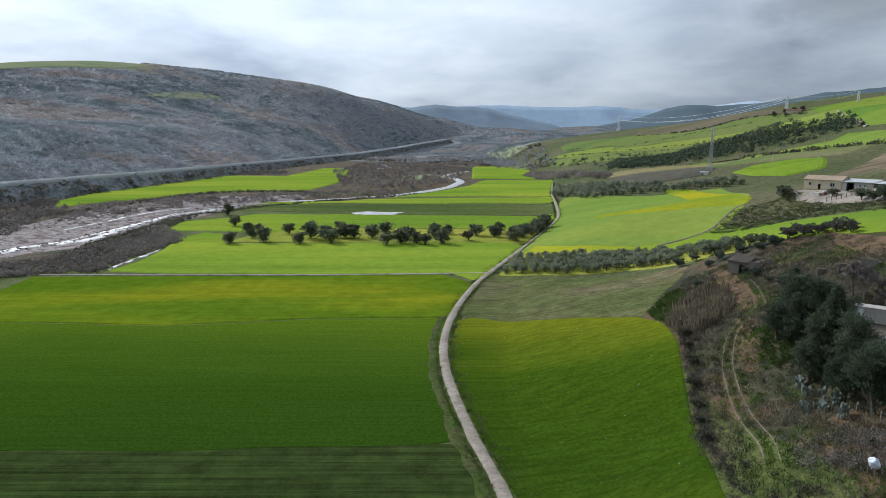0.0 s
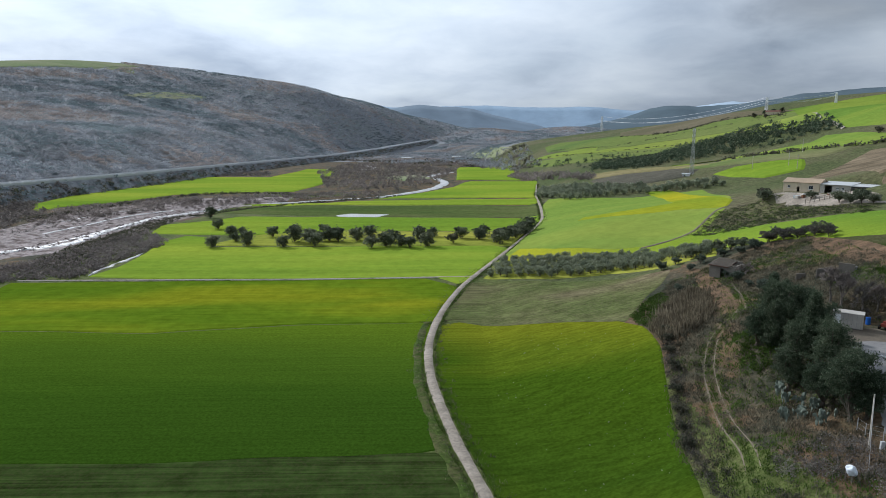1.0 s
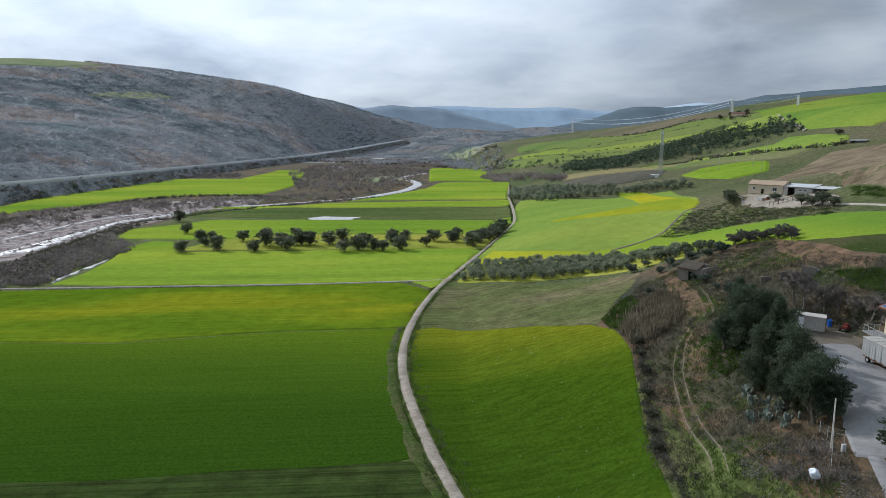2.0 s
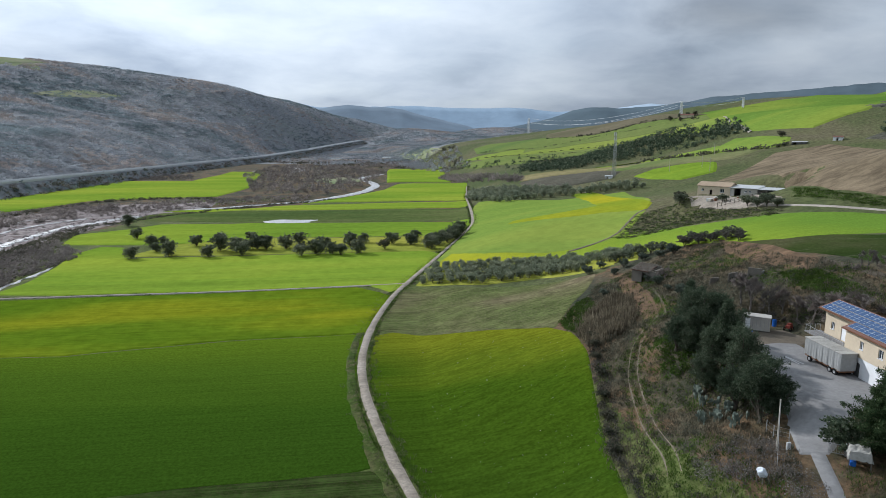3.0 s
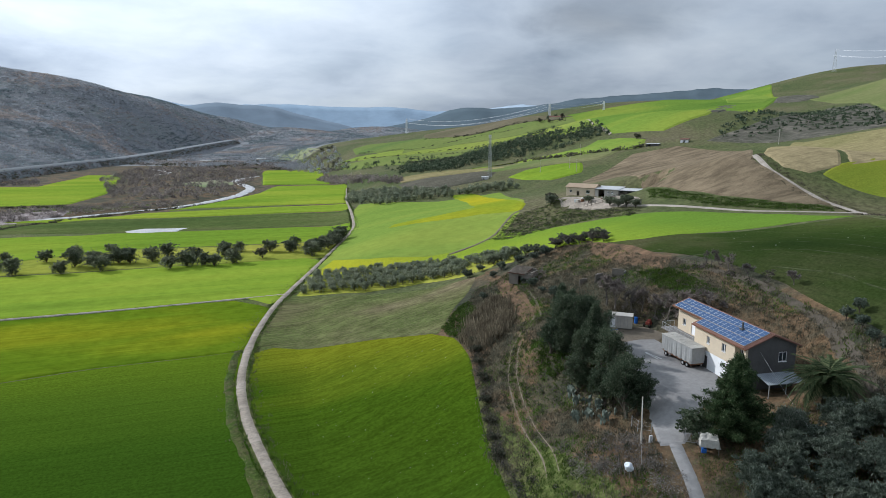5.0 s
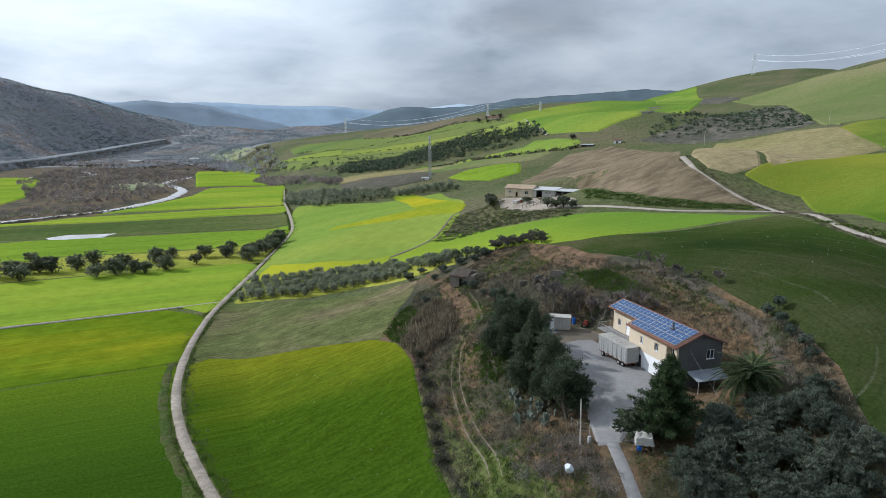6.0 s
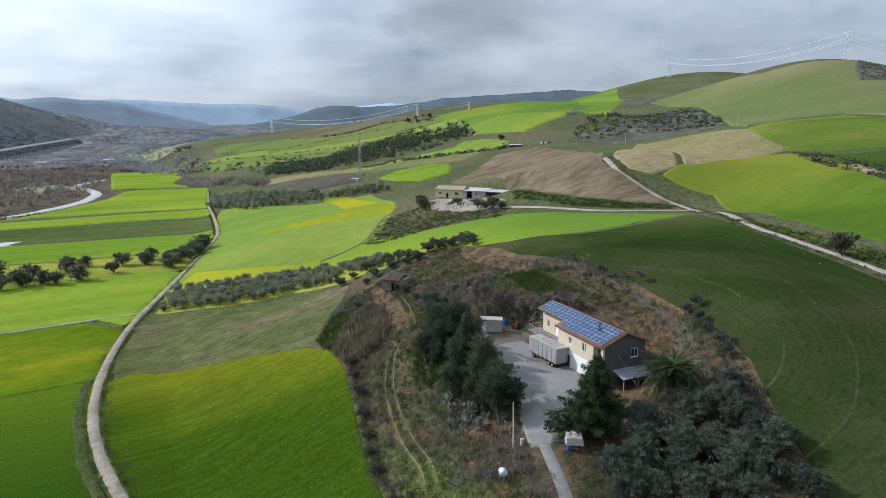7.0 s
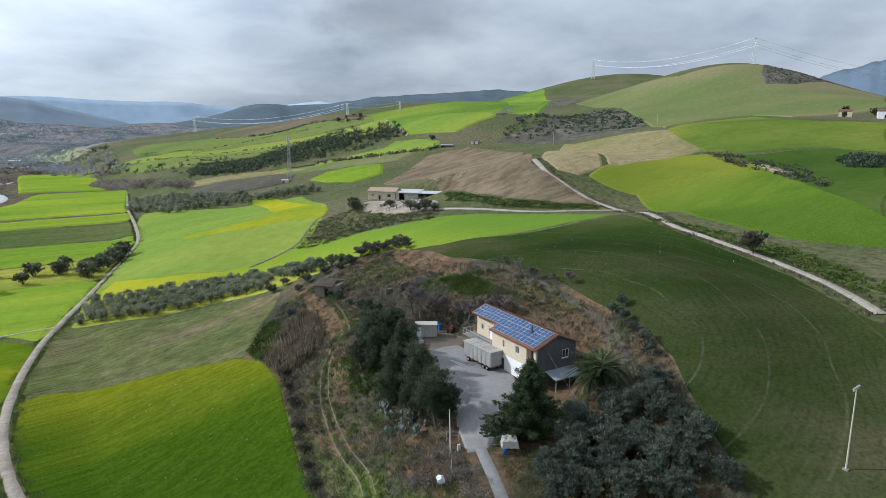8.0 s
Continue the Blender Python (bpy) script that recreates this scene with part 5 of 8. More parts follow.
SCRUB_EAST = [(272.8, 153.6), (275.7, 141.1), (263.7, 107.1), (234.2, 83.9), (222.4, 81.2), (243.3, 106.5), (257.9, 136.7)]
SCRUB_CREST = [(296.4, 106.6), (320.9, 106.9), (322.1, 96.7), (289.6, 86.6), (279.3, 96.5)]
REEDS = [(45.4, 117.4), (51.2, 128.2), (61.5, 137.2), (62.3, 129.0), (54.9, 112.0), (48.7, 108.0), (44.5, 107.9)]
GREEN_KNOLL = [(46.3, 132.0), (53.5, 141.9), (58.3, 144.5), (54.8, 131.9), (48.4, 122.9), (45.1, 122.9)]
RIDGE_MEADOW = [(-1312.9, 1776.1), (-1298.7, 1847.6), (-1143.9, 1952.1), (-991.4, 2108.6), (-944.6, 2129.4), (-988.5, 1884.5), (-1175.5, 1669.1), (-1227.3, 1658.2)]
CLEARING = [(-787.0, 1628.3), (-788.7, 1803.0), (-759.3, 1936.1), (-687.2, 1977.0), (-715.9, 1779.8), (-755.7, 1689.4)]
EVERGREENS = [(62.1, 95.0), (54.4, 89.1), (51.0, 88.8), (56.8, 83.4), (52.1, 79.7), (53.0, 74.7), (52.1, 70.4), (50.2, 71.5), (51.2, 65.2), (49.7, 65.8), (49.9, 78.1)]
PINE = [(56.4, 53.9), (53.0, 56.3)]
PALM = [(68.4, 51.7)]
CYPRESS = [(60.4, 98.1), (58.1, 97.9), (57.4, 89.7), (53.6, 80.0), (52.0, 86.4)]
BARE_BEHIND = [(72.8, 96.8), (74.7, 95.7), (69.9, 98.0), (75.8, 89.4), (76.9, 87.1), (75.2, 92.6), (78.0, 85.4), (78.8, 82.5), (69.1, 99.5)]
ALMONDS = [(88.4, 89.1), (88.8, 84.7), (89.5, 80.8), (90.3, 76.4), (88.6, 93.6)]
BANK_OLIVES = [(84.9, 62.7), (83.1, 58.8), (80.8, 55.7), (78.8, 52.0), (76.9, 49.8), (86.8, 62.1)]
HEDGE = [(91.1, 151.3), (93.1, 148.2), (95.2, 145.5), (95.8, 140.5), (89.2, 154.5)]
HUT_BUSHES = [(70.1, 156.4), (74.3, 159.6), (71.5, 169.4), (66.5, 168.0), (84.4, 152.7), (79.1, 158.4), (81.7, 154.6), (60.5, 141.3), (68.7, 124.7), (67.4, 117.0), (65.6, 109.1), (70.4, 133.4), (70.9, 139.0)]
LONE = [(136.6, 64.2), (11.6, 275.2), (140.5, 250.8), (310.7, 417.8)]
FARM_TREES = [(133.3, 237.9), (141.6, 220.2), (138.0, 199.6), (137.0, 192.9), (137.3, 188.2), (137.7, 183.8)]
PEARS = [(49.0, 79.0), (48.7, 75.7), (47.2, 71.0), (49.2, 71.7), (47.3, 67.1), (46.0, 72.0)]
EDGE_BUSHES = [(43.0, 102.1), (41.5, 96.3), (39.6, 90.4), (37.8, 84.9), (36.6, 80.4), (34.9, 74.9), (44.9, 107.7), (46.2, 112.2)]
ROW2 = [(85.7, 156.3), (84.3, 158.8), (78.8, 170.2), (76.2, 170.7), (80.7, 164.4), (83.3, 162.1), (91.9, 156.0), (94.2, 153.8), (95.4, 149.8), (97.1, 146.9), (98.4, 144.8)]


def upright(p, scale=1.0, turn=0.0, sink=0.1):
    x, y = p
    return pose(x, y, float(height(x, y)) - sink, 0, 0, turn) @ Matrix.Scale(scale, 4)


def planted(kinds, places, sizes, seed, spread=0.0):
    """Copies of the given trees at places; the first copies stand in for the patterns themselves."""
    rng = np.random.default_rng(seed)
    for k, p in enumerate(places):
        q = (p[0] + rng.normal() * spread, p[1] + rng.normal() * spread)
        m = upright(q, 1.0, rng.uniform(0, 360))
        s = rng.uniform(*sizes)
        if k < len(kinds):
            kinds[k].matrix_basis = m @ Matrix.Scale(s, 4)
        else:
            kinds[k % len(kinds)].scale = (s, s, s * rng.uniform(0.9, 1.12))
            old = kinds[k % len(kinds)].matrix_basis.copy()
            copy_thing(kinds[k % len(kinds)], m)
            kinds[k % len(kinds)].matrix_basis = old


def filled(outline, gap, row, turn, seed, jitter=0.3):
    """Places on a planting grid inside an outline."""
    rng = np.random.default_rng(seed)
    o = np.array(outline, float)
    c, r = o.mean(0), np.ptp(o, axis=0).max()
    a, b = np.meshgrid(np.arange(-r, r, gap), np.arange(-r, r, row))
    a, b = a.ravel() + rng.normal(size=a.size) * jitter, b.ravel() + rng.normal(size=b.size) * jitter
    k, s = math.cos(radians(turn)), math.sin(radians(turn))
    x, y = c[0] + a * k - b * s, c[1] + a * s + b * k
    ok = inside(x, y, list(outline))
    return list(zip(x[ok].tolist(), y[ok].tolist()))


# old round olives along the grass strip
planted([broad_tree(k, 4.9, 5.6, 0.24, 2600, OLIVE_DARK, "olive_tree", "old round olive tree on the grass strip", "tree", "olives on the strip", 0.06, 12, full=0.45) for k in range(4)],
        OLIVE_ROW, (0.95, 1.5), 1)
# the young grove beside the lane
planted([broad_tree(10 + k, 3.5, 3.5, 0.20, 1000, OLIVE_GREY, "olive_tree", "small grey-green olive tree in a planted row", "tree", "olives of the lane grove", 0.2, 7, full=0.42) for k in range(3)],
        filled(GROVE, 3.1, 3.5, -3, 2), (0.75, 1.1), 2)
# the dense grove below the house
planted([broad_tree(20 + k, 4.0, 3.8, 0.12, 6200, OLIVE_LEAF, "olive_tree", "silvery olive tree in the dense grove", "tree", "olives below the house", 0.1, 11, full=0.40, rise=0.9, thin=0.6) for k in range(4)],
        [p for p in filled(GROVE_SOUTH, 3.0, 3.0, 20, 3, 0.6) if math.dist(p, PALM[0]) > 4.0], (0.88, 1.18), 3)
planted([broad_tree(30 + k, 4.6, 5.0, 0.34, 620, OLIVE_GREY, "olive_tree", "grey-green olive tree at the far grove", "tree", "olives of the far grove", 0.15, 7, full=0.43) for k in range(2)],
        filled(GROVE_FAR, 6.5, 7.5, 25, 4, 0.8), (0.85, 1.25), 4)
planted([broad_tree(40 + k, 2.6, 2.4, 0.16, 800, OLIVE_LEAF, "olive_tree", "young olive tree along the field edge", "tree", "olives on the bank", 0.3, 7) for k in range(2)],
        BANK_OLIVES, (0.8, 1.2), 5)
# evergreens beside the yard
planted([broad_tree(50 + k, 7.8, 5.2, 0.11, 15000, DARK_LEAF, "evergreen_tree", "dense dark evergreen tree beside the yard", "tree", "evergreens beside the yard", 0.1, 15, 0.3, full=0.40, rise=0.4, thin=0.7) for k in range(4)],
        EVERGREENS, (0.7, 1.1), 6)
planted([pine_tree(60 + k, 8.2, 4.6, 11000, "dark narrow conifer above the dirt track", "conifers above the track", DARK_LEAF) for k in (0, 5)], CYPRESS, (0.85, 1.1), 7)
PINES = [pine_tree(62, 11.5, 8.6, 42000, "broad dark pine tree beside the drive"),
         broad_tree(63, 4.0, 4.2, 0.18, 3000, DARK_LEAF, "evergreen_bush", "rounded dark evergreen bush under the pine", "bush", "", 0.06, 11)]
for tree, p in zip(PINES, PINE):
    tree.matrix_basis = upright(p)
palm_tree(64, "large date palm with arching fronds beside the house").matrix_basis = upright(PALM[0], 1.28, 0, 0.6)
# leafless trees behind the house and along the field
planted([bare_tree(70 + k, 7.0, "leafless grey tree on the bank behind the house", group="bare trees behind the house") for k in range(3)], BARE_BEHIND, (0.8, 1.15), 8)
planted([bare_tree(79, 4.6, "rounded leafless bush beside the stone hut", "leafless_bush", "", 0.9)], [(73.9, 136.2)], (1.0, 1.0), 21)
planted([bare_tree(75 + k, 4.0, "small leafless almond tree at the field edge", "almond_tree", "almond trees at the field edge", 0.6) for k in range(2)], ALMONDS, (0.85, 1.15), 9)
# bushes
planted([broad_tree(80 + k, 2.8, 3.6, 0.12, 3000, BRAMBLE_PALE, "leafless_bush", "tangled leafless grey bush on the ridge", "bush", "bushes on the ridge", 0.1, 9, 0.2, 3) for k in range(2)], HEDGE, (0.9, 1.3), 10)
planted([broad_tree(85 + k, 2.6, 3.0, 0.17, 1300, OLIVE_LEAF, "olive_bush", "dark grey-green bush beside the stone hut", "bush", "bushes beside the hut", 0.1, 9, 0.2, 2) for k in range(3)], HUT_BUSHES, (0.7, 1.25), 11)
planted([broad_tree(90 + k, 3.6, 3.8, 0.24, 900, OLIVE_DARK, "evergreen_tree", "round dark evergreen at the end of the grove", "tree", "evergreens along the bank", 0.12, 9) for k in range(2)], ROW2, (0.7, 1.1), 12)
planted([broad_tree(95 + k, 4.6, 5.6, 0.22, 2600, OLIVE_DARK, "evergreen_tree", "spreading evergreen tree beside the white farm", "tree", "trees of the farm", 0.2, 9) for k in range(2)], FARM_TREES, (0.75, 1.1), 13)
planted([broad_tree(98, 5.0, 6.0, 0.40, 600, SCRUB_LEAF, "bush", "lone scrubby bush beside a gravel road", "bush", "lone bushes", 0.1, 9)], LONE, (0.8, 1.1), 14)

planted([broad_tree(120 + k, 7.0, 6.5, 0.5, 500, (SCRUB_LEAF, DARK_LEAF)[k], "farm_tree", "round tree beside a hilltop farm", "tree", "trees of the hilltop farms", 0.15, 9) for k in range(2)],
        [(520, 185), (527, 168), (436, 790), (452, 802), (430, 806), (446, 812), (460, 796), (516, 150)], (0.8, 1.4), 17)

rng = np.random.default_rng(5)


MOTORWAY_LINE = [(-300, 150), (-322, 330), (-329, 453), (-310, 628), (-274, 1045), (-216, 1434), (-146, 1894), (-70, 2250), (15, 2600)]


def west_woods():
    """The winter woods on the western hills."""
    a, r = rng.uniform(-0.86, 0.40, 96000), 520 + 3300 * rng.random(96000) ** 1.2
    p = np.column_stack([r * np.sin(a), r * np.cos(a)])
    foot = np.array(FOOT_WEST, float)
    u = np.interp(p[:, 1], foot[:, 0], foot[:, 1]) - p[:, 0]
    thin = np.array([noise.noise((x * 0.004, y * 0.004, 3.0)) for x, y in p])
    open_ground = inside(p[:, 0], p[:, 1], RIDGE_MEADOW) | inside(p[:, 0], p[:, 1], CLEARING)
    open_ground &= ~(inside(p[:, 0], p[:, 1], CLEARING) & (rng.random(len(p)) < 0.4))
    open_ground |= (np.arctan2(p[:, 0], p[:, 1]) < -0.45 + 0.03 * thin) & (np.hypot(p[:, 0], p[:, 1]) > 2190 + 60 * thin)
    return p[((u > 12) | (p[:, 1] > 1350) & (p[:, 0] < 260) & (p[:, 1] < 3600) | (p[:, 1] > 2000) & (p[:, 1] < 3600)) & (thin > -0.8) & ~open_ground & (off_line(p[:, 0], p[:, 1], MOTORWAY_LINE) > 60)]


WOODS = west_woods()
near_woods = np.hypot(WOODS[:, 0], WOODS[:, 1]) < 1500
patch = np.array([noise.fractal((x * 0.0045, y * 0.0045, 8.0), 1.0, 2.0, 4) for x, y in WOODS]) + rng.normal(size=len(WOODS)) * 0.10
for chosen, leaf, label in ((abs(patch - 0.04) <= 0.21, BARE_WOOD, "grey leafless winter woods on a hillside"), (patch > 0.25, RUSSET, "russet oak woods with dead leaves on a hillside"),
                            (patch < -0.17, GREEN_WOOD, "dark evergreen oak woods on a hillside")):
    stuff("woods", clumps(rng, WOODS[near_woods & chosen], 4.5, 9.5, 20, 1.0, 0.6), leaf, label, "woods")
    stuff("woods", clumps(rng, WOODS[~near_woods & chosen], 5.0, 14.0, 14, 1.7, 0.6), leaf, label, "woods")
stuff("thicket", clumps(rng, scattered(rng, THICKET_A, 700), 2.6, 4.5, 26, 0.55, 0.1), THICKET, "low bare brown thicket on the river bank", "thicket")
stuff("thicket", clumps(rng, scattered(rng, THICKET_B, 900), 1.8, 3.0, 26, 0.40, 0.1), THICKET, "low bare scrub on the gravel bank", "thicket")
stuff("thicket", clumps(rng, scattered(rng, THICKET_C, 900), 5.0, 6.0, 22, 0.9, 0.15), THICKET, "bare poplars and willows in the river bend", "thicket")
floor = scattered(rng, THICKET_D, 2600)
mix = np.array([noise.fractal((x * 0.012, y * 0.012, 4.0), 1.0, 2.0, 3) for x, y in floor])
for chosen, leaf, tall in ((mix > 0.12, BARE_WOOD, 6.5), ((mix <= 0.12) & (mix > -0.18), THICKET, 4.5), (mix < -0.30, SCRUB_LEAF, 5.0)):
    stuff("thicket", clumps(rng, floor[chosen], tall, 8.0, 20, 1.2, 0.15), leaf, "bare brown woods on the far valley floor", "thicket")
stuff("thicket", clumps(rng, scattered(rng, GRAVEL_BED, 420), 0.9, 2.4, 20, 0.32, 0.05), THICKET, "low bare willow scrub on the gravel bed", "thicket")
for spot, n in ((DRIVE_SIDE, 900), (GROVE_SOUTH, 4200)):
    p = scattered(rng, spot, n)
    p = p[off_line(p[:, 0], p[:, 1], [(44, 44), (47.5, 51.2), (50.6, 57.5)]) > 1.7]
    stuff("weeds", tufts(rng, p[::2], 0.26, 0.4, 9, 0.5, 0.10), GREEN_GRASS, "rough green grass under the trees", "weeds")
    stuff("dry_grass", tufts(rng, p[1::3], 0.26, 0.4, 9, 0.5, 0.10), DRY_GRASS, "dry grass under the trees", "grass")
stuff("thicket", clumps(rng, scattered(rng, THICKET_E, 900), 3.5, 5.0, 20, 0.7, 0.1), THICKET, "bare scrub between river and motorway", "thicket")
for line, n, tall in ((CUT_BANK, 420, 2.2), (RIVER_EDGE, 380, 1.7)):
    p = resampled(line, 3.0)
    p = p[rng.integers(0, len(p), n)] + rng.normal(size=(n, 2)) * 1.6
    stuff("scrub", clumps(rng, p, tall, 3.0, 24, 0.36, 0.05), SCRUB_LEAF, "dark scrub along the cut river bank", "scrub")
stuff("scrub", clumps(rng, scattered(rng, BAR_SCRUB, 420), 1.7, 3.0, 26, 0.34, 0.05), SCRUB_LEAF, "dark brambles on the old gravel bar", "scrub")
stuff("thicket", clumps(rng, scattered(rng, ROAD_FOOT, 700), 3.4, 5.5, 22, 0.7, 0.1), THICKET, "bare thicket at the foot of the motorway bank", "thicket")
stuff("scrub", clumps(rng, scattered(rng, FAR_ORCHARD, 60), 4.5, 6.0, 30, 0.8, 0.15), DARK_LEAF, "scattered dark trees on the far slope", "scrub")
for line, n in ((HEDGE_FAR_A, 60), (HEDGE_FAR_B, 60), (HEDGE_FAR_C, 70)):
    p = resampled(line, 3.0)
    p = p[rng.integers(0, len(p), n)] + rng.normal(size=(n, 2)) * 2.0
    stuff("hedge", clumps(rng, p, 3.0, 5.0, 20, 0.8, 0.1), SCRUB_LEAF, "dark scrubby hedge between far fields", "hedge")
for line in [[(190.4, 937.1), (234.2, 847.3), (290.9, 836.2), (338.8, 834.8), (397.1, 811.5), (450.9, 776.3)], [(219.7, 785.2), (294.9, 747.2), (304.8, 623.6), (319.9, 574.3), (339.8, 528.7)], [(149.4, 955.9), (199.5, 822.9), (275.6, 793.8), (349.5, 765.8)], [(287.3, 907.3), (317.2, 864.0), (361.5, 846.0), (416.1, 849.6)]]:
    p = resampled(line, 3.0)
    p = p[rng.integers(0, len(p), 110)] + rng.normal(size=(110, 2)) * 1.6
    stuff("hedge", clumps(rng, p, 1.8, 3.6, 16, 0.7, 0.1), SCRUB_LEAF, "thin dark hedge between strips on the far slope", "hedge")
stuff("scrub", clumps(rng, scattered(rng, [(225.5, 634.2), (312.2, 771.0), (369.8, 756.8), (329.2, 566.8), (352.5, 537.6), (326.6, 479.1), (293.6, 495.9), (260.2, 533.8), (220.7, 560.6)], 420), 4.6, 6.0, 26, 0.85, 0.15), DARK_LEAF, "dark evergreen trees spread over the valley side", "scrub")
stuff("scrub", clumps(rng, scattered(rng, [(207.8, 778.4), (258.7, 746.3), (212.5, 561.0), (169.4, 599.3)], 70), 4.6, 6.0, 30, 0.8, 0.15), DARK_LEAF, "scattered evergreen trees below the scrub", "scrub")
stuff("hedge", clumps(rng, scattered(rng, HEDGE_LANE, 240), 5.0, 4.5, 22, 0.8, 0.2), THICKET, "bare grey hedge at the end of the lane", "hedge")
stuff("scrub", clumps(rng, scattered(rng, SCRUB_BAND, 640), 4.2, 6.0, 18, 1.0, 0.15), DARK_LEAF, "dark evergreen scrub on the valley side", "scrub")
stuff("scrub", clumps(rng, scattered(rng, SCRUB_HIGH, 480), 2.6, 4.5, 14, 0.9, 0.1), DARK_LEAF, "patchy dark scrub on a stony knoll", "scrub")
stuff("scrub", clumps(rng, scattered(rng, SCRUB_EAST, 110), 1.8, 3.2, 18, 0.45, 0.1), SCRUB_LEAF, "low scrub on an eroded bank", "scrub")
stuff("weeds", clumps(rng, scattered(rng, FARM_BANK, 900), 0.45, 2.8, 18, 0.18, 0.05), GREEN_GRASS, "green weeds on the farm bank", "weeds")
stuff("scrub", clumps(rng, scattered(rng, FARM_BANK, 420), 0.9, 2.8, 24, 0.20, 0.05), SCRUB_LEAF, "grey-green bushes and weeds on the farm bank", "scrub")
stuff("weeds", clumps(rng, scattered(rng, ROAD_BANK, 700), 0.40, 2.6, 16, 0.20, 0.05), GREEN_GRASS, "green weeds along the road cutting", "weeds")
stuff("weeds", clumps(rng, scattered(rng, EAST_BANK, 420), 0.6, 1.4, 14, 0.24, 0.1), GREEN_GRASS, "rough weeds below the gravel road", "weeds")
stuff("scrub", clumps(rng, scattered(rng, ROCKY_CREST, 150), 2.2, 4.0, 16, 0.7, 0.1), SCRUB_LEAF, "low scrub on the rocky crest", "scrub")
stuff("scrub", clumps(rng, scattered(rng, SCRUB_CREST, 160), 2.6, 4.0, 16, 0.6, 0.1), DARK_LEAF, "dark scrub in a dip of the green hill", "scrub")
# rough slope round the house
bank = scattered(rng, BANK, 15000)
bank = bank[(boxed(bank[:, 0], bank[:, 1], 65, 77, 7.7, 9.5, 16) > 0.5)]
tracks = np.minimum(off_line(bank[:, 0], bank[:, 1], TRACK_LEFT), off_line(bank[:, 0], bank[:, 1], TRACK_RIGHT))
bank = bank[(tracks > 0.45) & (off_line(bank[:, 0], bank[:, 1], [(44, 44), (47.5, 51.2), (50.6, 57.5)]) > 1.7)]
bank = bank[~inside(bank[:, 0], bank[:, 1], HUT_EARTH) & ~inside(bank[:, 0], bank[:, 1], SLIP_EARTH) | (rng.random(len(bank)) < 0.4)]
patchy = np.array([noise.noise((x * 0.09, y * 0.09, 1.0)) for x, y in bank])
stuff("dry_grass", tufts(rng, bank[patchy > -0.15], 0.36, 0.38, 11), DRY_GRASS, "dry straw-coloured grass on the slope", "grass")
stuff("weeds", tufts(rng, bank[patchy < -0.04], 0.28, 0.32, 10, 0.5, 0.2), GREEN_GRASS, "fresh green weeds on the slope", "weeds")
stuff("scrub", clumps(rng, bank[::11], 0.8, 1.3, 34, 0.12, 0.05), SCRUB_LEAF, "low brambles and scrub on the slope", "scrub")
stuff("weeds", clumps(rng, scattered(rng, GREEN_PATCH, 240), 0.5, 1.3, 26, 0.16, 0.05), GREEN_GRASS, "bright green patch of weeds beside the track", "weeds")
stuff("weeds", clumps(rng, scattered(rng, [(81.7, 107.1), (84.4, 101.8), (83.8, 92.1), (83.2, 85.8), (79.8, 87.5), (78.3, 96.0)], 420), 0.5, 1.4, 22, 0.15, 0.05), GREEN_GRASS, "fresh green weeds on the bank behind the house", "weeds")
stuff("brambles", clumps(rng, scattered(rng, GATE_BRAMBLES, 120), 1.2, 2.0, 60, 0.09, 0.05), TWIG, "grey tangle of bare brambles beside the gate", "brambles")
edge = resampled([(46.5, 113.0), (44.2, 106.5), (41.2, 95.0), (38.6, 86.0), (36.0, 77.0), (33.2, 66.0), (30.5, 54.0)], 0.6)
edge = edge[rng.integers(0, len(edge), 230)] + rng.normal(size=(230, 2)) * 0.55
stuff("brambles", clumps(rng, edge, 0.8, 1.5, 40, 0.10, 0.05), BRAMBLE, "dark brambles along the edge of the wheat", "brambles")
stuff("reeds", tufts(rng, scattered(rng, REEDS, 900), 1.7, 0.35, 12, 0.2, 0.05), REED, "tall dry brown reeds on the slope", "reeds")
stuff("weeds", clumps(rng, scattered(rng, GREEN_KNOLL, 320), 0.7, 1.4, 24, 0.17, 0.05), GREEN_GRASS, "bright green brambles on the knoll", "weeds")
planted([prickly_pear(k, "grey-green prickly pear below the evergreen trees") for k in (1, 2)], PEARS, (1.15, 1.5), 15)
planted([broad_tree(110 + k, 1.5, 2.0, 0.14, 600, SCRUB_LEAF, "bush", "low dark bush at the wheat field's edge", "bush", "bushes at the field edge", 0.08, 7, 0.2, 2) for k in range(2)], EDGE_BUSHES, (0.7, 1.3), 16)
bed = resampled([(-192.0, 238.0), (-183.0, 267.0), (-172.0, 290.0), (-171.0, 345.0), (-167.0, 385.0), (-157.0, 412.0), (-140.0, 440.0)], 1.0)
bed = bed[rng.integers(0, len(bed), 900)] + rng.normal(size=(900, 2)) * np.array([4.6, 2.0])
stuff("river_stones", leaves(rng, grounded(bed, 0.82), 0.62, 0.9), RIVERBED, "dark stones and gravel breaking the shallow water", "stones")
stones = scattered(rng, [(14, 60), (30, 62), (36, 88), (44, 126), (12, 140)], 160)
stuff("field_stones", leaves(rng, grounded(stones, 0.16), 0.10), PALE_STONE, "pale stones scattered in the wheat", "stones")
stones = scattered(rng, [(90, 70), (130, 60), (150, 100), (110, 120)], 60)
stuff("field_stones", leaves(rng, grounded(stones, 0.20), 0.10), PALE_STONE, "pale stones scattered over the hill field", "stones")
# weeds along the lanes
stuff("weeds", tufts(rng, verge(rng, LANE_LINE, 2.5, 0.10, 0.6), 0.30, 0.22, 9, 0.6, 0.22), GREEN_GRASS, "weeds and grass along the gravel lane", "weeds")
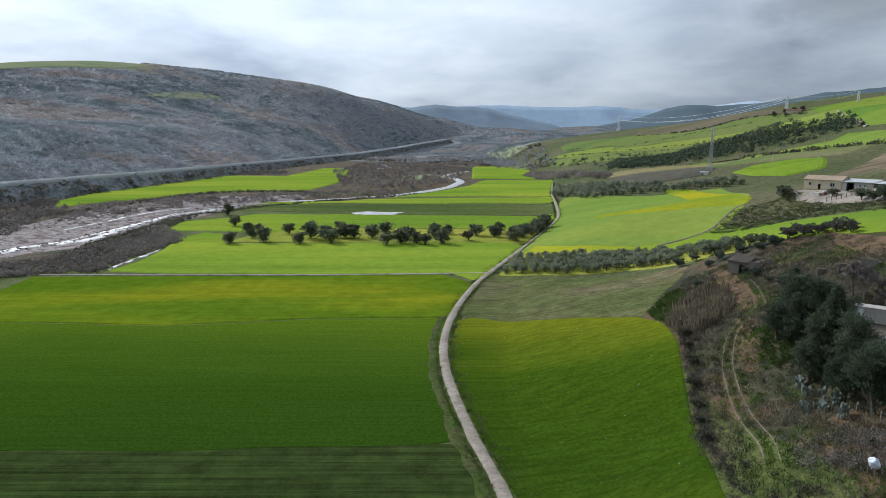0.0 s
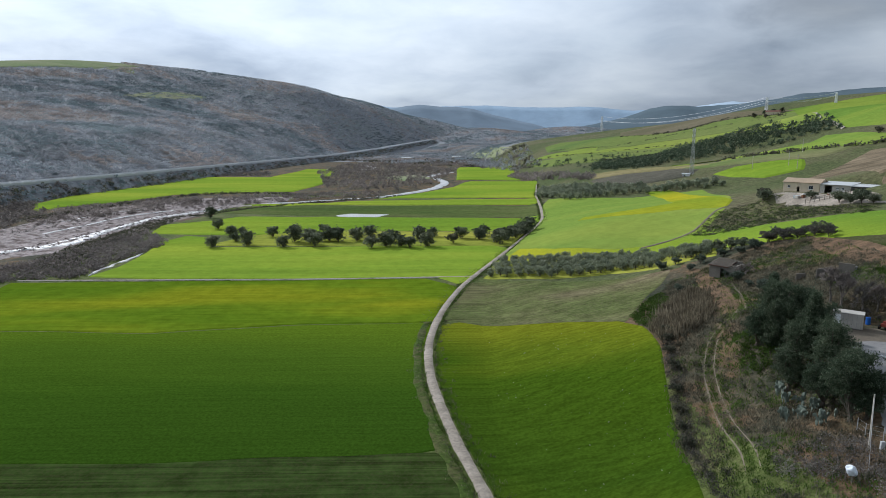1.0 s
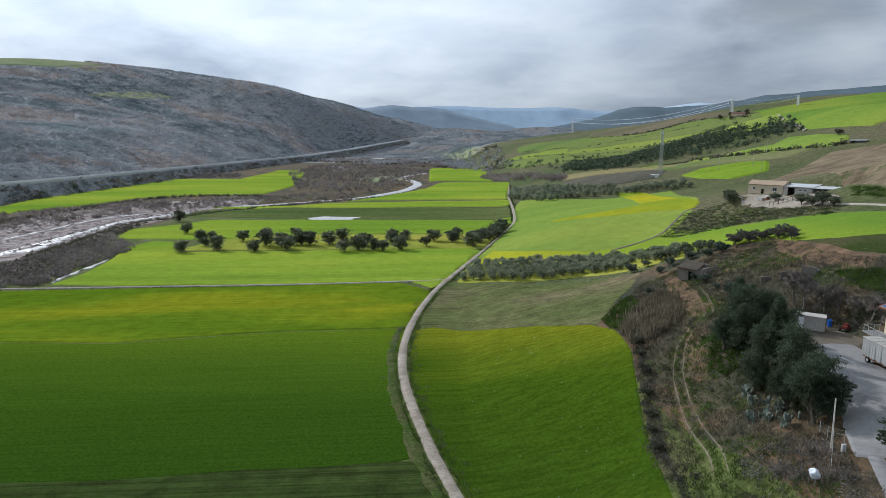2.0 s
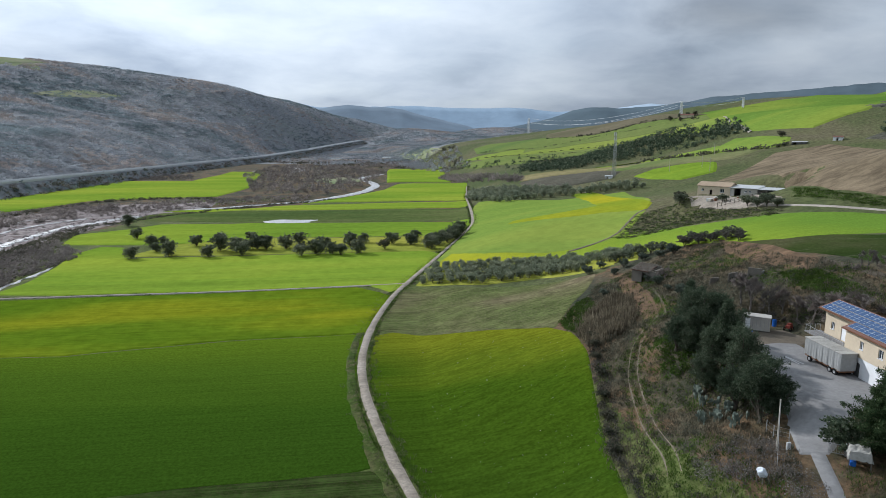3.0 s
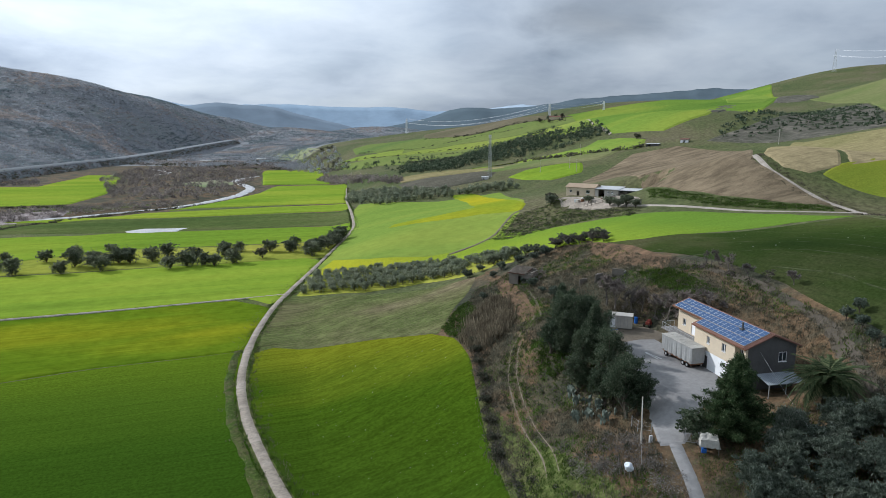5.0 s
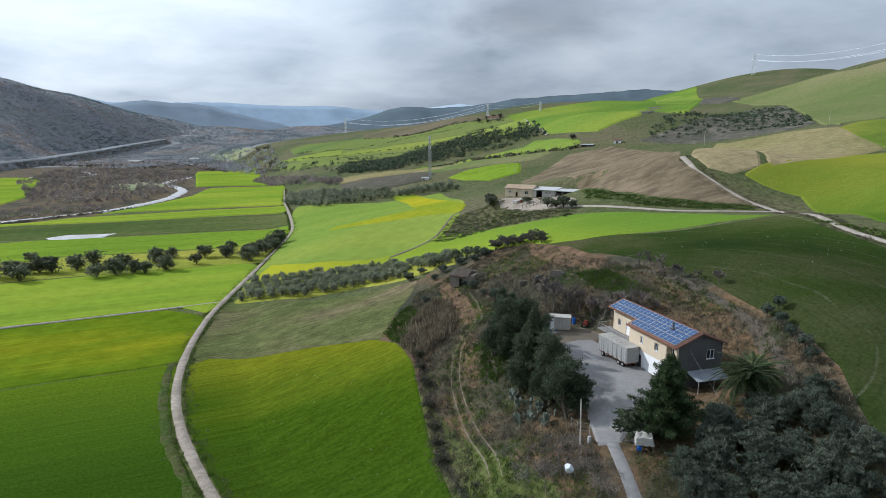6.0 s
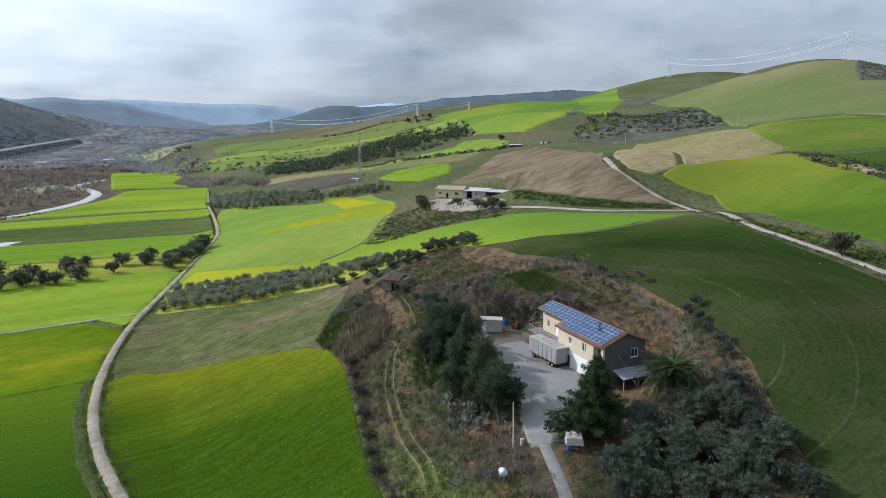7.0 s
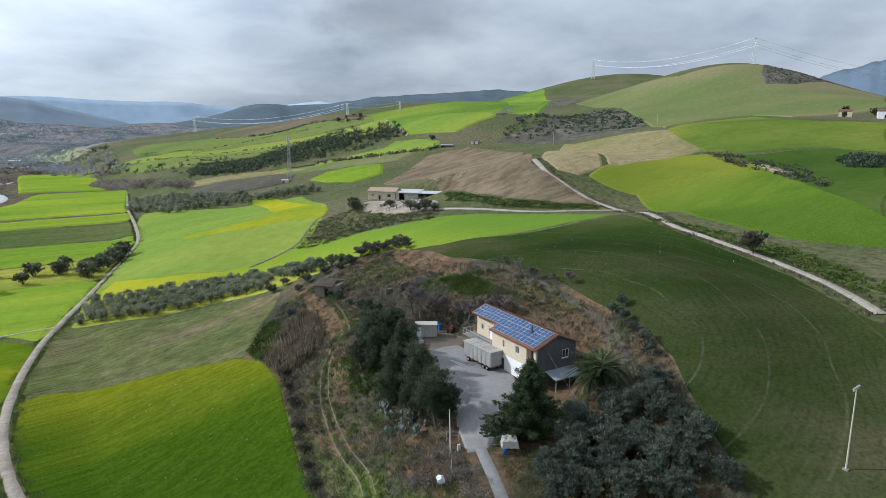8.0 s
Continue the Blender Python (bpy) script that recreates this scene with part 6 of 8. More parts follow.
stuff("weeds", tufts(rng, verge(rng, LANE_LINE, 0.0, 0.45, 0.14), 0.14, 0.18, 7, 0.6, 0.25), DRY_GRASS, "thin grass along the middle of the lane", "weeds")
stuff("dry_grass", tufts(rng, verge(rng, LANE_LINE, 2.8, 0.2, 1.2), 0.35, 0.25, 8, 0.5, 0.15), DRY_GRASS, "dry grass along the gravel lane", "grass")
stuff("weeds", tufts(rng, verge(rng, FIELD_TRACK, 1.7, 0.3, 0.4), 0.30, 0.25, 8, 0.5, 0.2), GREEN_GRASS, "grass along the field track", "weeds")
stuff("weeds", tufts(rng, verge(rng, ROAD_LINE, 3.3, 0.25, 1.0), 0.40, 0.3, 9, 0.5, 0.2), DRY_GRASS, "dry weeds along the hill road", "weeds")
stuff("weeds", tufts(rng, np.concatenate([verge(rng, TRACK_LEFT, 0.6, 0.15, 0.4), verge(rng, TRACK_RIGHT, 0.6, 0.15, 0.4)]), 0.25, 0.2, 9, 0.5, 0.2), GREEN_GRASS, "low weeds along the wheel ruts", "weeds")


# ---- buildings, vehicles, masts ----
PLASTER = plain_material("cream_plaster", (0.56, 0.475, 0.355), 0.9, grain=0.10, scale=2.5, bump=0.15)
WHITE_PAINT = plain_material("white_paint", (0.74, 0.75, 0.76), 0.7, grain=0.10, scale=2.0)
GREY_RENDER_AND_SHADE = plain_material("grey_render_and_shade", (0.10, 0.10, 0.10), 0.95, grain=0.22, scale=2.0, bump=0.2)
ROOF_TILE = plain_material("red_brown_roof_tiles", (0.168, 0.094, 0.074), 0.9, grain=0.28, scale=3.0, bump=0.4)
STONE = plain_material("rubble_stone", (0.165, 0.150, 0.130), 0.95, grain=0.35, scale=3.5, bump=0.8)
PANEL_EDGE = plain_material("dull_panel_frames", (0.42, 0.46, 0.50), 0.4, 0.0, grain=0.1)
PANEL = plain_material("solar_cells", (0.028, 0.070, 0.165), 0.16, grain=0.2, scale=1.0)
STEEL = plain_material("galvanised_steel", (0.42, 0.43, 0.44), 0.5, 0.6, grain=0.15)
# sun glint on pylons and cables is painted as a near-white base colour
PALE_STEEL = plain_material("glint_white_pylon_steel", (0.74, 0.75, 0.76), 0.45, 0.0, grain=0.08)
RUST = plain_material("rusty_iron", (0.17, 0.085, 0.05), 0.9, grain=0.4, scale=5.0)
TARP = plain_material("grey_tarpaulin", (0.30, 0.305, 0.30), 0.7, grain=0.18, scale=2.0, bump=0.4)
SHEET_METAL = plain_material("pale_sheet_metal", (0.50, 0.51, 0.51), 0.5, 0.1, grain=0.10, scale=1.0)
SHED_WALL = plain_material("weathered_pale_render", (0.42, 0.40, 0.36), 0.9, grain=0.2, scale=1.5)
CABIN_SIDE = plain_material("stained_beige_panel", (0.40, 0.38, 0.345), 0.7, grain=0.2, scale=1.5)
TYRE = plain_material("tyre_rubber", (0.02, 0.02, 0.02), 0.85)
DARK_WOOD = plain_material("grey_weathered_wood", (0.16, 0.14, 0.115), 0.9, grain=0.3, scale=4.0)
CONCRETE_POLE = plain_material("pale_pole", (0.50, 0.46, 0.40), 0.85, grain=0.15)
OLD_CANVAS = plain_material("weathered_canvas", (0.36, 0.35, 0.32), 0.85, grain=0.3, scale=3.0, bump=0.5)
PLASTIC_WHITE = plain_material("white_plastic_sheet", (0.62, 0.66, 0.72), 0.35, grain=0.08, scale=3.0, bump=0.5)
BLUE_PLASTIC = plain_material("blue_plastic", (0.03, 0.12, 0.42), 0.4, grain=0.1)
RED_PAINT = plain_material("red_machine_paint", (0.17, 0.045, 0.035), 0.6, grain=0.2)
LEAD = plain_material("dull_blue_sheet", (0.27, 0.30, 0.33), 0.6, grain=0.2)
ASPHALT = plain_material("pale_asphalt", (0.46, 0.47, 0.49), 0.6, grain=0.12, scale=0.5, patch=0.05)


def glass_material():
    m, t, b, where = blank("dark_window_glass", 0.05)
    b.inputs["Base Color"].default_value = (0.03, 0.04, 0.05, 1)
    b.inputs["Specular IOR Level"].default_value = 0.7
    return m


GLASS = glass_material()
PANEL.node_tree.nodes["Principled BSDF"].inputs["Specular IOR Level"].default_value = 0.6


def box(bm, x0, x1, y0, y1, z0, z1, bevel=0.0):
    v = [bm.verts.new((x, y, z)) for z in (z0, z1) for x, y in ((x0, y0), (x1, y0), (x1, y1), (x0, y1))]
    f = [bm.faces.new([v[i] for i in k]) for k in ((3, 2, 1, 0), (4, 5, 6, 7), (0, 1, 5, 4), (1, 2, 6, 5), (2, 3, 7, 6), (3, 0, 4, 7))]
    if bevel:
        bmesh.ops.bevel(bm, geom=list({e for q in f for e in q.edges}), offset=bevel, segments=1, affect="EDGES")


def boxes(*rows, bevel=0.0):
    bm = bmesh.new()
    for r in rows:
        box(bm, *r, bevel=bevel)
    return bm


def pierced(axis, at, thick, a0, a1, z0, z1, holes):
    """A wall along x (axis 0) or y (axis 1) with openings (a0, a1, z0, z1) that go through it."""
    bm = bmesh.new()
    cuts = sorted({a0, a1, *[h[0] for h in holes], *[h[1] for h in holes]})
    for p, q in zip(cuts[:-1], cuts[1:]):
        zs = sorted([(h[2], h[3]) for h in holes if h[0] < (p + q) / 2 < h[1]])
        low = z0
        for b, t in zs + [(z1, z1)]:
            if b > low + 1e-4:
                if axis == 0:
                    box(bm, p, q, at, at + thick, low, b)
                else:
                    box(bm, at, at + thick, p, q, low, b)
            low = t
    bmesh.ops.remove_doubles(bm, verts=bm.verts[:], dist=0.001)
    return bm


def window_part(root, axis, at, a0, a1, z0, z1, frame_mat, bars=1, deep=0.12):
    """A framed window set into a wall opening: frame with bars, pane and sill."""
    w = 0.08
    bm = bmesh.new()
    cut = lambda p0, p1, q0, q1, d0, d1: box(bm, p0, p1, at + d0, at + d1, q0, q1) if axis == 0 else box(bm, at + d0, at + d1, p0, p1, q0, q1)
    cut(a0, a1, z0, z0 + w, deep, deep + 0.06)
    cut(a0, a1, z1 - w, z1, deep, deep + 0.06)
    for k in range(bars + 2):
        p = a0 + (a1 - a0 - w) * k / (bars + 1)
        cut(p, p + w, z0 + w, z1 - w, deep, deep + 0.06)
    f = part("window", bm, frame_mat, root)
    bm = bmesh.new()
    cut(a0 + w * 0.5, a1 - w * 0.5, z0 + w * 0.5, z1 - w * 0.5, deep + 0.02, deep + 0.04)
    part("pane", bm, GLASS, f)
    bm = bmesh.new()
    cut(a0 - 0.06, a1 + 0.06, z0 - 0.07, z0, -0.06, deep)
    part("sill", bm, frame_mat, f)


def slab_roof(bm, pts_low, pts_high, thick):
    """A sloping roof plate between its eave (two points) and ridge (two points)."""
    v = [Vector(p) for p in (*pts_low, *reversed(pts_high))]
    n = (v[1] - v[0]).cross(v[3] - v[0]).normalized()
    if n.z < 0:
        n = -n
    top = [bm.verts.new(p) for p in v]
    bot = [bm.verts.new(p - n * thick) for p in v]
    bm.faces.new(top)
    bm.faces.new(bot[::-1])
    for i in range(4):
        bm.faces.new((top[i], bot[i], bot[(i + 1) % 4], top[(i + 1) % 4]))


def tiles_on(root_part, low, high, width, name, mesh_mat, pitch=0.42, gap=0.24, limit=300):
    """Rows of barrel tiles up a slope: ridges of half-round tiles as one part of the roof."""
    a, b, c = Vector(low[0]), Vector(low[1]), Vector(high[0])
    along, up = (b - a), (c - a)
    n = along.cross(up).normalized()
    if n.z < 0:
        n = -n
    count = int(along.length / gap)
    bm = bmesh.new()
    for k in range(count):
        o = a + along * ((k + 0.5) / count)
        s = along.normalized() * gap * 0.36
        ring = [[bm.verts.new(o + up * t + s * math.cos(q) + n * (math.sin(q) * gap * 0.36 - 0.01)) for q in (0, 1.05, 2.1, 3.1416)] for t in (0, 0.5, 1)]
        for p, r in zip(ring[:-1], ring[1:]):
            for i in range(3):
                bm.faces.new((p[i], p[i + 1], r[i + 1], r[i]))
    ob = part(name, bm, mesh_mat, root_part)
    return tagged(ob, kind="stuff")


def farmhouse():
    """Two-storey house: cream upper floor, white base, gable with its shade painted dark, low pitched roof with solar
    panels.
    """
    h = thing("house", "cream two-storey farmhouse with a red-brown roof and solar panels", "house")
    h.matrix_basis = pose(65.65, 61.75, 17.6, 0, 0, -7.75)
    W, L, S, EAVE, RIDGE = 7.9, 19.4, 11.6, 6.45, 8.05
    rise = lambda x: EAVE + (RIDGE - EAVE) * (1 - abs(x - W / 2) / (W / 2))
    front = [(0.5, 2.3, 3.35, 5.9), (4.2, 5.1, 4.3, 5.5), (7.9, 8.6, 4.3, 5.4)]
    part("upper_wall", pierced(1, 0, 0.3, 0, S, 3.1, 6.42, front), PLASTER, h)
    part("upper_wall", pierced(1, 2.1, 0.3, S, L, 3.1, 7.15, [(14.6, 15.7, 3.2, 5.4), (17.2, 18.0, 4.2, 5.3)]), PLASTER, h)
    part("upper_wall", pierced(0, S - 0.3, 0.3, 0.3, 2.4, 3.1, 6.45, []), PLASTER, h)
    part("lower_wall", pierced(1, 0.06, 0.3, 0, S, -0.6, 3.06, [(8.2, 9.6, 0.0, 2.3)]), WHITE_PAINT, h, "white-painted lower wall")
    part("lower_wall", pierced(1, 0.5, 0.3, S, L, -0.6, 2.9, [(13.0, 15.5, 0.0, 2.4)]), GREY_RENDER_AND_SHADE, h)
    # the gable faces away from the sun; its shade is painted dark grey
    part("gable_wall", pierced(0, 0.02, 0.28, 0.31, W, -0.6, 6.4, [(5.2, 6.5, 4.1, 5.5)]), GREY_RENDER_AND_SHADE, h, "gable wall with its shade painted dark grey")
    for y in (0.02, L - 0.3):
        x0 = 0.0 if y < 1 else 2.1
        gable = bmesh.new()
        v = [gable.verts.new((x, yy, z)) for yy in (y, y + 0.28) for x, z in ((x0, 6.4), (W, 6.4), (W, EAVE), (W / 2, RIDGE - 0.1), (x0, rise(x0) - 0.05))]
        for k in ((4, 3, 2, 1, 0), (5, 6, 7, 8, 9)):
            gable.faces.new([v[i] for i in k])
        for i in range(5):
            j = (i + 1) % 5
            gable.faces.new((v[i], v[j], v[j + 5], v[i + 5]))
        part("gable_top", gable, GREY_RENDER_AND_SHADE, h)
    part("back_wall", pierced(1, W - 0.3, 0.3, 0.3, L, -0.6, 6.4, []), PLASTER, h)
    part("end_wall", pierced(0, L - 0.3, 0.3, 2.4, W - 0.3, -0.6, 6.4, []), PLASTER, h)
    part("floor_slab", boxes((0.35, W - 0.35, 0.35, S - 0.35, 2.9, 3.1), (2.45, W - 0.35, S - 0.3, L - 0.35, 2.9, 3.1)), CONCRETE, h)
    window_part(h, 1, 0, 4.2, 5.1, 4.3, 5.5, WHITE_PAINT)
    window_part(h, 1, 0, 7.9, 8.6, 4.3, 5.4, WHITE_PAINT)
    window_part(h, 1, 0.9, 0.5, 2.3, 3.35, 5.9, WHITE_PAINT, 3)
    window_part(h, 1, 2.1, 17.2, 18.0, 4.2, 5.3, WHITE_PAINT)
    window_part(h, 0, 0.02, 5.2, 6.5, 4.1, 5.5, WHITE_PAINT, 1, 0.04)
    part("loggia_wall", boxes((0.32, 0.9, 0.36, 0.48, 3.12, 6.0), (0.32, 0.9, 2.32, 2.44, 3.12, 6.0), (0.32, 0.95, 0.5, 2.3, 3.12, 3.2)), PLASTER, h)
    rail = bmesh.new()
    for k in range(13):
        y = 0.52 + k * 0.148
        box(rail, 0.06, 0.09, y, y + 0.025, 3.35, 4.25)
    box(rail, 0.05, 0.10, 0.5, 2.3, 4.25, 4.30)
    part("loggia_railing", rail, WHITE_PAINT, h)
    part("door", boxes((2.2, 2.26, 14.64, 15.66, 3.22, 5.36), bevel=0.01), WHITE_PAINT, h, "white upper-floor door")
    part("garage_door", boxes((0.2, 0.26, 8.24, 9.56, 0.0, 2.28), bevel=0.01), GREY_RENDER_AND_SHADE, h)
    balcony = part("balcony", boxes((-0.2, 2.4, S, L + 1.3, 2.92, 3.09), bevel=0.02), CONCRETE, h)
    post = finish("post", boxes((-0.02, 0.02, -0.02, 0.02, 0, 0.95)), STEEL)
    for k in range(9):
        ob = part("post", post, None, balcony)
        ob.location = (-0.12, S + 0.2 + k * 1.08, 3.09)
    for k in range(3):
        ob = part("post", post, None, balcony)
        ob.location = (0.6 + k * 0.8, L + 1.2, 3.09)
    part("handrail", boxes((-0.15, -0.09, S + 0.1, L + 1.25, 4.04, 4.09), (-0.15, 2.3, L + 1.17, L + 1.23, 4.04, 4.09), (-0.13, -0.11, S + 0.1, L + 1.25, 3.55, 3.58)), STEEL, balcony)
    # roof: two plates, the front one stepping back over the balcony
    o = 0.45
    at = lambda x, y: (x, y, rise(x) + 0.12 if x >= 0 else EAVE + 0.12 + x * (RIDGE - EAVE) / (W / 2))
    zx = lambda x: RIDGE + 0.12 - abs(x - W / 2) * (RIDGE - EAVE) / (W / 2)
    roof = bmesh.new()
    slab_roof(roof, [(-o, -o, zx(-o)), (-o, S + 0.3, zx(-o))], [(W / 2, -o, zx(W / 2)), (W / 2, S + 0.3, zx(W / 2))], 0.14)
    slab_roof(roof, [(1.2, S + 0.3, zx(1.2)), (1.2, L + o, zx(1.2))], [(W / 2, S + 0.3, zx(W / 2)), (W / 2, L + o, zx(W / 2))], 0.14)
    r1 = part("roof", roof, ROOF_TILE, h)
    roof = bmesh.new()
    slab_roof(roof, [(W + o, L + o, zx(W + o)), (W + o, -o, zx(W + o))], [(W / 2, L + o, zx(W / 2)), (W / 2, -o, zx(W / 2))], 0.14)
    r2 = part("roof", roof, ROOF_TILE, h)
    tiles_on(r2, [(W + o, -o, zx(W + o)), (W + o, L + o, zx(W + o))], [(W / 2, -o, zx(W / 2)), (W / 2, L + o, zx(W / 2))], 1, "roof_tiles", ROOF_TILE)
    tiles_on(r1, [(-o, -o, zx(-o)), (-o, 0.3, zx(-o))], [(W / 2, -o, zx(W / 2)), (W / 2, 0.3, zx(W / 2))], 1, "roof_tiles", ROOF_TILE)
    part("ridge_cap", boxes((W / 2 - 0.14, W / 2 + 0.14, -o, L + o, RIDGE + 0.1, RIDGE + 0.22), bevel=0.06), ROOF_TILE, r1)
    part("gutter", boxes((-o - 0.1, -o, -o, S + 0.3, zx(-o) - 0.16, zx(-o) - 0.04), (1.1, 1.2, S + 0.3, L + o, zx(1.2) - 0.16, zx(1.2) - 0.04)), RUST, r1)
    # solar panels
    slope = math.degrees(math.atan2(RIDGE - EAVE, W / 2))
    cell = finish("solar_panel", boxes((0.02, 1.30, 0.02, 0.96, 0, 0.035)), PANEL)
    edge = finish("panel_frame", boxes((0, 0.02, 0, 0.98, -0.01, 0.045), (1.30, 1.32, 0, 0.98, -0.01, 0.045), (0.02, 1.30, 0, 0.02, -0.01, 0.045), (0.02, 1.30, 0.96, 0.98, -0.01, 0.045), (0.65, 0.67, 0.02, 0.96, 0.036, 0.040)), PANEL_EDGE)
    for row, (x, y0, n) in enumerate(((2.60, 0.4, 19), (1.27, 0.4, 19), (-0.06, 0.4, 11))):
        for k in range(n):
            y = y0 + k * 1.0
            p = part("solar_panel", cell, None, r1)
            p.matrix_basis = pose(x, y, zx(x) + 0.07, 0, -slope, 0)
            f = part("panel_frame", edge, None, p)
    pipe = bmesh.new()
    limb(pipe, (2.45, 4.2, zx(2.45) - 0.1), (2.45, 4.2, zx(2.45) + 1.0), 0.13, 0.13, 10)
    limb(pipe, (2.45, 4.2, zx(2.45) + 1.05), (2.45, 4.2, zx(2.45) + 1.2), 0.24, 0.05, 10)
    box(pipe, 2.15, 2.75, 3.9, 4.5, zx(2.45) - 0.2, zx(2.45) + 0.22)
    part("chimney", pipe, GREY_RENDER_AND_SHADE, r1)
    # lean-to under the palm
    lean = bmesh.new()
    slab_roof(lean, [(1.8, -2.6, 2.0), (7.6, -2.6, 2.0)], [(1.8, -0.05, 2.6), (7.6, -0.05, 2.6)], 0.06)
    shed_roof = part("lean_to_roof", lean, LEAD, h, "corrugated pale metal lean-to roof")
    rib = bmesh.new()
    for k in range(20):
        x = 1.9 + k * 0.29
        slab_roof(rib, [(x, -2.62, 2.05), (x + 0.1, -2.62, 2.05)], [(x, -0.06, 2.65), (x + 0.1, -0.06, 2.65)], 0.05)
    tagged(part("corrugation", rib, LEAD, shed_roof), kind="stuff")
    for x in (1.95, 4.6, 7.4):
        bm = boxes((x, x + 0.09, -2.55, -2.46, -1.6, 1.95))
        part("post", bm, STEEL, h)
    return h


farmhouse()


def wheel(parent, x, y, z, r, wide):
    bm = bmesh.new()
    limb(bm, (x - wide / 2, y, z), (x + wide / 2, y, z), r, r, 18)
    bm.faces.new([v for v in bm.verts[:18]][::-1])
    w = part("wheel", bm, TYRE, parent)
    bm = bmesh.new()
    limb(bm, (x - wide / 2 - 0.02, y, z), (x + wide / 2 + 0.02, y, z), r * 0.5, r * 0.5, 12)
    bm.faces.new([v for v in bm.verts[:12]][::-1])
    part("rim", bm, STEEL, w)


def box_trailer():
    t = thing("trailer", "old box trailer with grey tarpaulin sides parked in the yard", "trailer")
    t.matrix_basis = pose(65.75, 74.0, float(height(65.75, 74)) + 0.08, 0, 0, -4)
    part("chassis", boxes((-1.0, 1.0, -3.6, 3.6, 0.65, 0.9), (-0.15, 0.15, 3.6, 4.9, 0.6, 0.75)), RUST, t)
    body = bmesh.new()
    rows = [(y, 0.07 * math.sin(y * 5.1) + 0.05 * math.sin(y * 11.0 + 1)) for y in np.linspace(-3.7, 3.7, 45)]
    for side in (-1, 1):
        lo = [body.verts.new((side * (1.16 + w), y, 0.9)) for y, w in rows]
        hi = [body.verts.new((side * (1.15 + w * 0.2), y, 3.3)) for y, w in rows]
        for i in range(len(rows) - 1):
            body.faces.new((lo[i], lo[i + 1], hi[i + 1], hi[i]))
    part("tarpaulin", body, TARP, t)
    for y in (-3.72, 3.66):
        part("end_panel", boxes((-1.14, 1.14, y, y + 0.06, 0.9, 3.3), bevel=0.01), TARP, t)
    part("floor", boxes((-1.12, 1.12, -3.65, 3.65, 0.9, 1.0)), DARK_WOOD, t)
    roof = part("roof", boxes((-1.24, 1.24, -3.8, 3.8, 3.3, 3.42), bevel=0.03), OLD_CANVAS, t, "stained pale trailer roof")
    part("seam", boxes(*[(-1.22, 1.22, y, y + 0.04, 3.42, 3.45) for y in (-2.4, -1.1, 0.2, 1.5, 2.7)]), OLD_CANVAS, roof)
    for y in (-2.6, -1.6, 2.6):
        for x in (-0.95, 0.95):
            wheel(t, x, y, 0.42, 0.42, 0.26)


box_trailer()


def container():
    c = thing("container_cabin", "grey-white container cabin with an open door at the yard's end", "cabin")
    c.matrix_basis = pose(67.6, 92.6, float(height(67.4, 92.3)) + 0.1, 0, 0, -37)
    part("body", boxes((-2.1, 2.1, -1.1, 1.1, 0.15, 2.45), bevel=0.03), CABIN_SIDE, c)
    part("roof", boxes((-2.2, 2.2, -1.2, 1.2, 2.45, 2.58), bevel=0.03), CABIN_SIDE, c)
    part("door", boxes((-1.75, -0.95, -1.15, -1.11, 0.2, 2.2), bevel=0.01), WHITE_PAINT, c)
    part("plinth", boxes((-2.0, 2.0, -1.0, 1.0, -0.4, 0.15)), GREY_RENDER_AND_SHADE, c)
    part("ribs", boxes(*[(x, x + 0.05, -1.13, -1.1, 0.2, 2.4) for x in (-0.6, 0.0, 0.6, 1.2, 1.8)]), TARP, c)


container()


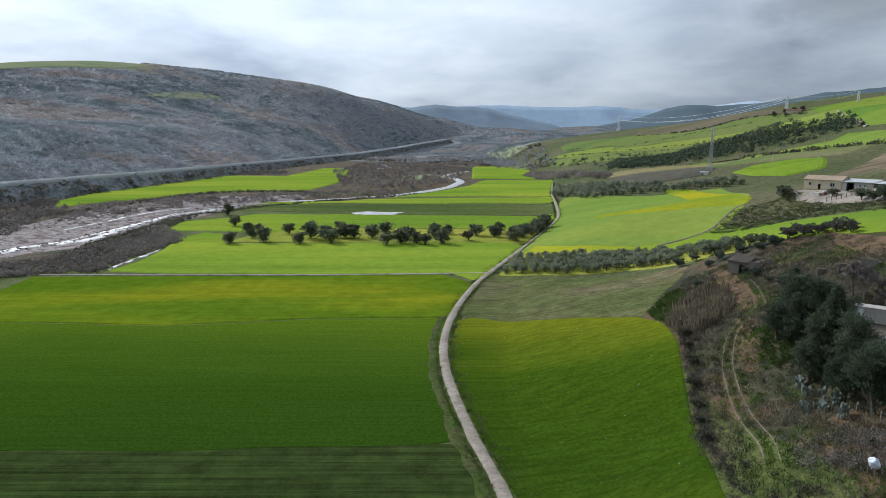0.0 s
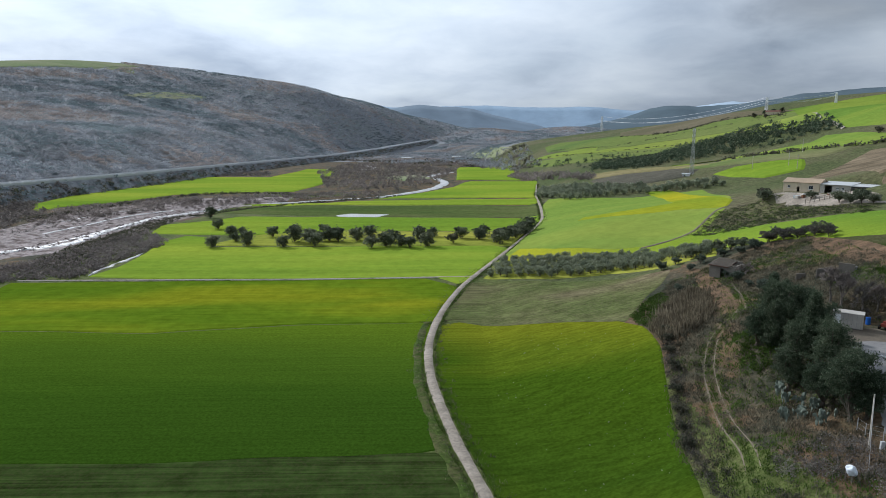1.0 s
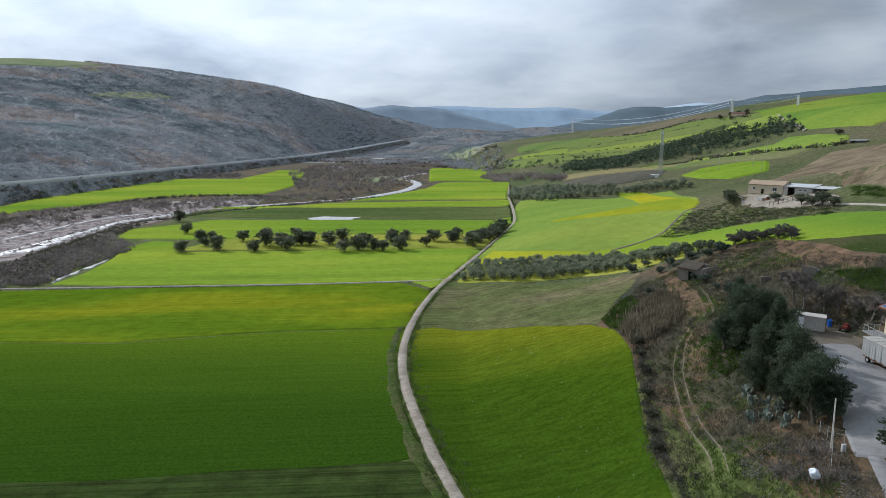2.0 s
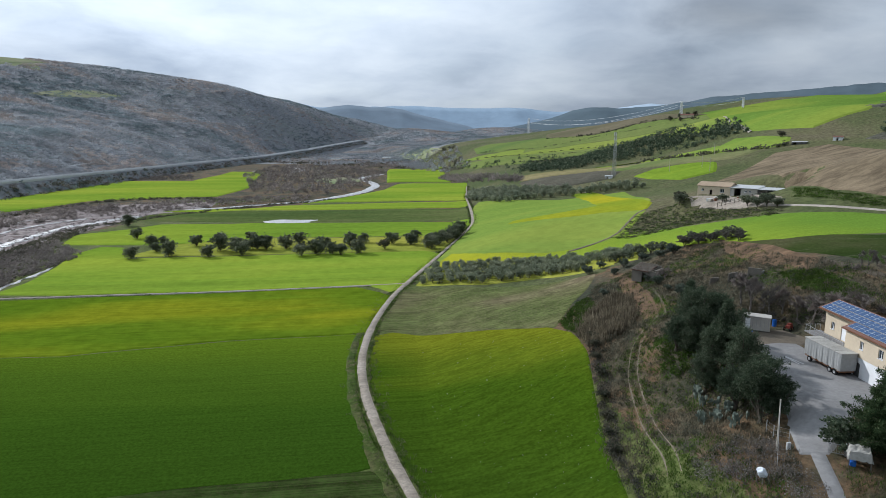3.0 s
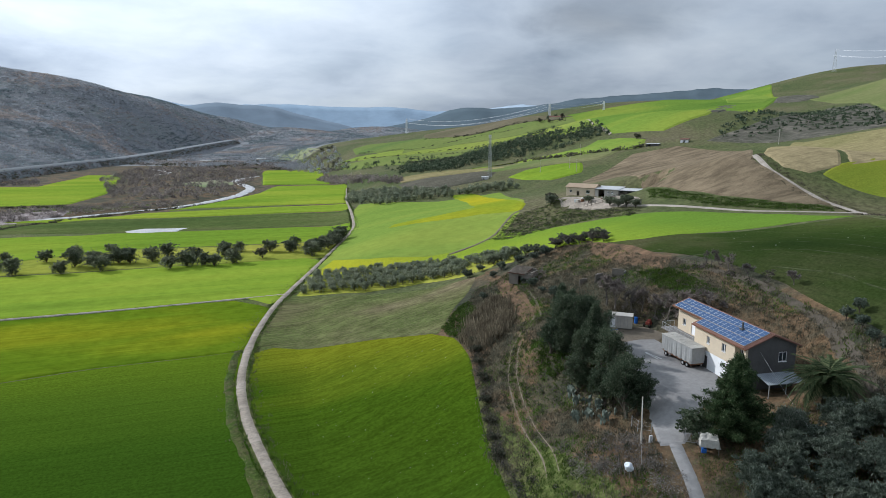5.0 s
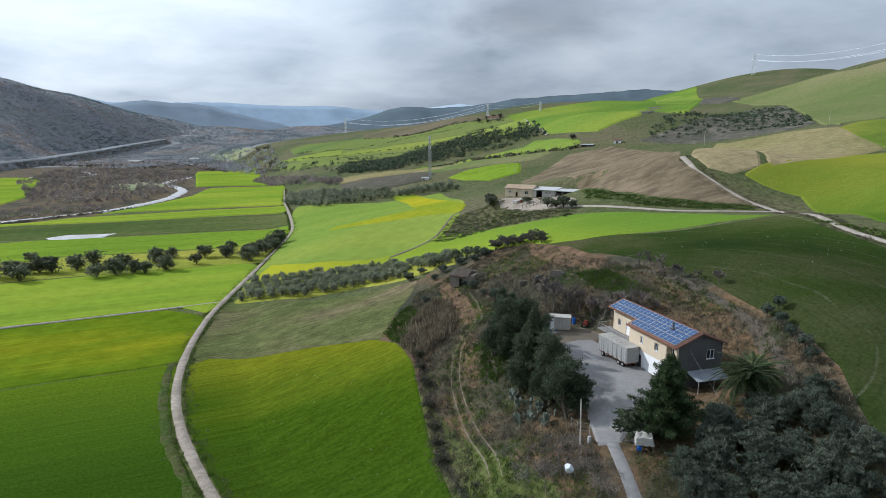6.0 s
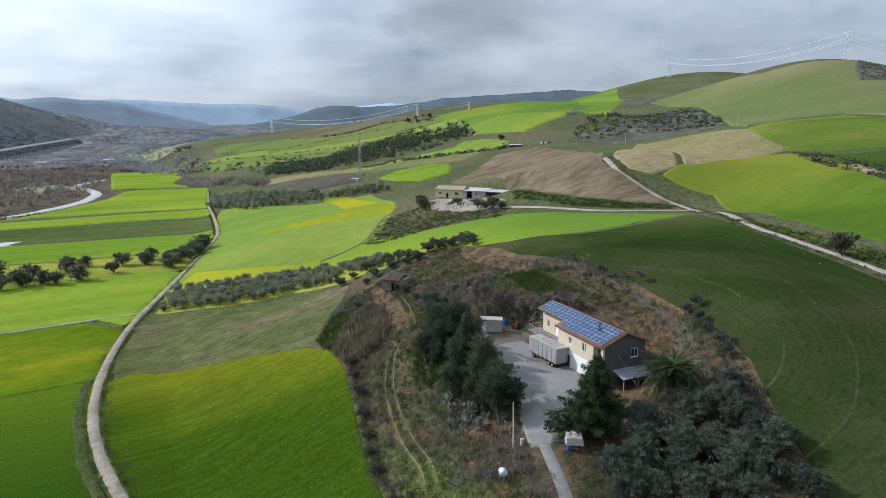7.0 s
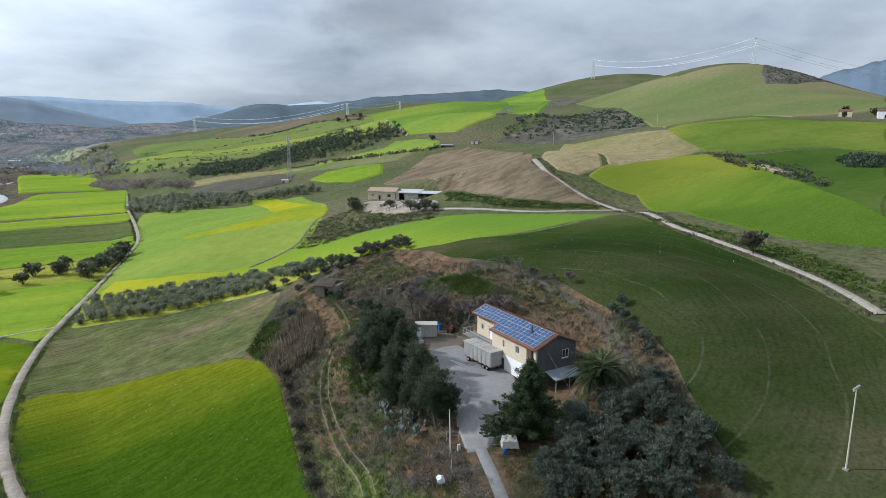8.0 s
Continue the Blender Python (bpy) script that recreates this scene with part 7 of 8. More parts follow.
def yard_clutter():
    rng = np.random.default_rng(8)
    drum = bmesh.new()
    limb(drum, (0, 0, 0), (0, 0, 0.95), 0.3, 0.3, 14)
    d = thing("barrel", "blue plastic barrel standing behind the yard", "barrel")
    part("shell", drum, BLUE_PLASTIC, d)
    lid = bmesh.new()
    limb(lid, (0, 0, 0.95), (0, 0, 1.02), 0.31, 0.28, 14)
    part("lid", lid, BLUE_PLASTIC, d)
    d.matrix_basis = upright((72.2, 94.2), 1.2, 0, 0.0)
    m = thing("farm_machine", "small red farm machine beside the barrel", "machine")
    part("body", boxes((-0.6, 0.6, -0.4, 0.4, 0.4, 0.95), (-0.2, 0.5, -0.3, 0.3, 0.95, 1.25), bevel=0.05), RED_PAINT, m)
    part("frame", boxes((-1.0, 1.0, -0.5, -0.42, 0.3, 0.4), (-1.0, 1.0, 0.42, 0.5, 0.3, 0.4)), RUST, m)
    for x in (-0.7, 0.7):
        for y in (-0.5, 0.5):
            bm = bmesh.new()
            limb(bm, (x, y - 0.09, 0.32), (x, y + 0.09, 0.32), 0.32, 0.32, 14)
            part("wheel", bm, TYRE, m)
    m.matrix_basis = upright((73.0, 91.5), 1.0, 30, 0.0)
    s = thing("tractor_cab", "white covered small tractor at the yard's edge", "tractor")
    part("cover", boxes((-0.8, 0.8, -0.6, 0.6, 0.5, 1.5), bevel=0.25), PLASTIC_WHITE, s)
    for x in (-0.6, 0.6):
        for y in (-0.65, 0.65):
            bm = bmesh.new()
            limb(bm, (x, y - 0.12, 0.4), (x, y + 0.12, 0.4), 0.4, 0.4, 14)
            part("wheel", bm, TYRE, s)
    s.matrix_basis = upright((63.2, 93.6), 1.0, 60, 0.0)
    for k, (x, y) in enumerate(((62.9, 88.0), (64.6, 90.3), (63.8, 88.8))):
        b = thing("crate", "dark stacked crate beside the evergreen trees", "crate", "crates beside the yard")
        part("sides", boxes((-0.5, 0.5, -0.45, 0.45, 0, 0.85), bevel=0.03), (RUST, BLUE_PLASTIC, DARK_WOOD)[k], b)
        part("lid", boxes((-0.53, 0.53, -0.48, 0.48, 0.85, 0.93), bevel=0.02), DARK_WOOD, b)
        b.matrix_basis = upright((x, y), 1.0, 20 * k, 0.0)
    for k in range(2):
        p = thing("plank", "pale plank lying on the concrete yard", "plank", "planks on the yard")
        part("board", boxes((-0.09, 0.09, -1.6, 1.6, 0.1, 0.16), bevel=0.01), SHEET_METAL, p)
        p.matrix_basis = upright((62.6 + 0.4 * k, 77.2), 1.0, 8 * k, -0.06)


yard_clutter()


def utility_pole():
    p = thing("utility_pole", "pale leaning utility pole with a stay wire", "pole")
    p.matrix_basis = upright((46.6, 58.4), 1.0, 0, 0.4)
    bm = bmesh.new()
    limb(bm, (0, 0, 0), (-0.15, 0, 6.6), 0.10, 0.07, 10)
    part("shaft", bm, CONCRETE_POLE, p)
    bm = bmesh.new()
    limb(bm, (-0.14, 0, 6.2), (-2.6, -3.6, 0.2), 0.018, 0.018, 4)
    part("stay_wire", bm, STEEL, p)
    part("meter_box", boxes((0.9, 1.35, -0.5, -0.25, 0.4, 1.5), bevel=0.02), SHEET_METAL, p)


utility_pole()


def wrapped_bundle():
    b = thing("bundle", "white plastic-wrapped bundle on a wooden stand", "bundle")
    bm = bmesh.new()
    bmesh.ops.create_icosphere(bm, subdivisions=3, radius=0.46)
    for v in bm.verts:
        n = noise.noise(v.co * 2.6) * 0.4 + abs(noise.noise(v.co * 7.0)) * 0.25 - 0.1
        v.co = v.co * (1 + n)
        v.co.z = v.co.z * 1.2 + 0.9
    part("sheet", bm, PLASTIC_WHITE, b)
    part("stand", boxes((-0.35, -0.25, -0.35, -0.25, -0.3, 0.6), (0.25, 0.35, -0.35, -0.25, -0.3, 0.6), (-0.35, -0.25, 0.25, 0.35, -0.3, 0.6), (0.25, 0.35, 0.25, 0.35, -0.3, 0.6)), DARK_WOOD, b)
    b.matrix_basis = upright((42.0, 54.4), 1.1, 20, 0.0)


wrapped_bundle()


def cable_post():
    p = thing("cable_post", "short post among the olives with a slack cable", "post")
    p.matrix_basis = upright((57.6, 40.6), 1.0, 0, 0.2)
    part("shaft", boxes((-0.05, 0.05, -0.05, 0.05, 0, 3.4), bevel=0.01), DARK_WOOD, p)
    bm = bmesh.new()
    a, b = Vector((0, 0, 3.3)), Vector((67.6 - 57.6, 61.2 - 40.6, 23.6 - float(height(57.6, 40.6))))
    spots = [a.lerp(b, k / 8) - Vector((0, 0, 1.6 * (k / 8) * (1 - k / 8))) for k in range(9)]
    for u, v in zip(spots[:-1], spots[1:]):
        limb(bm, u, v, 0.012, 0.012, 4)
    part("cable", bm, STEEL, p)


cable_post()


def covered_stand():
    s = thing("animal_shelter", "small shelter with a torn white sheet roof beside the gate", "shelter")
    for x in (-0.85, 0.85):
        for y in (-0.6, 0.6):
            part("post", boxes((x - 0.04, x + 0.04, y - 0.04, y + 0.04, -0.3, 1.5 + 0.15 * (y > 0))), DARK_WOOD, s)
    bm = bmesh.new()
    g = [[bm.verts.new((x, y, 1.55 + 0.15 * (y > 0) + 0.10 * noise.noise((x * 2, y * 2, 0)) - (0.75 if abs(x) > 0.95 or y < -0.75 else 0) + 0.15 * noise.noise((x * 4, y * 5, 2)))) for y in np.linspace(-0.8, 0.7, 9)] for x in np.linspace(-1.0, 1.0, 12)]
    for i in range(11):
        for j in range(8):
            bm.faces.new((g[i][j], g[i + 1][j], g[i + 1][j + 1], g[i][j + 1]))
    part("sheet", bm, OLD_CANVAS, s)
    part("tub", boxes((-0.75, -0.25, -0.5, 0.0, 0.0, 0.45), bevel=0.04), BLUE_PLASTIC, s)
    s.matrix_basis = upright((52.3, 53.3), 1.15, -35, 0.0)
    g = thing("gate", "low metal gate leaf beside the drive", "gate")
    part("gate_frame", boxes((-0.75, 0.75, -0.03, 0.03, 0.15, 0.21), (-0.75, 0.75, -0.03, 0.03, 1.2, 1.26), (-0.75, -0.69, -0.03, 0.03, 0.21, 1.2), (0.69, 0.75, -0.03, 0.03, 0.21, 1.2)), STEEL, g)
    bar = finish("bar", boxes((-0.012, 0.012, -0.012, 0.012, 0.21, 1.2)), STEEL)
    for k in range(9):
        ob = part("bar", bar, None, g)
        ob.location.x = -0.6 + 0.15 * k
    part("gate_post", boxes((0.8, 0.95, -0.08, 0.08, -0.3, 1.6), bevel=0.02), STEEL, g)
    g.matrix_basis = upright((51.6, 55.6), 1.0, -40, 0.0)
    f = thing("fence", "wire fence with thin metal posts beside the gate", "fence")
    post = finish("post", boxes((-0.03, 0.03, -0.03, 0.03, -0.3, 1.6)), STEEL)
    spots = [(53.2, 55.0), (54.6, 54.6), (56.2, 54.4), (57.8, 54.4), (49.0, 59.6), (48.2, 61.2), (48.6, 63.0)]
    for x, y in spots:
        ob = part("post", post, None, f)
        ob.location = (x, y, float(height(x, y)))
    for k, (a, b) in enumerate(zip(spots[:-1], spots[1:])):
        if k == 3:
            continue
        for z in (0.5, 1.0, 1.5):
            bm = bmesh.new()
            limb(bm, (*a, float(height(*a)) + z), (*b, float(height(*b)) + z), 0.012, 0.012, 3)
            part("wire", bm, STEEL, f)


covered_stand()


def floodlight_pole():
    p = thing("floodlight_pole", "tall pale floodlight pole standing in the field", "lamp post")
    p.matrix_basis = upright((73.7, 22.7), 1.0, 0, 0.3)
    bm = bmesh.new()
    limb(bm, (0, 0, 0), (0.05, 0, 9.8), 0.10, 0.06, 10)
    part("shaft", bm, CONCRETE_POLE, p)
    part("crossbar", boxes((-0.75, 0.75, -0.04, 0.04, 9.7, 9.78)), PALE_STEEL, p)
    lamp = finish("lamp", boxes((-0.18, 0.18, -0.10, 0.12, -0.14, 0.14), bevel=0.03), STEEL)
    for x in (-0.6, -0.2, 0.2, 0.6):
        ob = part("lamp", lamp, None, p)
        ob.matrix_basis = pose(x, 0, 9.92, 25, 0, 0)
    part("base", boxes((-0.3, 0.3, -0.3, 0.3, 0, 0.5), bevel=0.03), CONCRETE, p)


floodlight_pole()


def stone_hut():
    h = thing("stone_hut", "ruined stone hut with a sagging tiled roof", "hut")
    h.matrix_basis = upright((72.0, 141.3), 1.2, -52, 0.2)
    part("front_wall", pierced(0, -2.0, 0.45, -2.6, 2.6, -0.3, 2.2, [(-0.4, 0.5, -0.3, 1.7)]), STONE, h)
    part("side_wall", pierced(1, -2.6, 0.45, -1.55, 2.0, -0.3, 2.5, []), STONE, h)
    part("side_wall", pierced(1, 2.15, 0.45, -1.55, 2.0, -0.3, 2.5, []), STONE, h)
    part("back_wall", pierced(0, 1.55, 0.45, -2.15, 2.15, -0.3, 2.9, []), STONE, h)
    bm = bmesh.new()
    slab_roof(bm, [(-2.8, -2.3, 2.25), (1.2, -2.3, 2.2)], [(-2.8, 2.2, 3.05), (1.2, 2.2, 2.95)], 0.12)
    r = part("roof", bm, ROOF_TILE, h)
    tiles_on(r, [(-2.8, -2.3, 2.27), (1.2, -2.3, 2.22)], [(-2.8, 2.2, 3.07), (1.2, 2.2, 2.97)], 1, "roof_tiles", DARK_WOOD)
    part("beam", boxes((1.3, 1.45, -2.2, 2.0, 2.3, 2.45), (1.9, 2.05, -2.2, 2.0, 2.25, 2.4)), DARK_WOOD, h)
    for k, (x, y, a, l, t) in enumerate(((76.5, 113.5, 25, 3.2, 1.5), (79.0, 110.2, -50, 2.6, 1.7), (74.2, 116.2, 10, 2.2, 1.2))):
        w = thing("ruined_wall", "broken pale concrete wall on the overgrown slope", "wall", "ruined walls")
        part("wall", boxes((-l / 2, l / 2, -0.12, 0.12, -0.4, t), bevel=0.03), STONE, w)
        part("wall_end", boxes((l / 2 - 0.1, l / 2 + 0.14, 0.15, 1.5, -0.4, t * 0.7), bevel=0.03), CONCRETE, w)
        w.matrix_basis = upright((x, y), 1.0, a, 0.0)


stone_hut()


def simple_building(name, label, where, turn, long, deep, tall, rise, wall_mat, roof_mat, doors=(), windows=(), category="building", z=None, flat=False):
    """A plain farm building: four walls with openings, a pitched or single-slope roof."""
    b = thing(name, label, category)
    base = float(height(*where)) if z is None else z
    b.matrix_basis = pose(*where, base - 0.1, 0, 0, turn)
    part("front_wall", pierced(0, 0, 0.3, 0, long, -1.0, tall, [*doors, *windows]), wall_mat, b)
    part("back_wall", pierced(0, deep - 0.3, 0.3, 0, long, -1.0, tall + (rise if flat else 0), []), wall_mat, b)
    part("end_wall", pierced(1, 0, 0.3, 0.3, deep - 0.3, -1.0, tall, []), wall_mat, b)
    part("end_wall", pierced(1, long - 0.3, 0.3, 0.3, deep - 0.3, -1.0, tall, []), wall_mat, b)
    for w in windows:
        window_part(b, 0, 0, *w, WHITE_PAINT)
    roof = bmesh.new()
    if flat:
        slab_roof(roof, [(-0.4, -0.5, tall), (long + 0.4, -0.5, tall)], [(-0.4, deep + 0.3, tall + rise), (long + 0.4, deep + 0.3, tall + rise)], 0.12)
    else:
        slab_roof(roof, [(-0.4, -0.4, tall - 0.1), (long + 0.4, -0.4, tall - 0.1)], [(-0.4, deep / 2, tall + rise), (long + 0.4, deep / 2, tall + rise)], 0.12)
        slab_roof(roof, [(long + 0.4, deep + 0.4, tall - 0.1), (-0.4, deep + 0.4, tall - 0.1)], [(long + 0.4, deep / 2, tall + rise), (-0.4, deep / 2, tall + rise)], 0.12)
        for x in (0.0, long - 0.3):
            g = bmesh.new()
            v = [g.verts.new((xx, y, zz)) for xx in (x, x + 0.3) for y, zz in ((0, tall), (deep, tall), (deep / 2, tall + rise - 0.05))]
            for k in ((0, 1, 2), (5, 4, 3), (0, 3, 4, 1), (1, 4, 5, 2), (2, 5, 3, 0)):
                g.faces.new([v[i] for i in k])
            part("gable", g, wall_mat, b)
    part("roof", roof, roof_mat, b)
    return b


# the white farm on the slope: the long side looks back down the valley
FARM_TURN = -53
simple_building("farm_building", "beige farm building with a faded tiled roof", (146.2, 246.6), FARM_TURN, 13.5, 8, 3.9, 1.5, PLASTER, STUBBLE_ROOF,
                [(5.2, 6.2, 0, 2.1)], [(1.6, 2.7, 1.5, 2.6), (9.5, 11.2, 1.2, 2.7)], z=26.5)
simple_building("farm_shed", "white metal farm shed with a dark open doorway", (154.4, 235.6), FARM_TURN, 10.5, 9, 3.6, 0.8, SHED_WALL, SHEET_METAL,
                [(1.6, 4.2, 0, 3.2)], [(5.6, 6.5, 1.8, 2.6), (7.4, 8.3, 1.8, 2.6)], z=26.5, flat=True)
simple_building("open_shed", "open-fronted metal lean-to at the farm", (160.9, 227.1), FARM_TURN, 10, 7, 3.4, 0.6, GREY_RENDER_AND_SHADE, SHEET_METAL,
                [(0.6, 3.2, 0, 3.0), (3.6, 6.4, 0, 3.0), (6.8, 9.4, 0, 3.0)], z=26.5, flat=True)


def farm_clutter():
    rng = np.random.default_rng(12)
    for k in range(9):
        q = rng.uniform(0, 20)
        x, y = 143.5 + q * 0.60 + rng.normal() * 1.0 - 3.2, 232.0 - q * 0.80 + rng.normal() * 1.0 - 4.0
        s = thing("crate", "pale stacked farm crate at the yard's edge", "crate", "crates at the farm")
        a, t = rng.uniform(0.8, 1.8), rng.uniform(0.7, 1.6)
        part("sides", boxes((-a / 2, a / 2, -0.5, 0.5, 0, t), bevel=0.04), (SHEET_METAL, CONCRETE_POLE, RUST)[k % 3], s)
        part("lid", boxes((-a / 2 - 0.04, a / 2 + 0.04, -0.54, 0.54, t, t + 0.08)), SHEET_METAL, s)
        s.matrix_basis = upright((x, y), 1.0, rng.uniform(0, 90), 0.0)
    f = thing("fence", "rough wooden pen fence below the farm", "fence")
    post = finish("post", boxes((-0.08, 0.08, -0.08, 0.08, -0.4, 2.0)), DARK_WOOD)
    for k in range(12):
        x, y = 137.0 + k * 0.95, 216.5 - k * 1.2
        ob = part("post", post, None, f)
        ob.location = (x, y, float(height(x, y)))
        if k < 11:
            for z in (0.6, 1.3, 1.9):
                bm = bmesh.new()
                limb(bm, (x, y, float(height(x, y)) + z), (x + 0.95, y - 1.2, float(height(x + 0.95, y - 1.2)) + z), 0.06, 0.06, 4)
                part("rail", bm, DARK_WOOD, f)


farm_clutter()
# buildings far up the hills
simple_building("farmhouse", "white farmhouse far off on the hill crest", (507, 160), -70, 26, 9, 5.5, 1.2, WHITE_PAINT, ROOF_TILE, [(4, 6, 0, 2.4)], [(9, 10.5, 1.8, 3.4), (14, 15.5, 1.8, 3.4), (19, 20.5, 1.8, 3.4)], "house")
simple_building("barn", "small pale barn with a dark doorway on the crest", (500, 182), -70, 8, 6, 4.2, 1.2, PLASTER, ROOF_TILE, [(2, 5, 0, 3.2)], category="barn")
simple_building("farmhouse", "brown farmhouse among trees on a far hilltop", (441, 800), -30, 17, 9, 6.5, 2.0, PLASTER, ROOF_TILE, [(7, 8.5, 0, 2.3)], [(2, 3.4, 1.5, 3), (11, 12.4, 1.5, 3)], "house")
simple_building("field_hut", "small white field hut on the ploughed hill", (318, 376), -50, 5.5, 4, 2.8, 0.8, WHITE_PAINT, ROOF_TILE, [(2, 3.2, 0, 2.1)], category="hut")
simple_building("field_hut", "low grey field shelter on the ploughed hill", (300, 392), -50, 9, 4, 2.2, 0.5, GREY_RENDER_AND_SHADE, SHEET_METAL, [(1, 3, 0, 1.9)], category="hut", flat=True)
simple_building("mast_hut", "white equipment hut at the foot of the mast", (181, 430), -30, 5, 3, 2.6, 0.3, WHITE_PAINT, SHEET_METAL, [(1, 2, 0, 2.1)], category="hut", flat=True)
simple_building("barn", "long pale barn far off on the valley floor", (-60, 1420), 0, 24, 12, 5, 1.5, PLASTER, SHEET_METAL, [(10, 15, 0, 4)], category="barn")
simple_building("barn", "pale barn among woods on the valley floor", (60, 1500), 0, 20, 10, 5, 1.5, PLASTER, SHEET_METAL, [(10, 15, 0, 4)], category="barn")


def lattice(name, label, category, where, tall, foot, head, levels, arms, material, thick, parts_group=""):
    """A four-legged lattice tower with cross braces and cross arms."""
    t = thing(name, label, category, parts_group)
    x, y = where
    t.matrix_basis = pose(x, y, float(height(x, y)) - 0.5, 0, 0, 35)
    wide = lambda z: foot + (head - foot) * min(1, z / tall) ** 0.8
    for sx in (-1, 1):
        for sy in (-1, 1):
            bm = bmesh.new()
            for k in range(levels):
                z0, z1 = tall * k / levels, tall * (k + 1) / levels
                limb(bm, (sx * wide(z0) / 2, sy * wide(z0) / 2, z0), (sx * wide(z1) / 2, sy * wide(z1) / 2, z1), thick, thick, 4)
            part("leg", bm, material, t)
    for k in range(levels):
        z0, z1 = tall * k / levels, tall * (k + 1) / levels
        bm = bmesh.new()
        a, b = wide(z0) / 2, wide(z1) / 2
        for s in (-1, 1):
            for p, q in (((-a, s * a, z0), (b, s * b, z1)), ((a, s * a, z0), (-b, s * b, z1)), ((s * a, -a, z0), (s * b, b, z1)), ((s * a, a, z0), (s * b, -b, z1)), ((-b, s * b, z1), (b, s * b, z1))):
                limb(bm, p, q, thick * 0.6, thick * 0.6, 3)
        part("bracing", bm, material, t)
    for z, reach in arms:
        bm = bmesh.new()
        for s in (-1, 1):
            limb(bm, (0, 0, z + 0.6), (s * reach, 0, z), thick, thick * 0.7, 4)
            limb(bm, (0, 0, z - 0.6), (s * reach, 0, z), thick, thick * 0.7, 4)
        part("cross_arm", bm, material, t)
    return t


MAST = lattice("radio_mast", "tall grey lattice radio mast on the slope", "mast", (188.3, 431.4), 33, 2.4, 1.0, 14, [], STEEL, 0.09)
for z in (24, 28, 31.5):
    for k in range(3):
        bm = boxes((-0.16, 0.16, -0.1, 0.1, -1.0, 1.0), bevel=0.04)
        a = part("antenna", bm, WHITE_PAINT, MAST)
        a.matrix_basis = pose(math.cos(k * 2.1) * 0.95, math.sin(k * 2.1) * 0.95, z, 0, 0, 0)
PYLONS = [((1060, 858), 40), ((904.8, 446), 38), ((452, 819), 21), ((516, 775), 14), ((342, 1207), 30), ((1250, 250), 38)]
for p, tall in PYLONS:
    lattice("power_pylon", "pale lattice power pylon on the hills", "pylon", p, tall, tall * 0.17, 1.6, 8, [(tall * 0.72, tall * 0.20), (tall * 0.86, tall * 0.16)], PALE_STEEL, 0.22, "power pylons")


def power_line(a, b, tall_a, tall_b, sag, thick):
    """The sagging conductors between two pylons."""
    w = thing("power_line", "pale power cables sagging between pylons", "cable", "power lines")
    side = Vector((b[1] - a[1], a[0] - b[0], 0)).normalized()
    for k, (off, f) in enumerate(((-1, 0.72), (1, 0.72), (0, 0.98))):
        o = side * off * 6
        A = Vector((*a, float(height(*a)) + tall_a * f)) + o
        B = Vector((*b, float(height(*b)) + tall_b * f)) + o
        bm = bmesh.new()
        last = A
        for i in range(1, 17):
            t = i / 16
            p = A.lerp(B, t) - Vector((0, 0, sag * 4 * t * (1 - t)))
            limb(bm, last, p, thick, thick, 3)
            last = p
        part("cable", bm, PALE_STEEL, w)


for i, j, sag in ((0, 1, 16), (1, 5, 12), (4, 2, 14), (2, 3, 4)):
    power_line(PYLONS[i][0], PYLONS[j][0], PYLONS[i][1], PYLONS[j][1], sag, 0.14)


def small_pole(x, y, tall):
    p = thing("electric_pole", "thin electric pole on the far slope", "pole", "electric poles")
    bm = bmesh.new()
    limb(bm, (0, 0, -0.4), (0, 0, tall), 0.16, 0.10, 6)
    part("shaft", bm, CONCRETE_POLE, p)
    part("cross_arm", boxes((-0.9, 0.9, -0.06, 0.06, tall - 0.5, tall - 0.38)), STEEL, p)
    p.matrix_basis = upright((x, y), 1.0, 30, 0.0)


for x, y in ((215, 400), (232, 388), (228, 372), (330, 300), (398, 262), (260, 420)):
    small_pole(x, y, 9.5)


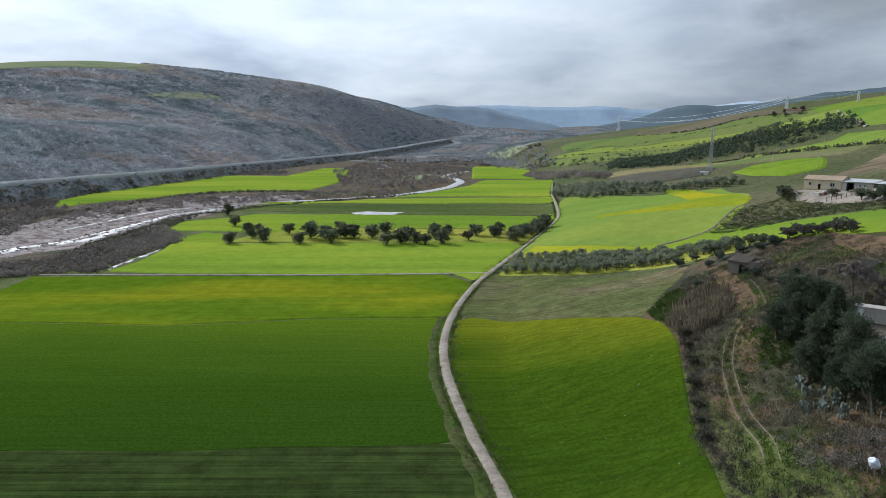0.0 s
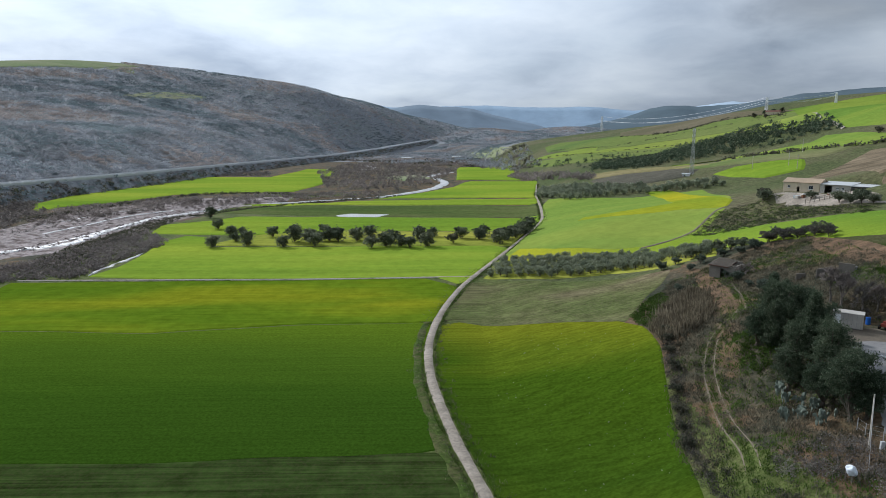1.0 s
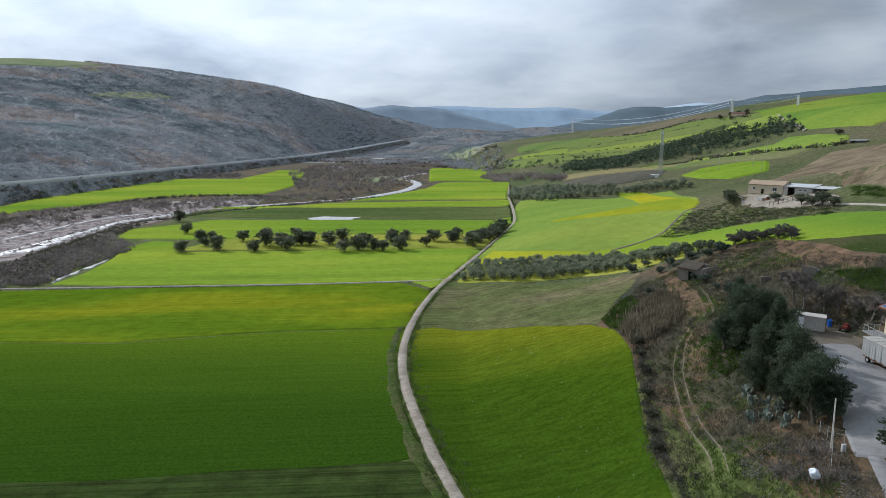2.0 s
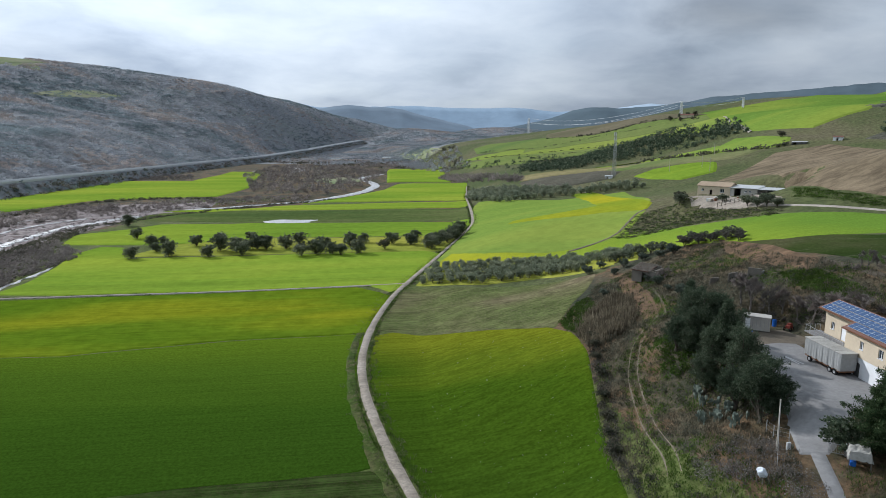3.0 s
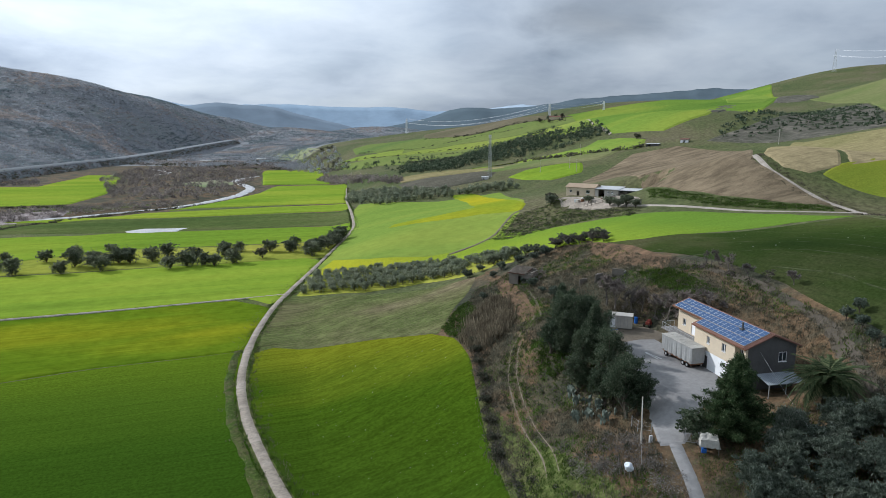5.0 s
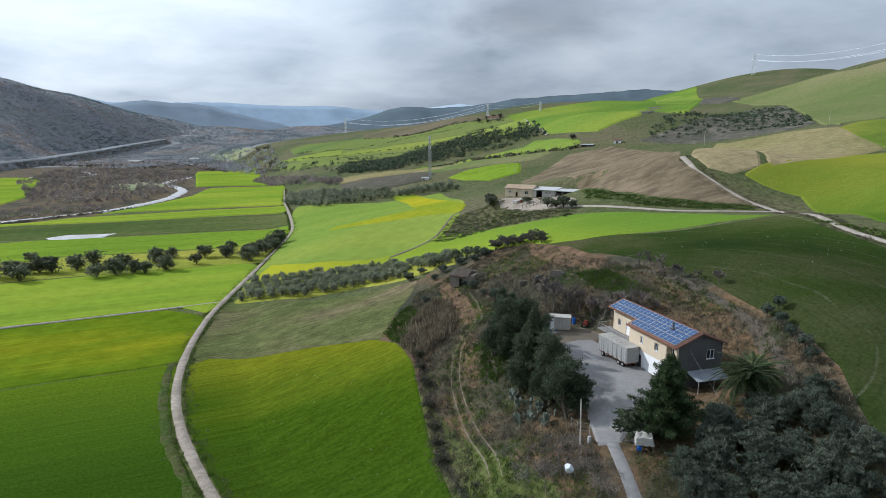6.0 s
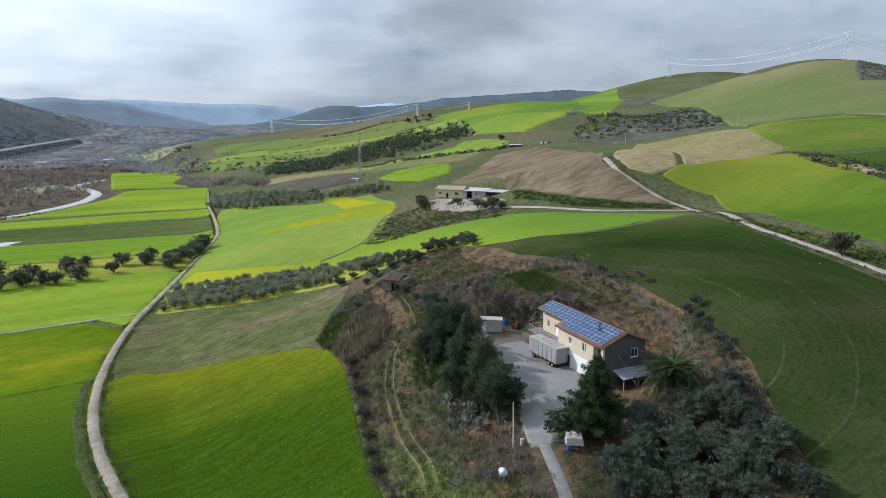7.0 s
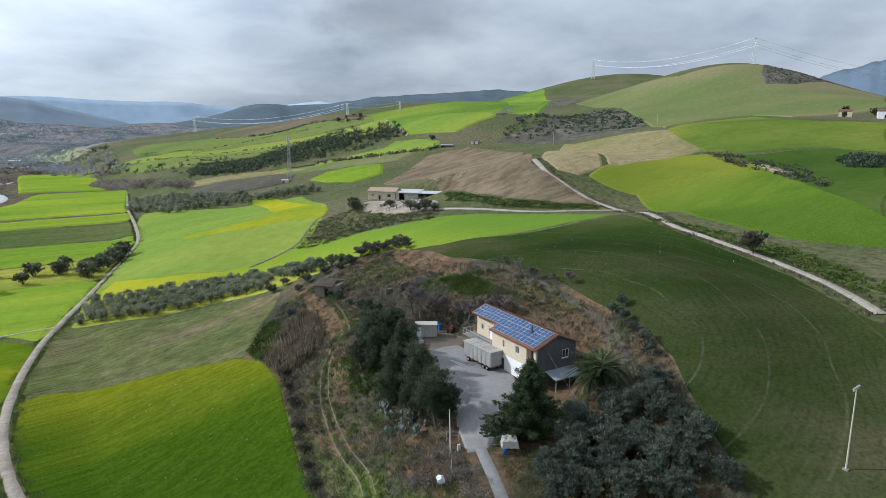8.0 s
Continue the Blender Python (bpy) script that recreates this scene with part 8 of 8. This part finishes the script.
def motorway():
    """The motorway on its bank along the foot of the woods."""
    high = np.array([(150, 14), (453, 13.2), (628, 12), (1045, 10.5), (1434, 11.9), (1894, 19.9), (2250, 33), (2599, 46), (3000, 60)])
    m = thing("motorway", "pale motorway on an overgrown bank along the wooded hills", "motorway", kind="structure")
    p = resampled(MOTORWAY_LINE, 14)
    d = np.gradient(p, axis=0)
    d /= np.hypot(d[:, 0], d[:, 1])[:, None]
    side = np.stack([d[:, 1], -d[:, 0]], 1)
    z = np.interp(p[:, 1], high[:, 0], high[:, 1])

    def strip(name, x0, x1, z0, z1, mat, label=""):
        v, f = [], []
        for i in range(len(p)):
            for a, h in ((x0, z0), (x1, z0), (x1, z1), (x0, z1)):
                e = p[i] + side[i] * a
                v.append((e[0], e[1], z[i] + h))
        for i in range(len(p) - 1):
            for j in range(4):
                f.append((i * 4 + j, i * 4 + (j + 1) % 4, i * 4 + 4 + (j + 1) % 4, i * 4 + 4 + j))
        f += [(0, 1, 2, 3), tuple(len(v) - 4 + q for q in (3, 2, 1, 0))]
        me = bpy.data.meshes.new(name)
        me.from_pydata(v, [], f)
        me.materials.append(mat)
        part(name, me, None, m, label)

    strip("deck", -10, 10, -1.4, 0, ASPHALT)
    for x in (-10, 0, 9.6):
        strip("barrier", x - 0.2, x + 0.2, 0.003, 1.0, SHEET_METAL, "pale steel crash barrier")
    # the bank that carries the road
    v, f = [], []
    for i in range(len(p)):
        for a, h in ((-12 - 1.3 * z[i], -z[i] - 3), (-9.8, -1.0), (9.8, -1.0), (12 + 1.3 * z[i], -z[i] - 3)):
            e = p[i] + side[i] * a
            v.append((e[0], e[1], z[i] + h))
    for i in range(len(p) - 1):
        for j in range(3):
            f.append((i * 4 + j, i * 4 + j + 1, i * 4 + 5 + j, i * 4 + 4 + j))
    me = bpy.data.meshes.new("embankment")
    me.from_pydata(v, [], f)
    me.materials.append(WOOD_FLOOR)
    part("embankment", me, None, m, "overgrown brown road embankment")
    # bushes that overgrow the slope below the road
    grow = np.random.default_rng(77)
    for k, leaf in enumerate((THICKET, SCRUB_LEAF, GREEN_WOOD)):
        i = grow.integers(0, len(p), 900)
        off = grow.uniform(11.5, 27, 900)
        at = p[i] + side[i] * off[:, None] + grow.normal(size=(900, 2)) * 4
        stuff("scrub", clumps(grow, at, 3.6, 6.0, 24, 0.8, 0.1, z[i] - 1.5 - (off - 9.8) / 1.35), leaf, "bushes and small trees on the motorway bank", "scrub")


motorway()


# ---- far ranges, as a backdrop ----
# haze on the far hills is painted: bluish base colour plus faint glow
def hazy_far_material(name, colour, glow):
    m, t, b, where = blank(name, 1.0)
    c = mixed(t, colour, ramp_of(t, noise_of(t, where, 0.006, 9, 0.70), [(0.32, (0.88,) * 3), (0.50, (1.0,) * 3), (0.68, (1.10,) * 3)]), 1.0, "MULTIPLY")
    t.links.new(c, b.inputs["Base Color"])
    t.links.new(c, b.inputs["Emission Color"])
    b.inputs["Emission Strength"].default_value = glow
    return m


def far_range(rows, distance, material, label, rough=0.06):
    """A range of hills: (degrees from the y axis, height); front slope, crest and back."""
    turns = np.arange(rows[0][0], rows[-1][0] + 0.01, 0.25)
    crest = np.interp(turns, [r[0] for r in rows], [r[1] for r in rows])
    crest = np.convolve(np.pad(crest, 5, mode="edge"), np.hanning(13)[1:-1] / np.hanning(13).sum(), "valid")
    v, f = [], []
    n = 13
    for a, h in zip(np.radians(turns), crest):
        wob = noise.fractal((math.degrees(a) * 0.5, distance * 0.01, 0), 1.0, 2.0, 5) * rough * h
        for k in range(n):
            q = k / (n - 2)
            r = distance - 900 * (1 - q) if k < n - 1 else distance + 40
            z = (h + wob) * (q ** 1.3) if k < n - 1 else -20
            if 0 < k < n - 2:
                r += 40 * noise.fractal((math.degrees(a) * 0.30, k * 0.22, distance), 1.0, 2.0, 4)
            v.append((r * math.sin(a), r * math.cos(a), z - (20 if k == 0 else 0)))
    for i in range(len(turns) - 1):
        for k in range(n - 1):
            f.append((i * n + k, (i + 1) * n + k, (i + 1) * n + k + 1, i * n + k + 1))
    return tagged(mesh_object("backdrop", v, f, material, shade_smooth=True), label, "hills", kind="structure")


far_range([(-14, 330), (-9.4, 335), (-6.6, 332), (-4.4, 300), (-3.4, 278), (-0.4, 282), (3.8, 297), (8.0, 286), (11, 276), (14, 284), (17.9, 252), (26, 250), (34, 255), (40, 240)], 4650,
          hazy_far_material("pale_blue_hills", (0.165, 0.222, 0.285), 0.50), "pale blue hazy hills at the valley's end", 0.02)
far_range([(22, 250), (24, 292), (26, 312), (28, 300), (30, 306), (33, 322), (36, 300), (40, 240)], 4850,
          hazy_far_material("snowy_mountains", (0.25, 0.31, 0.37), 0.50), "pale snow-dusted mountains beyond the ridge", 0.05)
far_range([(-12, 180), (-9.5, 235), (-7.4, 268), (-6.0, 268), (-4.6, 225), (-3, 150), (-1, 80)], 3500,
          hazy_far_material("blue_wooded_ridge", (0.125, 0.16, 0.20), 0.50), "haze-blue wooded ridge behind the winter woods", 0.03)
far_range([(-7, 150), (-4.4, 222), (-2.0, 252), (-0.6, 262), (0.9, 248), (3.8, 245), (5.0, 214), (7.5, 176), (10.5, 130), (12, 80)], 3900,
          hazy_far_material("slate_blue_hills", (0.112, 0.145, 0.180), 0.45), "slate blue wooded hills in haze", 0.02)
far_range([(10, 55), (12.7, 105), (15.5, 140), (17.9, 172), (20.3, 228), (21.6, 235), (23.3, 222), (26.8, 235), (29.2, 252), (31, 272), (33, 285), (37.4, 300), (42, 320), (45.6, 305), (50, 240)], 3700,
          hazy_far_material("dark_wooded_hills", (0.068, 0.092, 0.108), 0.40), "dark wooded ridge behind the green fields", 0.03)
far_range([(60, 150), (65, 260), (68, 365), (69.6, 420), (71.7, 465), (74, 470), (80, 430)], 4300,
          hazy_far_material("rocky_blue_hills", (0.10, 0.135, 0.175), 0.35), "rocky haze-blue mountain behind the pylons")
